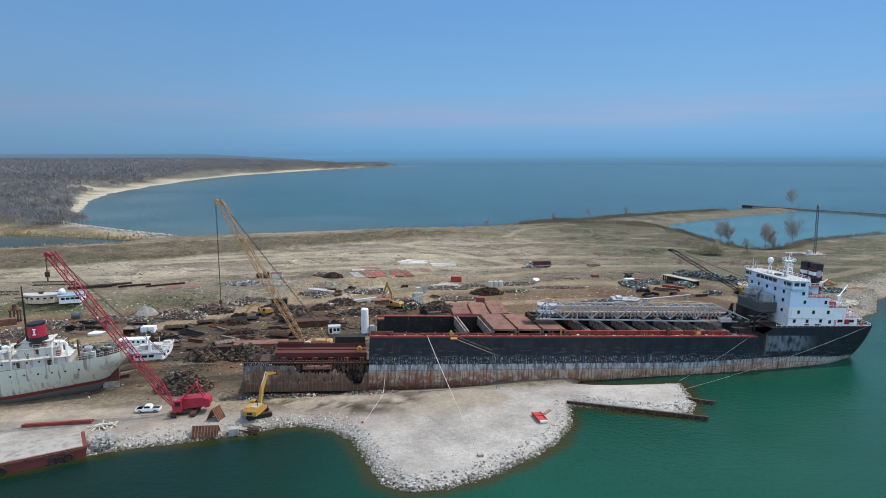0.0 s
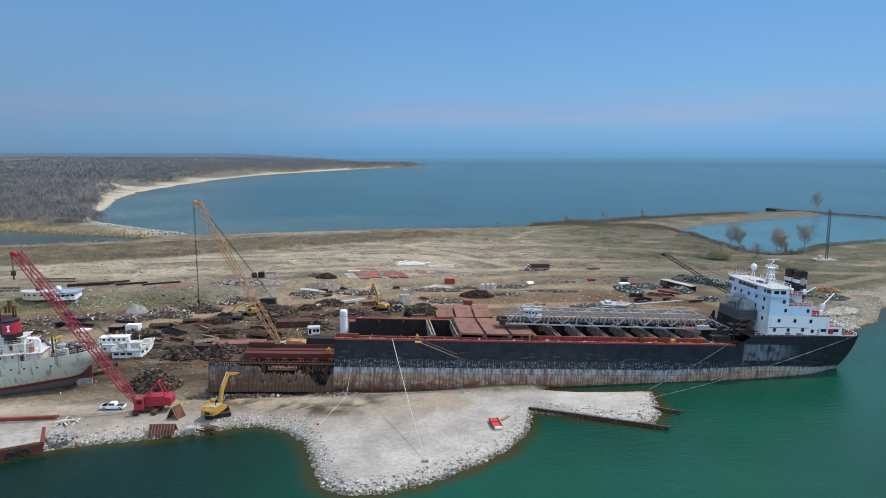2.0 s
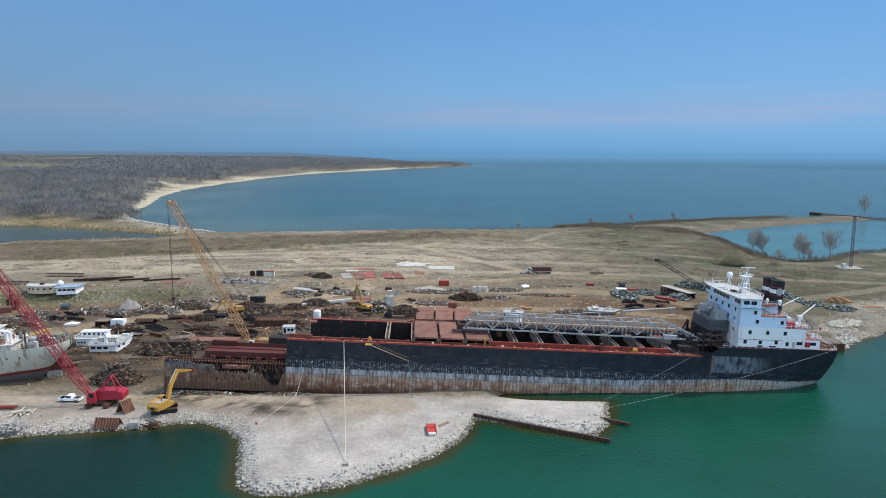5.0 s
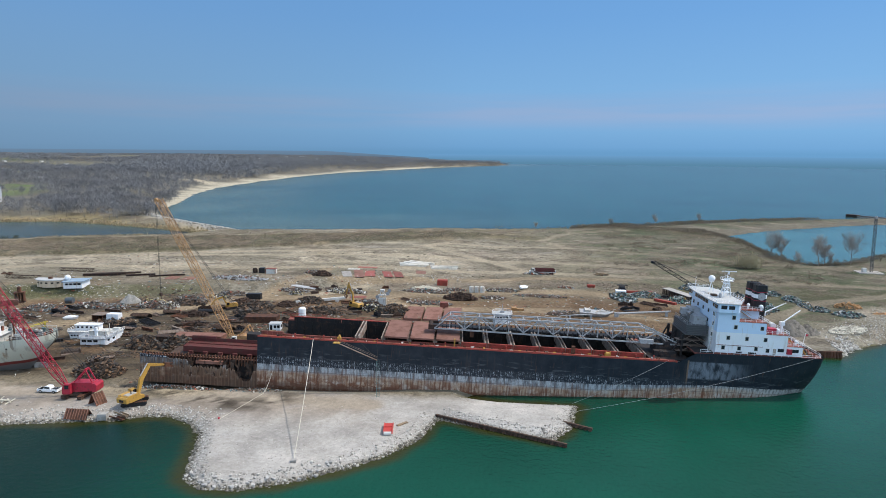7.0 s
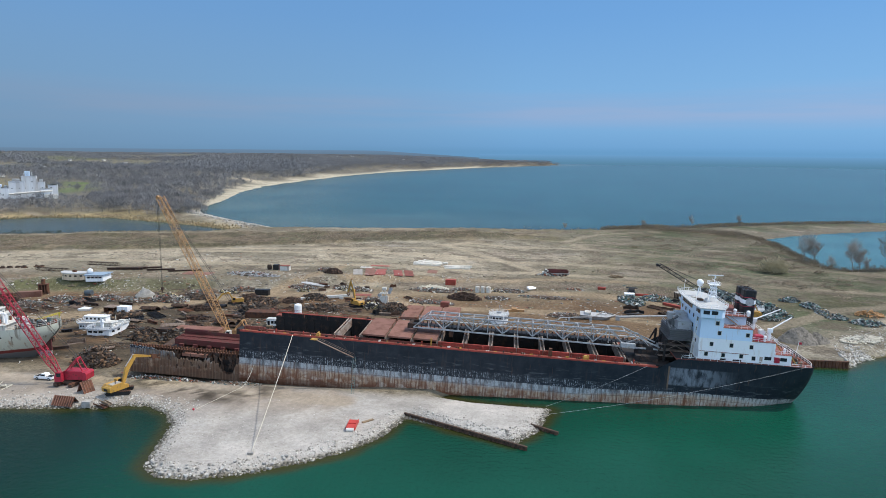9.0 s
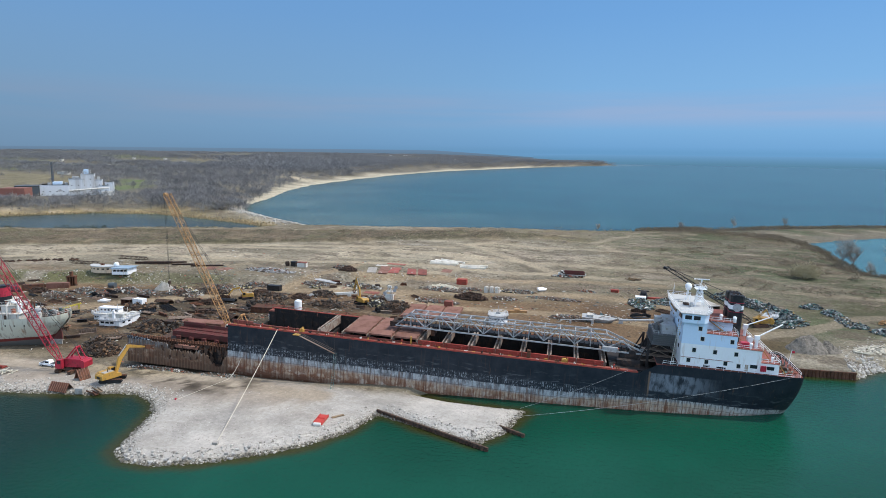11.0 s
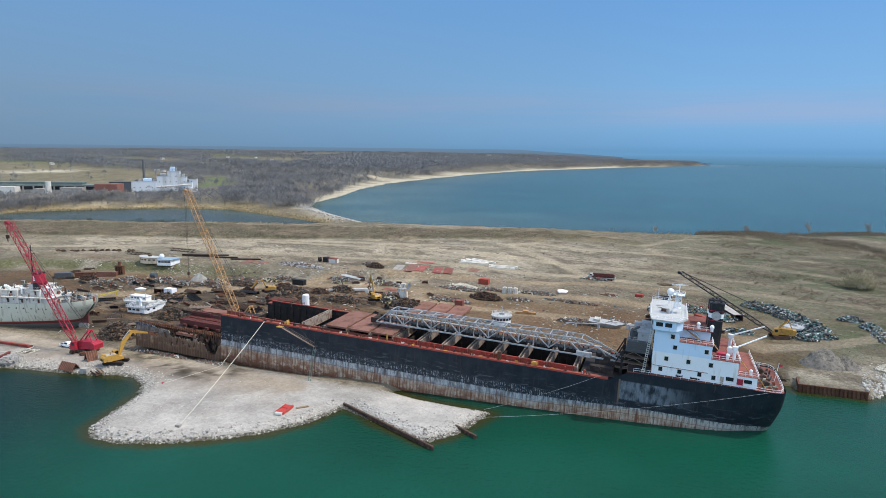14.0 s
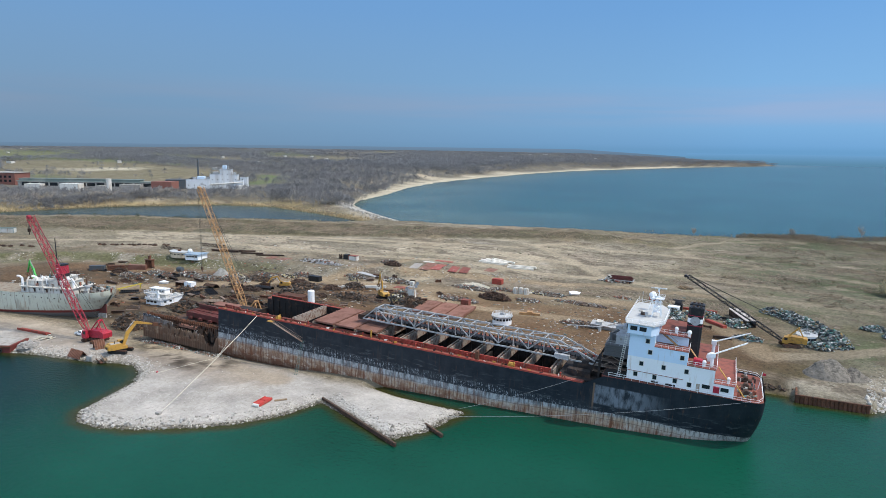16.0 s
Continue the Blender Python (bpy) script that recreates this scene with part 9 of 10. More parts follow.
r = rng_of(1)
# stones: the near shore's edge, the spit, the end of the fill, the far shore
x, y = along(NEAR_SHORE[4:25], 9000, 2.0, 2, 1.6)
P, sd = on_land(x, y, 0.05)
ok = (sd > -0.6) & (sd < 5) & (r.random(len(x)) < np.clip(1.15 - sd / 5, 0.1, 1))
spread("shore_stones", STONES, P[ok], (0.12 + 0.36 * r.random(ok.sum()) ** 2.6)[:, None] * r.uniform(0.7, 1.3, (ok.sum(), 3)), m_stones, "broken pale limestone along the water's edge", "stones", 3)
m_wet = island_mix("wet_stones", [(0.09, 0.08, 0.06), (0.14, 0.125, 0.10), (0.06, 0.055, 0.04), (0.20, 0.185, 0.155)], 0.5)
x, y = along(NEAR_SHORE[4:25], 5200, 0.8, 80, 0.1)
P, sd = on_land(x, y, 0.05)
ok = (sd > -1.1) & (sd < 0.9)
spread("wet_stones", STONES, P[ok], (0.14 + 0.40 * r.random(ok.sum()) ** 2.2)[:, None] * r.uniform(0.7, 1.3, (ok.sum(), 3)), m_wet, "dark wet stones along the waterline", "stones", 81)
x, y = r.uniform(-24, 64, 26000), r.uniform(117, 178, 26000)
P, sd = on_land(x, y, 0.04)
v = ship_v(x, y)
dens = np.clip(0.07 + 0.6 * smooth(-18, -34, v) + 0.5 * smooth(38, 50, x) + 0.3 * smooth(6, 2, sd), 0, 1) * (nz(x, y, 8, 41) > 0.36)
ok = (sd > 0.3) & (v < -1.5) & (r.random(len(x)) < dens)
spread("loose_gravel", STONES, P[ok], (0.07 + 0.15 * r.random(ok.sum()) ** 2.5)[:, None] * r.uniform(0.7, 1.3, (ok.sum(), 3)), m_stones, "loose pale gravel and cobbles on the spit", "gravel", 4)
x, y = r.uniform(-110, -24, 9000), r.uniform(128, 152, 9000)
P, sd = on_land(x, y, 0.04)
ok = (sd > 0.2) & (sd < 11) & (r.random(len(x)) < np.clip(1 - sd / 9, 0.05, 1))
spread("loose_gravel", STONES, P[ok], (0.10 + 0.35 * r.random(ok.sum()) ** 2)[:, None] * r.uniform(0.7, 1.3, (ok.sum(), 3)), m_stones, "loose pale stones above the water's edge", "gravel", 5)
x, y = along([(124, 243), (132, 241.5), (150, 239), (155, 246), (163, 253), (175, 262), (188, 282), (216, 306), (272, 341)], 6000, 5.0, 6, 5.0)
P, sd = on_land(x, y, 0.05)
ok = (sd > -0.5) & (x > 149)
spread("shore_stones", STONES, P[ok], (0.12 + 0.36 * r.random(ok.sum()) ** 2.5)[:, None] * r.uniform(0.7, 1.3, (ok.sum(), 3)), m_stones, "broken stone and rubble on the far harbour shore", "stones", 7)
x, y = along([(150.5, 239), (152.5, 243), (155.5, 247.5), (160, 252)], 260, 1.4, 84, 0.6)
P, sd = on_land(x, y, 0.1)
spread("rubble_blocks", STONES, P, (0.35 + 0.6 * r.random(260) ** 2)[:, None] * r.uniform(0.7, 1.4, (260, 3)), m_stones, "large pale rubble blocks beside the quay", "rubble", 85)
x, y = along([(-372, 596), (-313, 553), (-266, 525), (-219, 501), (-180, 497)], 2600, 6, 8, 2)
P, sd = on_land(x, y, 0.1)
ok = (sd > -0.5) & (y < 590)
spread("shore_stones", STONES, P[ok], (0.4 + 1.2 * r.random(ok.sum()) ** 2)[:, None] * r.uniform(0.7, 1.3, (ok.sum(), 3)), m_stones, "pale stones on the bar beside the pond", "stones", 9)
# the larger boulders at the tip of the spit
stone_mesh = []
for k in range(5):
    me = bpy.data.meshes.new("boulder")
    me.from_pydata([tuple(p) for p in STONES[k][0]], [], [tuple(int(i) for i in f) for f in STONES[k][1]])
    me.materials.append(m_rock)
    stone_mesh.append(me)
bx, by = along([(-17, 121), (-11, 117.6), (-3.6, 118.8), (5, 123.6), (13.5, 130.6)], 46, 0.9, 10, 1.0)
for k in range(46):
    ob = new("boulder", stone_mesh[k % 5])
    s = random.uniform(0.4, 0.8)
    ob.matrix_basis = Matrix.Translation((bx[k], by[k], ground_z(bx[k], by[k]) + 0.12)) @ Matrix.Rotation(k * 1.7, 4, "Z") @ Matrix.Diagonal((s * 1.1, s * 0.9, s * 0.8, 1))
    tagged(ob, "grey limestone boulder at the spit's wet tip", "boulder", "boulders at the tip")

# pale rubble on the face of the bank
x, y = along(BANK, 4200, 3.2, 27)
P, sd = on_land(x, y, 0.03)
ok = (x > -260) & (x < 10) & (r.random(len(x)) < 0.1 + 0.9 * smooth(0.5, 0.6, nz(x, y, 18, 49)))
spread("bank_rubble", STONES, P[ok], (0.12 + 0.4 * r.random(ok.sum()) ** 3)[:, None] * r.uniform(0.6, 1.5, (ok.sum(), 3)), m_stones, "pale rubble on the face of the bank", "rubble", 28)
# small debris all over the yard
x, y = r.uniform(-190, 125, 56000), r.uniform(160, 335, 56000)
v = ship_v(x, y)
P, sd = on_land(x, y, 0.0)
dens = smooth(20, 34, v) * smooth(150, 100, v) * (0.06 + 0.55 * smooth(0.5, 0.7, nz(x, y, 16, 43))) + 0.1 * (x < -24) * smooth(-6, 2, v)
ok = (sd > 2) & (line_dist(x, y, TRACKS[6]) > 4) & (r.random(len(x)) < dens * smooth(105, 75, x)) & ~((v > -1) & (v < 24) & (x > -60))
spread("yard_debris", STONES, P[ok], (0.12 + 0.6 * r.random(ok.sum()) ** 3)[:, None] * np.stack([r.uniform(0.5, 3, ok.sum()), r.uniform(0.4, 1.2, ok.sum()), r.uniform(0.2, 0.7, ok.sum())], -1), m_mixed, "small scraps strewn over the dirt yard", "debris", 11)
x, y = r.uniform(-125, -20, 34000), r.uniform(180, 262, 34000)
v = ship_v(x, y)
P, sd = on_land(x, y, 0.0)
ok = (v > 23) & (line_dist(x, y, TRACKS[6]) > 4) & (r.random(len(x)) < 0.03 + 0.42 * smooth(0.56, 0.70, nz(x, y, 13, 44)))
spread("yard_debris", STONES, P[ok], (0.15 + 0.7 * r.random(ok.sum()) ** 2)[:, None] * np.stack([r.uniform(0.6, 4, ok.sum()), r.uniform(0.3, 1.0, ok.sum()), r.uniform(0.2, 0.8, ok.sum())], -1), m_scrap, "rusty offcuts strewn over dark dirt", "debris", 12)

# long bent plates, beams and offcuts among the heaps
x, y = r.uniform(-120, 30, 9000), r.uniform(190, 275, 9000)
v = ship_v(x, y)
P, sd = on_land(x, y, 0.0)
ok = (v > 25) & (v < 92) & (line_dist(x, y, TRACKS[6]) > 5) & (line_dist(x, y, TRACKS[7]) > 5) & (r.random(len(x)) < smooth(10, -40, x) * (0.02 + 0.30 * smooth(0.56, 0.68, nz(x, y, 11, 64))) + 0.015)
k = int(ok.sum())
spread("scrap_offcuts", STONES, P[ok], (0.6 + 1.5 * r.random(k) ** 2)[:, None] * np.stack([r.uniform(0.8, 2.2, k), r.uniform(0.25, 0.8, k), r.uniform(0.15, 0.5, k)], -1), m_scrap, "bent dark plates and offcuts lying between the heaps", "scrap", 65)

# dry grass on the fields
m_grass = island_mix("dry_grass", [(0.32, 0.275, 0.19), (0.28, 0.245, 0.165), (0.36, 0.31, 0.22), (0.23, 0.22, 0.13), (0.28, 0.235, 0.165), (0.20, 0.20, 0.115)], 0.95)
m_brush = island_mix("brown_brush", [(0.26, 0.20, 0.15), (0.36, 0.285, 0.21), (0.17, 0.135, 0.10), (0.40, 0.325, 0.24), (0.20, 0.185, 0.125), (0.27, 0.205, 0.16)], 0.95)
x, y = r.uniform(-300, 260, 70000), r.uniform(240, 560, 70000)
P, sd = on_land(x, y, 0.05)
v = ship_v(x, y)
n1 = nz(x, y, 30, 45) * 0.6 + nz(x, y * 2, 9, 46) * 0.4
ok = (sd > 4) & (v > 95 - 30 * smooth(60, 130, x) - 25 * smooth(-120, -180, x)) & (r.random(len(x)) < smooth(0.44, 0.62, n1)) & (signed(x, y, STRIP) < -1)
for t in TRACKS:
    ok &= line_dist(x, y, t) > 3.5
green = ok & (x > 70) & (r.random(len(x)) < smooth(60, 130, x))
ok &= ~green
m_green_grass = island_mix("spring_grass", [(0.10, 0.125, 0.05), (0.13, 0.145, 0.065), (0.08, 0.10, 0.042), (0.16, 0.15, 0.08)], 0.95)
spread("spring_grass", TUFTS, P[green], np.stack([r.uniform(0.4, 0.9, green.sum())] * 2 + [r.uniform(0.12, 0.3, green.sum())], -1), m_green_grass, "short green spring grass on the lagoon side", "grass", 86)
spread("dry_grass", TUFTS, P[ok], np.stack([r.uniform(0.35, 0.8, ok.sum())] * 2 + [r.uniform(0.12, 0.35, ok.sum())], -1), m_grass, "tufts of dry grass over the rough field", "grass", 13)
# low hummocks of grass, weeds and clods over the fields
m_hummock = island_mix("grass_hummocks", [(0.26, 0.22, 0.165), (0.23, 0.20, 0.145), (0.29, 0.25, 0.19), (0.185, 0.175, 0.115), (0.18, 0.145, 0.11), (0.24, 0.20, 0.15), (0.13, 0.105, 0.08)], 0.95)
x, y = r.uniform(-320, 270, 60000), r.uniform(225, 560, 60000)
P, sd = on_land(x, y, 0.06)
v = ship_v(x, y)
n1 = 0.5 * nz(x, y * 1.6, 26, 57) + 0.5 * nz(x, y, 8, 58)
ok = (sd > 5) & (v > 88 - 25 * smooth(60, 130, x) - 30 * smooth(-120, -180, x)) & (r.random(len(x)) < 0.06 + 0.94 * 0.6 * smooth(0.50, 0.62, n1)) & (signed(x, y, STRIP) < -1) & (r.random(len(x)) > 0.85 * smooth(60, 130, x))
for t in TRACKS:
    ok &= line_dist(x, y, t) > 3.2
k = int(ok.sum())
spread("grass_hummocks", STONES, P[ok], (0.35 + 1.1 * r.random(k) ** 2)[:, None] * np.stack([r.uniform(0.7, 1.6, k), r.uniform(0.6, 1.2, k), r.uniform(0.18, 0.4, k)], -1), m_hummock, "low hummocks of dry grass and weeds on the field", "grass", 59)
# brush: the long bank, the strip behind the yard, the lagoon side
x1, y1 = r.uniform(-470, 16, 130000), r.uniform(190, 490, 130000)
ok = signed(x1, y1, STRIP) + 6 * (nz(x1, y1, 16, 4) - 0.5) > 0.5
x1, y1 = x1[ok], y1[ok]
x2, y2 = along([(-25, 297), (23, 304), (52, 317), (72, 322), (110, 312), (112, 305)], 9000, 4.5, 15)
x3, y3 = r.uniform(60, 300, 60000), r.uniform(300, 520, 60000)
ok = (r.random(60000) < 0.3 * smooth(0.54, 0.64, 0.6 * nz(x3, y3 * 1.5, 40, 47) + 0.4 * nz(x3, y3 * 2, 12, 48)))
x4, y4 = r.uniform(0, 135, 26000), r.uniform(318, 440, 26000)
rough = 0.6 * nz(x4, y4 * 1.4, 24, 89) + 0.4 * nz(x4, y4, 7, 90) > 0.545
for t in TRACKS:
    rough &= line_dist(x4, y4, t) > 4
x4, y4 = x4[rough], y4[rough]
x, y = np.concatenate([x1, x2, x3[ok], x4]), np.concatenate([y1, y2, y3[ok], y4])
P, sd = on_land(x, y, 0.1)
ok = (sd > 1) & (r.random(len(x)) < 0.25 + 0.7 * smooth(0.4, 0.6, nz(x, y, 9, 47)))
spread("brown_brush", BRUSH, P[ok], np.stack([r.uniform(1.0, 2.4, ok.sum())] * 2 + [r.uniform(0.35, 1.05, ok.sum()) * np.where(signed(x[ok], y[ok], STRIP) > -3, 1.1, 0.4)], -1), m_brush, "brown brush and weeds on the bank and field", "brush", 16)
# scrub along the lagoon and the outer shore
x1, y1 = along([(180, 566), (186, 513), (187, 487), (188, 448), (193, 428)], 700, 6, 17, 3)
x2, y2 = along([(226, 436), (246, 456), (283, 480), (344, 502), (430, 524)], 700, 5, 18, -4)
x3, y3 = along([(60, 583), (111, 612), (152, 648), (215, 686), (292, 726)], 2600, 9, 19, -10)
x4, y4 = along([(60, 570), (110, 575), (150, 560), (180, 535)], 1000, 7, 20)
x6, y6 = along([(140, 446), (172, 434), (193, 424), (204, 414), (226, 421)], 420, 5, 29)
x7, y7 = r.uniform(85, 188, 5200), r.uniform(345, 525, 5200)
ok = nz(x7, y7 * 1.3, 17, 87) * 0.6 + nz(x7, y7, 6, 88) * 0.4 > 0.585 - 0.03 * smooth(110, 170, x7)
x7, y7 = x7[ok], y7[ok]
x5, y5 = along([(-60, 524), (0, 547), (53, 568), (100, 600)], 130, 3, 21, 0)
x8, y8 = r.uniform(118, 246, 5200), r.uniform(385, 530, 5200)
THICKET = [(150, 500), (152, 452), (146, 418), (150, 392), (172, 398), (200, 412), (226, 418), (244, 430), (236, 440), (208, 420), (190, 432), (188, 486), (182, 524), (160, 505)]
ok = (signed(x8, y8, THICKET) > 0) & (r.random(5200) < 0.6 * smooth(0.50, 0.60, nz(x8, y8, 15, 66)))
x8, y8 = x8[ok], y8[ok]
x9, y9 = along([(180, 440), (192, 424), (204, 413), (222, 419)], 160, 3.5, 67)
x, y = np.concatenate([x1, x2, x3, x4, x5, x6, x7, x8, x9]), np.concatenate([y1, y2, y3, y4, y5, y6, y7, y8, y9])
P, sd = on_land(x, y, 0.15)
ok = sd > 0.4
spread("lagoon_scrub", SHRUBS, P[ok], np.stack([r.uniform(2.2, 4.5, ok.sum())] * 2 + [r.uniform(1.2, 3.4, ok.sum()) * (0.45 + 1.3 * nz(x[ok], y[ok], 16, 56)) * np.where((x[ok] < 180) & (y[ok] < 530), 0.45, 1.0)], -1), m_scrub, "leafless brown scrub round the lagoon", "scrub", 22)
x, y = along([(183, 440), (190, 426), (198, 416), (212, 420), (218, 417)], 90, 2.5, 68)
P, sd = on_land(x, y, 0.15)
ok = sd > -0.5
spread("lagoon_thicket", SHRUBS, P[ok], np.stack([r.uniform(2.5, 5.0, ok.sum())] * 2 + [r.uniform(1.5, 5.5, ok.sum()) * (0.4 + 1.2 * nz(x[ok], y[ok], 14, 69))], -1), m_scrub, "tall leafless thicket at the lagoon's edge", "thicket", 70)
# reeds round the pond
x1, y1 = along(POND + POND[:1], 7000, 4.5, 23, -4)
x2, y2 = r.uniform(-325, -262, 2500), r.uniform(408, 446, 2500)
x2, y2 = x2 - 4, 0.52 * (x2 + 325) + 413 + abs(r.normal(0, 7, 2500))
x, y = np.concatenate([x1, x2]), np.concatenate([y1, y2])
z, sd = land_height(x, y)
ok = (sd < 14) & ((sd > -6) | (np.arange(len(x)) >= 7000))
spread("reeds", TUFTS, np.stack([x, y, np.maximum(z, -0.2)], -1)[ok], np.stack([r.uniform(1.2, 2.4, ok.sum())] * 2 + [r.uniform(1.4, 2.6, ok.sum())], -1), m_reed, "pale dry reeds round the dark pond", "reeds", 24)
# small dark evergreens on the bank
x, y = along([(-490, 266), (-400, 310), (-340, 349), (-258, 388), (-200, 412)], 70, 3, 25, 3)
x1, y1 = along([(-440, 312), (-377, 347), (-330, 370), (-285, 398)], 110, 3, 82, 3)
ok = nz(x1, y1, 13, 83) > 0.52
x, y = np.concatenate([x, x1[ok]]), np.concatenate([y, y1[ok]])
P, sd = on_land(x, y, 0.1)
m_ever = island_mix("evergreen", [(0.03, 0.04, 0.025), (0.04, 0.05, 0.03)], 0.9)
spread("evergreen_shrubs", SHRUBS, P[sd > 0], np.stack([r.uniform(3, 5, (sd > 0).sum())] * 2 + [r.uniform(2, 4, (sd > 0).sum())], -1), m_ever, "small dark evergreen shrubs along the bank", "shrubs", 26)

# the bare woods inland and round the bay
def wood_places(n, lo, hi, seed):
    q = rng_of(seed)
    d, a = np.exp(q.uniform(np.log(lo), np.log(hi), n)), np.radians(q.uniform(4, 76, n))
    return 100 - d * np.sin(a), 40 + d * np.cos(a), d


def wooded(x, y, sd, q):
    front = inside(x, y, [(-6000, 330), (-538, 330), (-536, 425), (-504, 490), (-474, 524), (-402, 545), (-348, 535), (-312, 552), (-330, 610), (-390, 680), (-520, 905), (-600, 1100), (-640, 1350), (-690, 1700), (-690, 1950), (-620, 2260), (-530, 2700), (-398, 3100), (-262, 3480), (-300, 3560), (-6000, 4300)])
    works = inside(x, y, [(-1000, 380), (-800, 380), (-585, 478), (-560, 520), (-500, 600), (-560, 700), (-900, 660)])
    for poly, col in FIELDS:
        works |= signed(x, y, poly) > 0
    open_land = smooth(0.58, 0.62, nz(x, y * 1.5, 420, 21, 2)) * smooth(-1000, -1150, x)
    strips = smooth(0.54, 0.58, nz(x, y * 3, 340, 61, 2)) * smooth(-900, -1000, x)
    road = line_dist(x, y, [(-430, 545), (-470, 560), (-520, 560)]) < 7
    return front & (sd > 8) & ~road & (q.random(len(x)) < np.where(works, 0.1 * smooth(0.6, 0.66, nz(x, y, 60, 63, 2)), (1 - 0.93 * open_land) * (1 - 0.88 * strips)))


# haze painted into the twig greys, paler and bluer for the far wood
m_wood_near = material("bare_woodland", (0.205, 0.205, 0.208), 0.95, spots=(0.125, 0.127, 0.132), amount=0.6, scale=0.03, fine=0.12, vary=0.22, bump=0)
m_wood_far = material("hazed_bare_woodland", (0.215, 0.225, 0.24), 0.95, spots=(0.185, 0.192, 0.205), amount=0.55, scale=0.012, fine=0.05, vary=0.22, bump=0)
q = rng_of(71)
x, y, d = wood_places(24000, 560, 1500, 72)
P, sd = on_land(x, y, 0.3)
ok = wooded(x, y, sd, q)
x1, y1 = along([(-562, 340), (-562, 385), (-558, 430), (-556, 470), (-570, 520)], 320, 8, 73, 0)
P1, _ = on_land(x1, y1, 0.3)
P = np.concatenate([P[ok], P1])
n = len(P)
h = q.uniform(6, 11, n) * (0.75 + 0.9 * nz(P[:, 0], P[:, 1], 45, 55)) * np.where((P[:, 1] < 560) & (P[:, 0] > -720) & (P[:, 0] < -500), 0.75, 1.0)
spread("bare_wood", CROWNS, P, np.stack([h * q.uniform(0.75, 1.1, n)] * 2 + [h], -1), m_wood_near, "leafless grey-brown woodland behind the pond and beach", "woodland", 74)
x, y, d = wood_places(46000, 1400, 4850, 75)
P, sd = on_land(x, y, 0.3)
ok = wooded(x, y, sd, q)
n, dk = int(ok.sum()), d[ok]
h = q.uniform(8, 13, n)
spread("far_wood", FARCROWNS, P[ok], np.stack([h * (1.2 + dk / 1300)] * 2 + [h], -1), m_wood_far, "far leafless woodland along the bay, with haze in its colour", "woodland", 76)
# pale bare poplars by the bar and the marsh
x, y = along([(-330, 560), (-350, 585), (-370, 625), (-395, 668)], 150, 7, 77, 12)
x1, y1 = along([(-590, 300), (-578, 350), (-566, 420), (-556, 470), (-540, 505)], 90, 6, 79)
x, y = np.concatenate([x, x1]), np.concatenate([y, y1])
P, sd = on_land(x, y, 0.2)
m_pale = island_mix("pale_twigs", [(0.30, 0.27, 0.24), (0.25, 0.225, 0.20), (0.34, 0.31, 0.27)], 0.9)
h = q.uniform(8, 14, len(x))
spread("pale_poplars", CROWNS, P, np.stack([h * 0.8] * 2 + [h], -1), m_pale, "pale leafless poplars behind the beach", "poplars", 78)


# ---- single bare trees ----
def bare_tree(x, y, h, seed, label, spread_k=1.0):
    rs = random.Random(seed)
    t = thing("bare_tree", label, "tree", pose(x, y, ground_z(x, y) - 0.2), "bare trees by the lagoon")
    trunk, crown = Shape(), Shape()
    def grow(p, d, length, r, depth):
        """A limb of a few pieces that bends upwards and sends out side branches."""
        n = 4 if depth < 2 else 2
        for i in range(n):
            q2 = p + d * (length / n)
            (trunk if depth == 0 else crown).tube(p, q2, max(r, 0.038), max(r * 0.8, 0.03), n=6 if depth == 0 else 3)
            p, r = q2, r * 0.8
            d = (d + Vector((rs.uniform(-0.2, 0.2), rs.uniform(-0.2, 0.2), 0.06))).normalized()
            if depth < (4 if h > 12 else 3) and (depth > 0 or i > 0):
                for _ in range(4 if depth == 0 else 2):
                    a = rs.uniform(0, 6.283)
                    out = Vector((math.cos(a), math.sin(a), rs.uniform(0.35, 1.0))).normalized()
                    grow(p, (d * 0.45 + out * spread_k).normalized(), length * rs.uniform(0.42, 0.62), r * 0.6, depth + 1)
    grow(Vector((0, 0, 0)), Vector((rs.uniform(-0.08, 0.08), 0, 1)).normalized(), h * 0.62, h * 0.016, 0)
    part("trunk", trunk, m_bark, t)
    part("crown", crown, m_bark, t, "fine leafless branches")


for k, (x, y, h) in enumerate(((184, 441, 16), (189.5, 438.5, 14.5), (201.5, 411.5, 17), (205.5, 414, 13), (211.5, 421.5, 8), (219.8, 415, 18), (194, 424, 8), (397, 750, 22), (139, 642, 11), (182, 668, 10), (96, 592, 8), (32, 560, 7))):
    bare_tree(x, y, h, 40 + k, "tall leafless tree near the water" if h > 10 else "small leafless tree near the water")
yb = new("willow_bush", None)
yb.matrix_basis = at(158, 386.5) @ Matrix.Diagonal((1.6, 1.5, 1.4, 1))
tagged(yb, "yellowish budding willow bush on the green field", "bush")
wb = Shape()
rw = random.Random(77)
for k in range(1100):
    a, e = rw.uniform(0, 6.283), math.asin(rw.uniform(-0.1, 1.0))
    d = Vector((4.9 * math.cos(a) * math.cos(e), 4.2 * math.sin(a) * math.cos(e), 1.5 + 4.4 * math.sin(e))) * rw.uniform(0.55, 1.0) * (0.9 + 0.14 * math.sin(3 * a) + 0.1 * math.sin(5 * a + 3 * e))
    wb.beam(d, d + Vector((rw.uniform(-0.6, 0.6), rw.uniform(-0.6, 0.6), rw.uniform(0.2, 0.9))), 0.11)
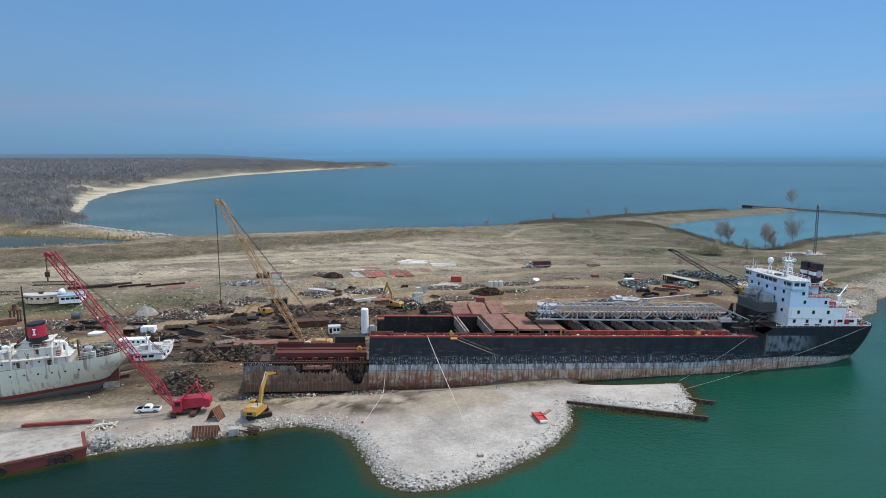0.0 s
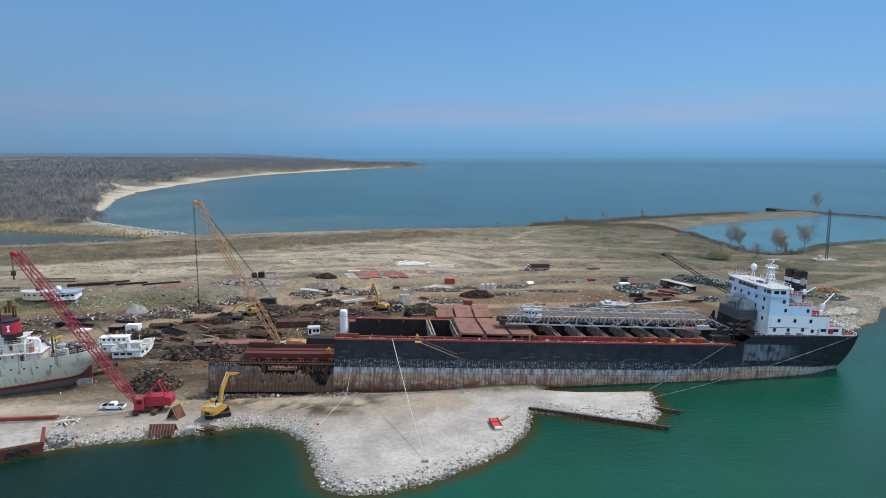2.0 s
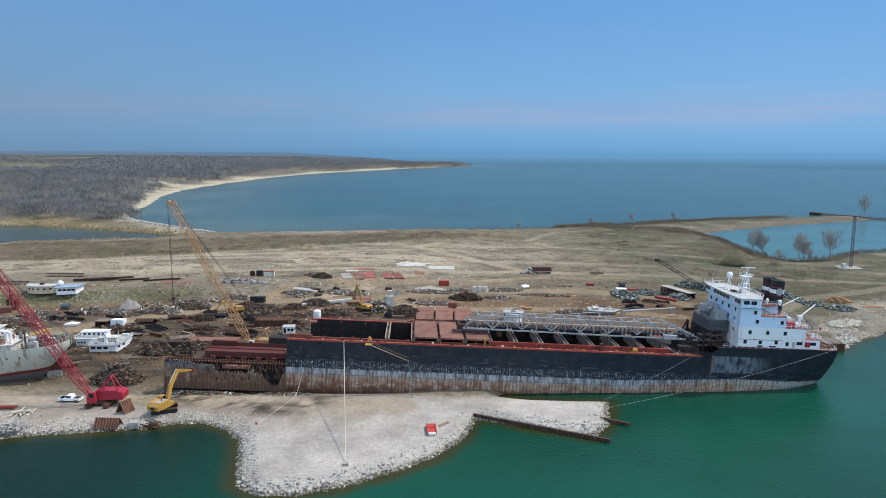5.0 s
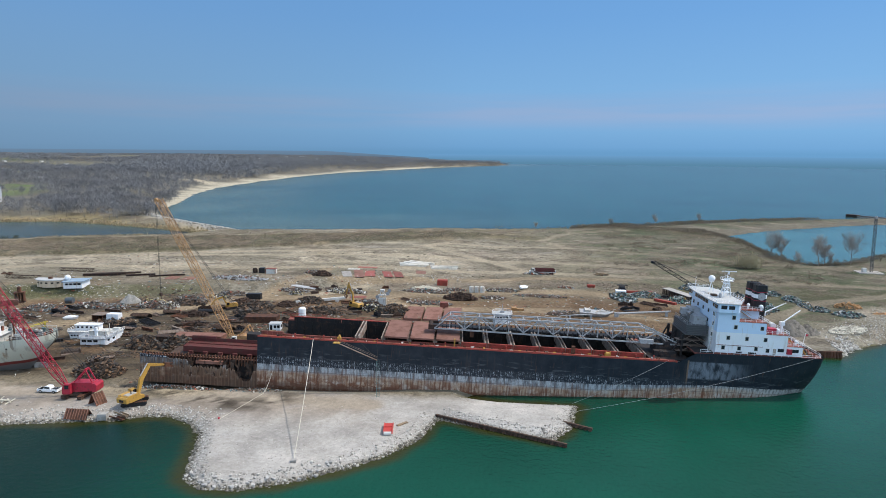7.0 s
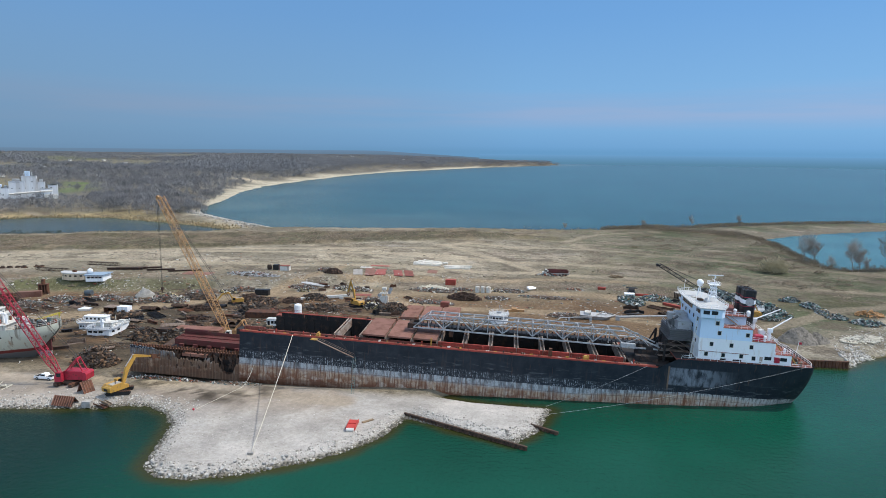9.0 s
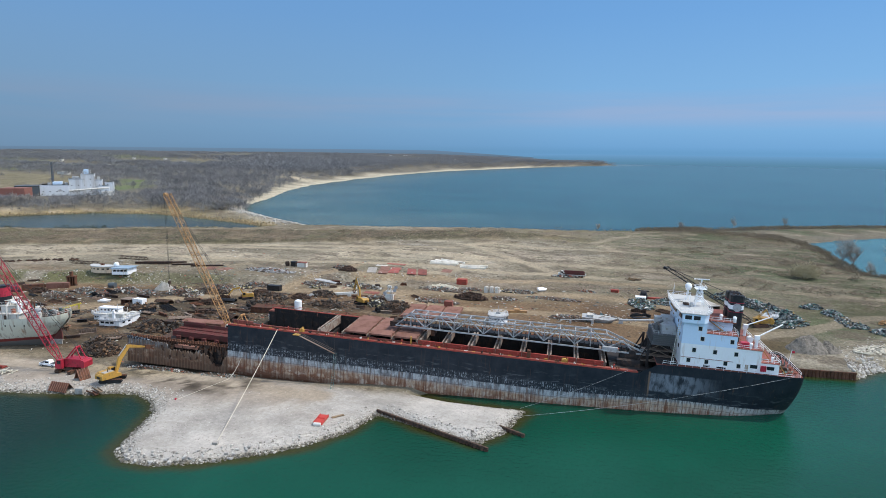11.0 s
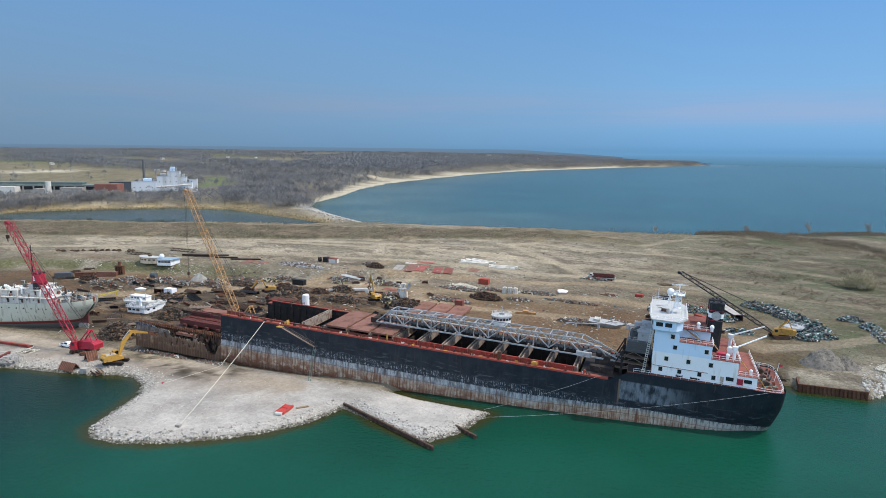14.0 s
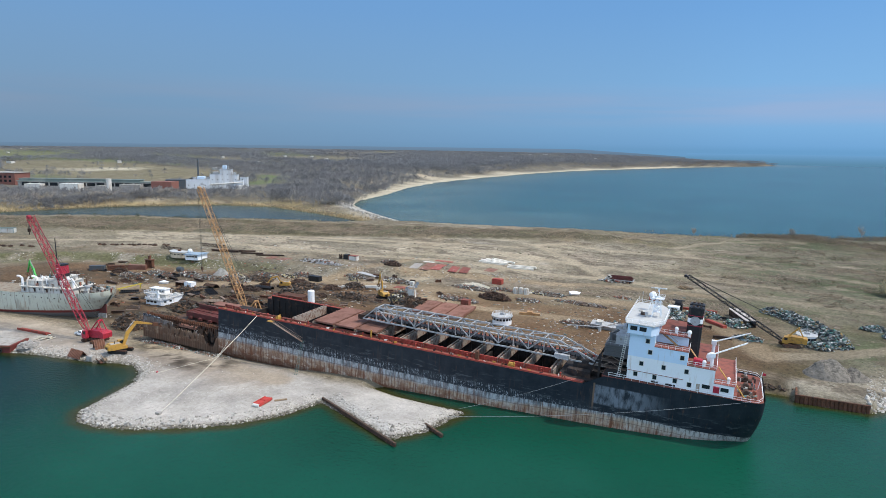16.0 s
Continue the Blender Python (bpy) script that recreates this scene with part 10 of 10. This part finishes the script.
for k in range(7):
    wb.tube((0.3 * math.cos(k), 0.3 * math.sin(k), -0.2), (1.8 * math.cos(k), 1.8 * math.sin(k), 3.0), 0.16, 0.08, n=6)
part("crown", wb, material("budding_twigs", (0.33, 0.29, 0.19), 0.9, spots=(0.27, 0.23, 0.13), amount=0.5, vary=0.3), yb)


# ---- the works beyond the pond ----
m_pale_wall = material("pale_render", (0.60, 0.63, 0.66), 0.8, spots=(0.42, 0.42, 0.42), amount=0.3, scale=0.05, fine=0.5, vary=0.12, streak=True)


m_greenroof = material("grey_green_roof", (0.17, 0.21, 0.19), 0.7, spots=(0.28, 0.29, 0.26), amount=0.4, scale=0.08, fine=0.8, vary=0.1)


def works():
    f = thing("factory", "white multi-storey factory blocks with a dark shed", "factory", pose(-606, 608, ground_z(-606, 608) - 0.5, 0, 0, 44) @ Matrix.Scale(0.8, 4))
    for a, b, c, d, h in ((-46, -8, -16, 16, 17), (-8, 12, -14, 14, 26), (8, 26, -12, 12, 33), (20, 36, -10, 10, 24), (30, 46, -16, 8, 15), (40, 52, -8, 12, 20)):
        blk = part("block", Shape().box(a, b, c, d, 0, h).box(a - 0.3, b + 0.3, c - 0.3, d + 0.3, h - 0.8, h), m_pale_wall, f)
        pane = Shape().box(-0.7, 0.7, -0.15, 0.15, -0.6, 0.6).mesh("window", m_glass)
        for xx in np.arange(a + 4, b - 1.5, 9.0):
            for zz in np.arange(7, h - 3, 9.0):
                part("window", pane, m_glass, blk).matrix_basis = pose(float(xx), c, float(zz))
    part("roof_plant", Shape().box(10, 16, -6, 2, 33, 37), m_steel, f)
    part("roof_plant", Shape().box(-4, 4, -6, 6, 26, 29), m_steel, f)
    part("flue", Shape().tube((20, 0, 33), (20, 0, 39), 1.2), m_steel, f)
    part("flue", Shape().tube((26, -4, 24), (26, -4, 29), 1.5), m_steel, f)
    part("dark_shed", Shape().box(-78, -46, -18, 12, 0, 15.5).box(-78.4, -45.6, -18.4, 12.4, 15.5, 16.2), m_slate, f, "dark slate shed wing")
    part("top_house", Shape().box(12, 18, -6, 4, 33, 40), m_upper, f, "blue-white top house")
    part("top_house", Shape().box(-30, -18, -8, 8, 17, 21), m_upper, f, "blue-white top house")
    for xx in (-36, -14, 2, 30):
        part("roof_unit", Shape().box(xx, xx + 4, -10, -5, 17 if xx < -8 else 24, 20 if xx < -8 else 28.5), m_roofgrey, f)
    part("duct", Shape().tube((-8, -17, 8), (46, -17, 12), 1.2).box(36, 52, -24, -16, 0, 7), m_oldwhite, f)
    ch = thing("chimney", "slender dark factory chimney", "chimney", pose(-646, 609, ground_z(-646, 609) - 0.5))
    part("shaft", Shape().tube((0, 0, 0), (0, 0, 40), 1.7, 1.2, n=12), m_slate, ch)
    lw = thing("long_workshop", "long low workshop with a grey roof and brick end", "workshop", pose(-690, 488, ground_z(-690, 488) - 0.5, 0, 0, 33))
    part("hall", Shape().box(-95, 95, -9, 9, 0, 10.5), m_conc, lw, "pale concrete hall")
    part("roof", Shape().box(-97, 97, -10, 10, 10.5, 11.2).box(-96, 60, -5, 5, 11.2, 13.6).box(-97, 61, -5.8, 5.8, 13.6, 14.1), m_greenroof, lw, "grey-green roof with a raised lantern")
    for k in range(-90, 90, 12):
        part("window_band", Shape().box(k, k + 10, -9.2, -9, 5.2, 9.4), m_glass, lw)
    part("brick_end", Shape().box(78, 104, -14, 8, 0, 12.5), m_brick, lw, "red brick end building")
    part("annex", Shape().box(-34, -10, -22, -9, 0, 9), m_oldwhite, lw)
    part("annex", Shape().box(-80, -60, -20, -9, 0, 8), m_oldwhite, lw)
    part("annex", Shape().box(40, 66, -19, -9, 0, 8.5), m_conc, lw)
    part("annex", Shape().box(10, 22, -18, -9, 0, 7), m_conc, lw)
    si = thing("silo", "tall pale round silo beside the workshop", "silo", pose(-652, 484, ground_z(-652, 484) - 0.5))
    part("barrel", Shape().tube((0, 0, 0), (0, 0, 16), 3.2, n=20), m_oldwhite, si)
    bo = thing("brick_building", "red brick works building with a flat roof", "building", pose(-862, 452, ground_z(-862, 452) - 0.5, 0, 0, 26))
    part("walls", Shape().box(-45, 30, -14, 14, 0, 16), m_brick, bo)
    part("roof", Shape().box(-46, 31, -15, 15, 16, 16.8), m_conc, bo)
    for k in range(-42, 28, 7):
        for z in (4, 9.5):
            part("window", Shape().box(k, k + 3.6, -14.25, -14, z, z + 3), m_glass, bo)


works()
# scattered far houses and greenhouses
q = rng_of(91)
hs = Shape()
for k in range(60):
    d, a = float(np.exp(q.uniform(np.log(1100), np.log(4600)))), math.radians(float(q.uniform(12, 72)))
    x, y = 100 - d * math.sin(a), 40 + d * math.cos(a)
    z, sd = land_height(np.array([x]), np.array([y]))
    if sd[0] < 260:
        continue
    w = float(q.uniform(2, 5)) * (2.5 if k % 12 == 0 else 1)
    hs.box(x - w, x + w, y - 4, y + 4, z[0] - 1, z[0] + 3.5 + 2 * float(q.random()))
solid("far_houses", hs, m_oldwhite, "tiny white houses and sheds far inland", "houses", None, "", "stuff")

# glowing bands with painted haze, for the edge of the lake and of the land
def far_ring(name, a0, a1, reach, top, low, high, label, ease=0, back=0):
    """A plain glowing band of painted haze far behind everything, paler towards its upper edge."""
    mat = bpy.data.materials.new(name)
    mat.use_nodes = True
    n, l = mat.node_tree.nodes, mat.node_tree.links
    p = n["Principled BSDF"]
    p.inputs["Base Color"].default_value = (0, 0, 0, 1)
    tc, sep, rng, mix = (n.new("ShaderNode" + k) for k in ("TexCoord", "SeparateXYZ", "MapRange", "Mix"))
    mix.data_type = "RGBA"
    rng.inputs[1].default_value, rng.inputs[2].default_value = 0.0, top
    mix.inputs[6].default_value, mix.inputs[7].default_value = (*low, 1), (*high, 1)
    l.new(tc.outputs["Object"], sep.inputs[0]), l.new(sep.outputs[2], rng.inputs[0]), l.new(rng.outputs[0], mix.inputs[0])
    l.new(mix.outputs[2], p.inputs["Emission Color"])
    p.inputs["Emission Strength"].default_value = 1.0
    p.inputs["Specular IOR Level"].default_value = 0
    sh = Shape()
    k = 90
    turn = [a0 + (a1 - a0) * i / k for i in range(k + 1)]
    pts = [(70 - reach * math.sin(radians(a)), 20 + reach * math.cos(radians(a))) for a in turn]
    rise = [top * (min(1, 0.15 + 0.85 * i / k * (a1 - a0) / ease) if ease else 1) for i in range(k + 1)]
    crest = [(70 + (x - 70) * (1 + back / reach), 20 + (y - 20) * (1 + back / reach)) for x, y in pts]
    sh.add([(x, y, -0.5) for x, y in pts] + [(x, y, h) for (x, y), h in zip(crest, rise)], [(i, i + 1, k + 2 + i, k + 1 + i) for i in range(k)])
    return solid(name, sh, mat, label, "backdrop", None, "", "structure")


far_ring("backdrop_lake", -60, 12.5, 3750, 46.5, (0.112, 0.262, 0.405), (0.168, 0.378, 0.65), "glowing backdrop of painted blue haze for the far lake up to the horizon", 0, 1250)
far_ring("backdrop_land", 9.5, 85, 4620, 66, (0.12, 0.178, 0.235), (0.165, 0.272, 0.41), "glowing backdrop of painted grey-blue haze for the far land up to the horizon", 12)
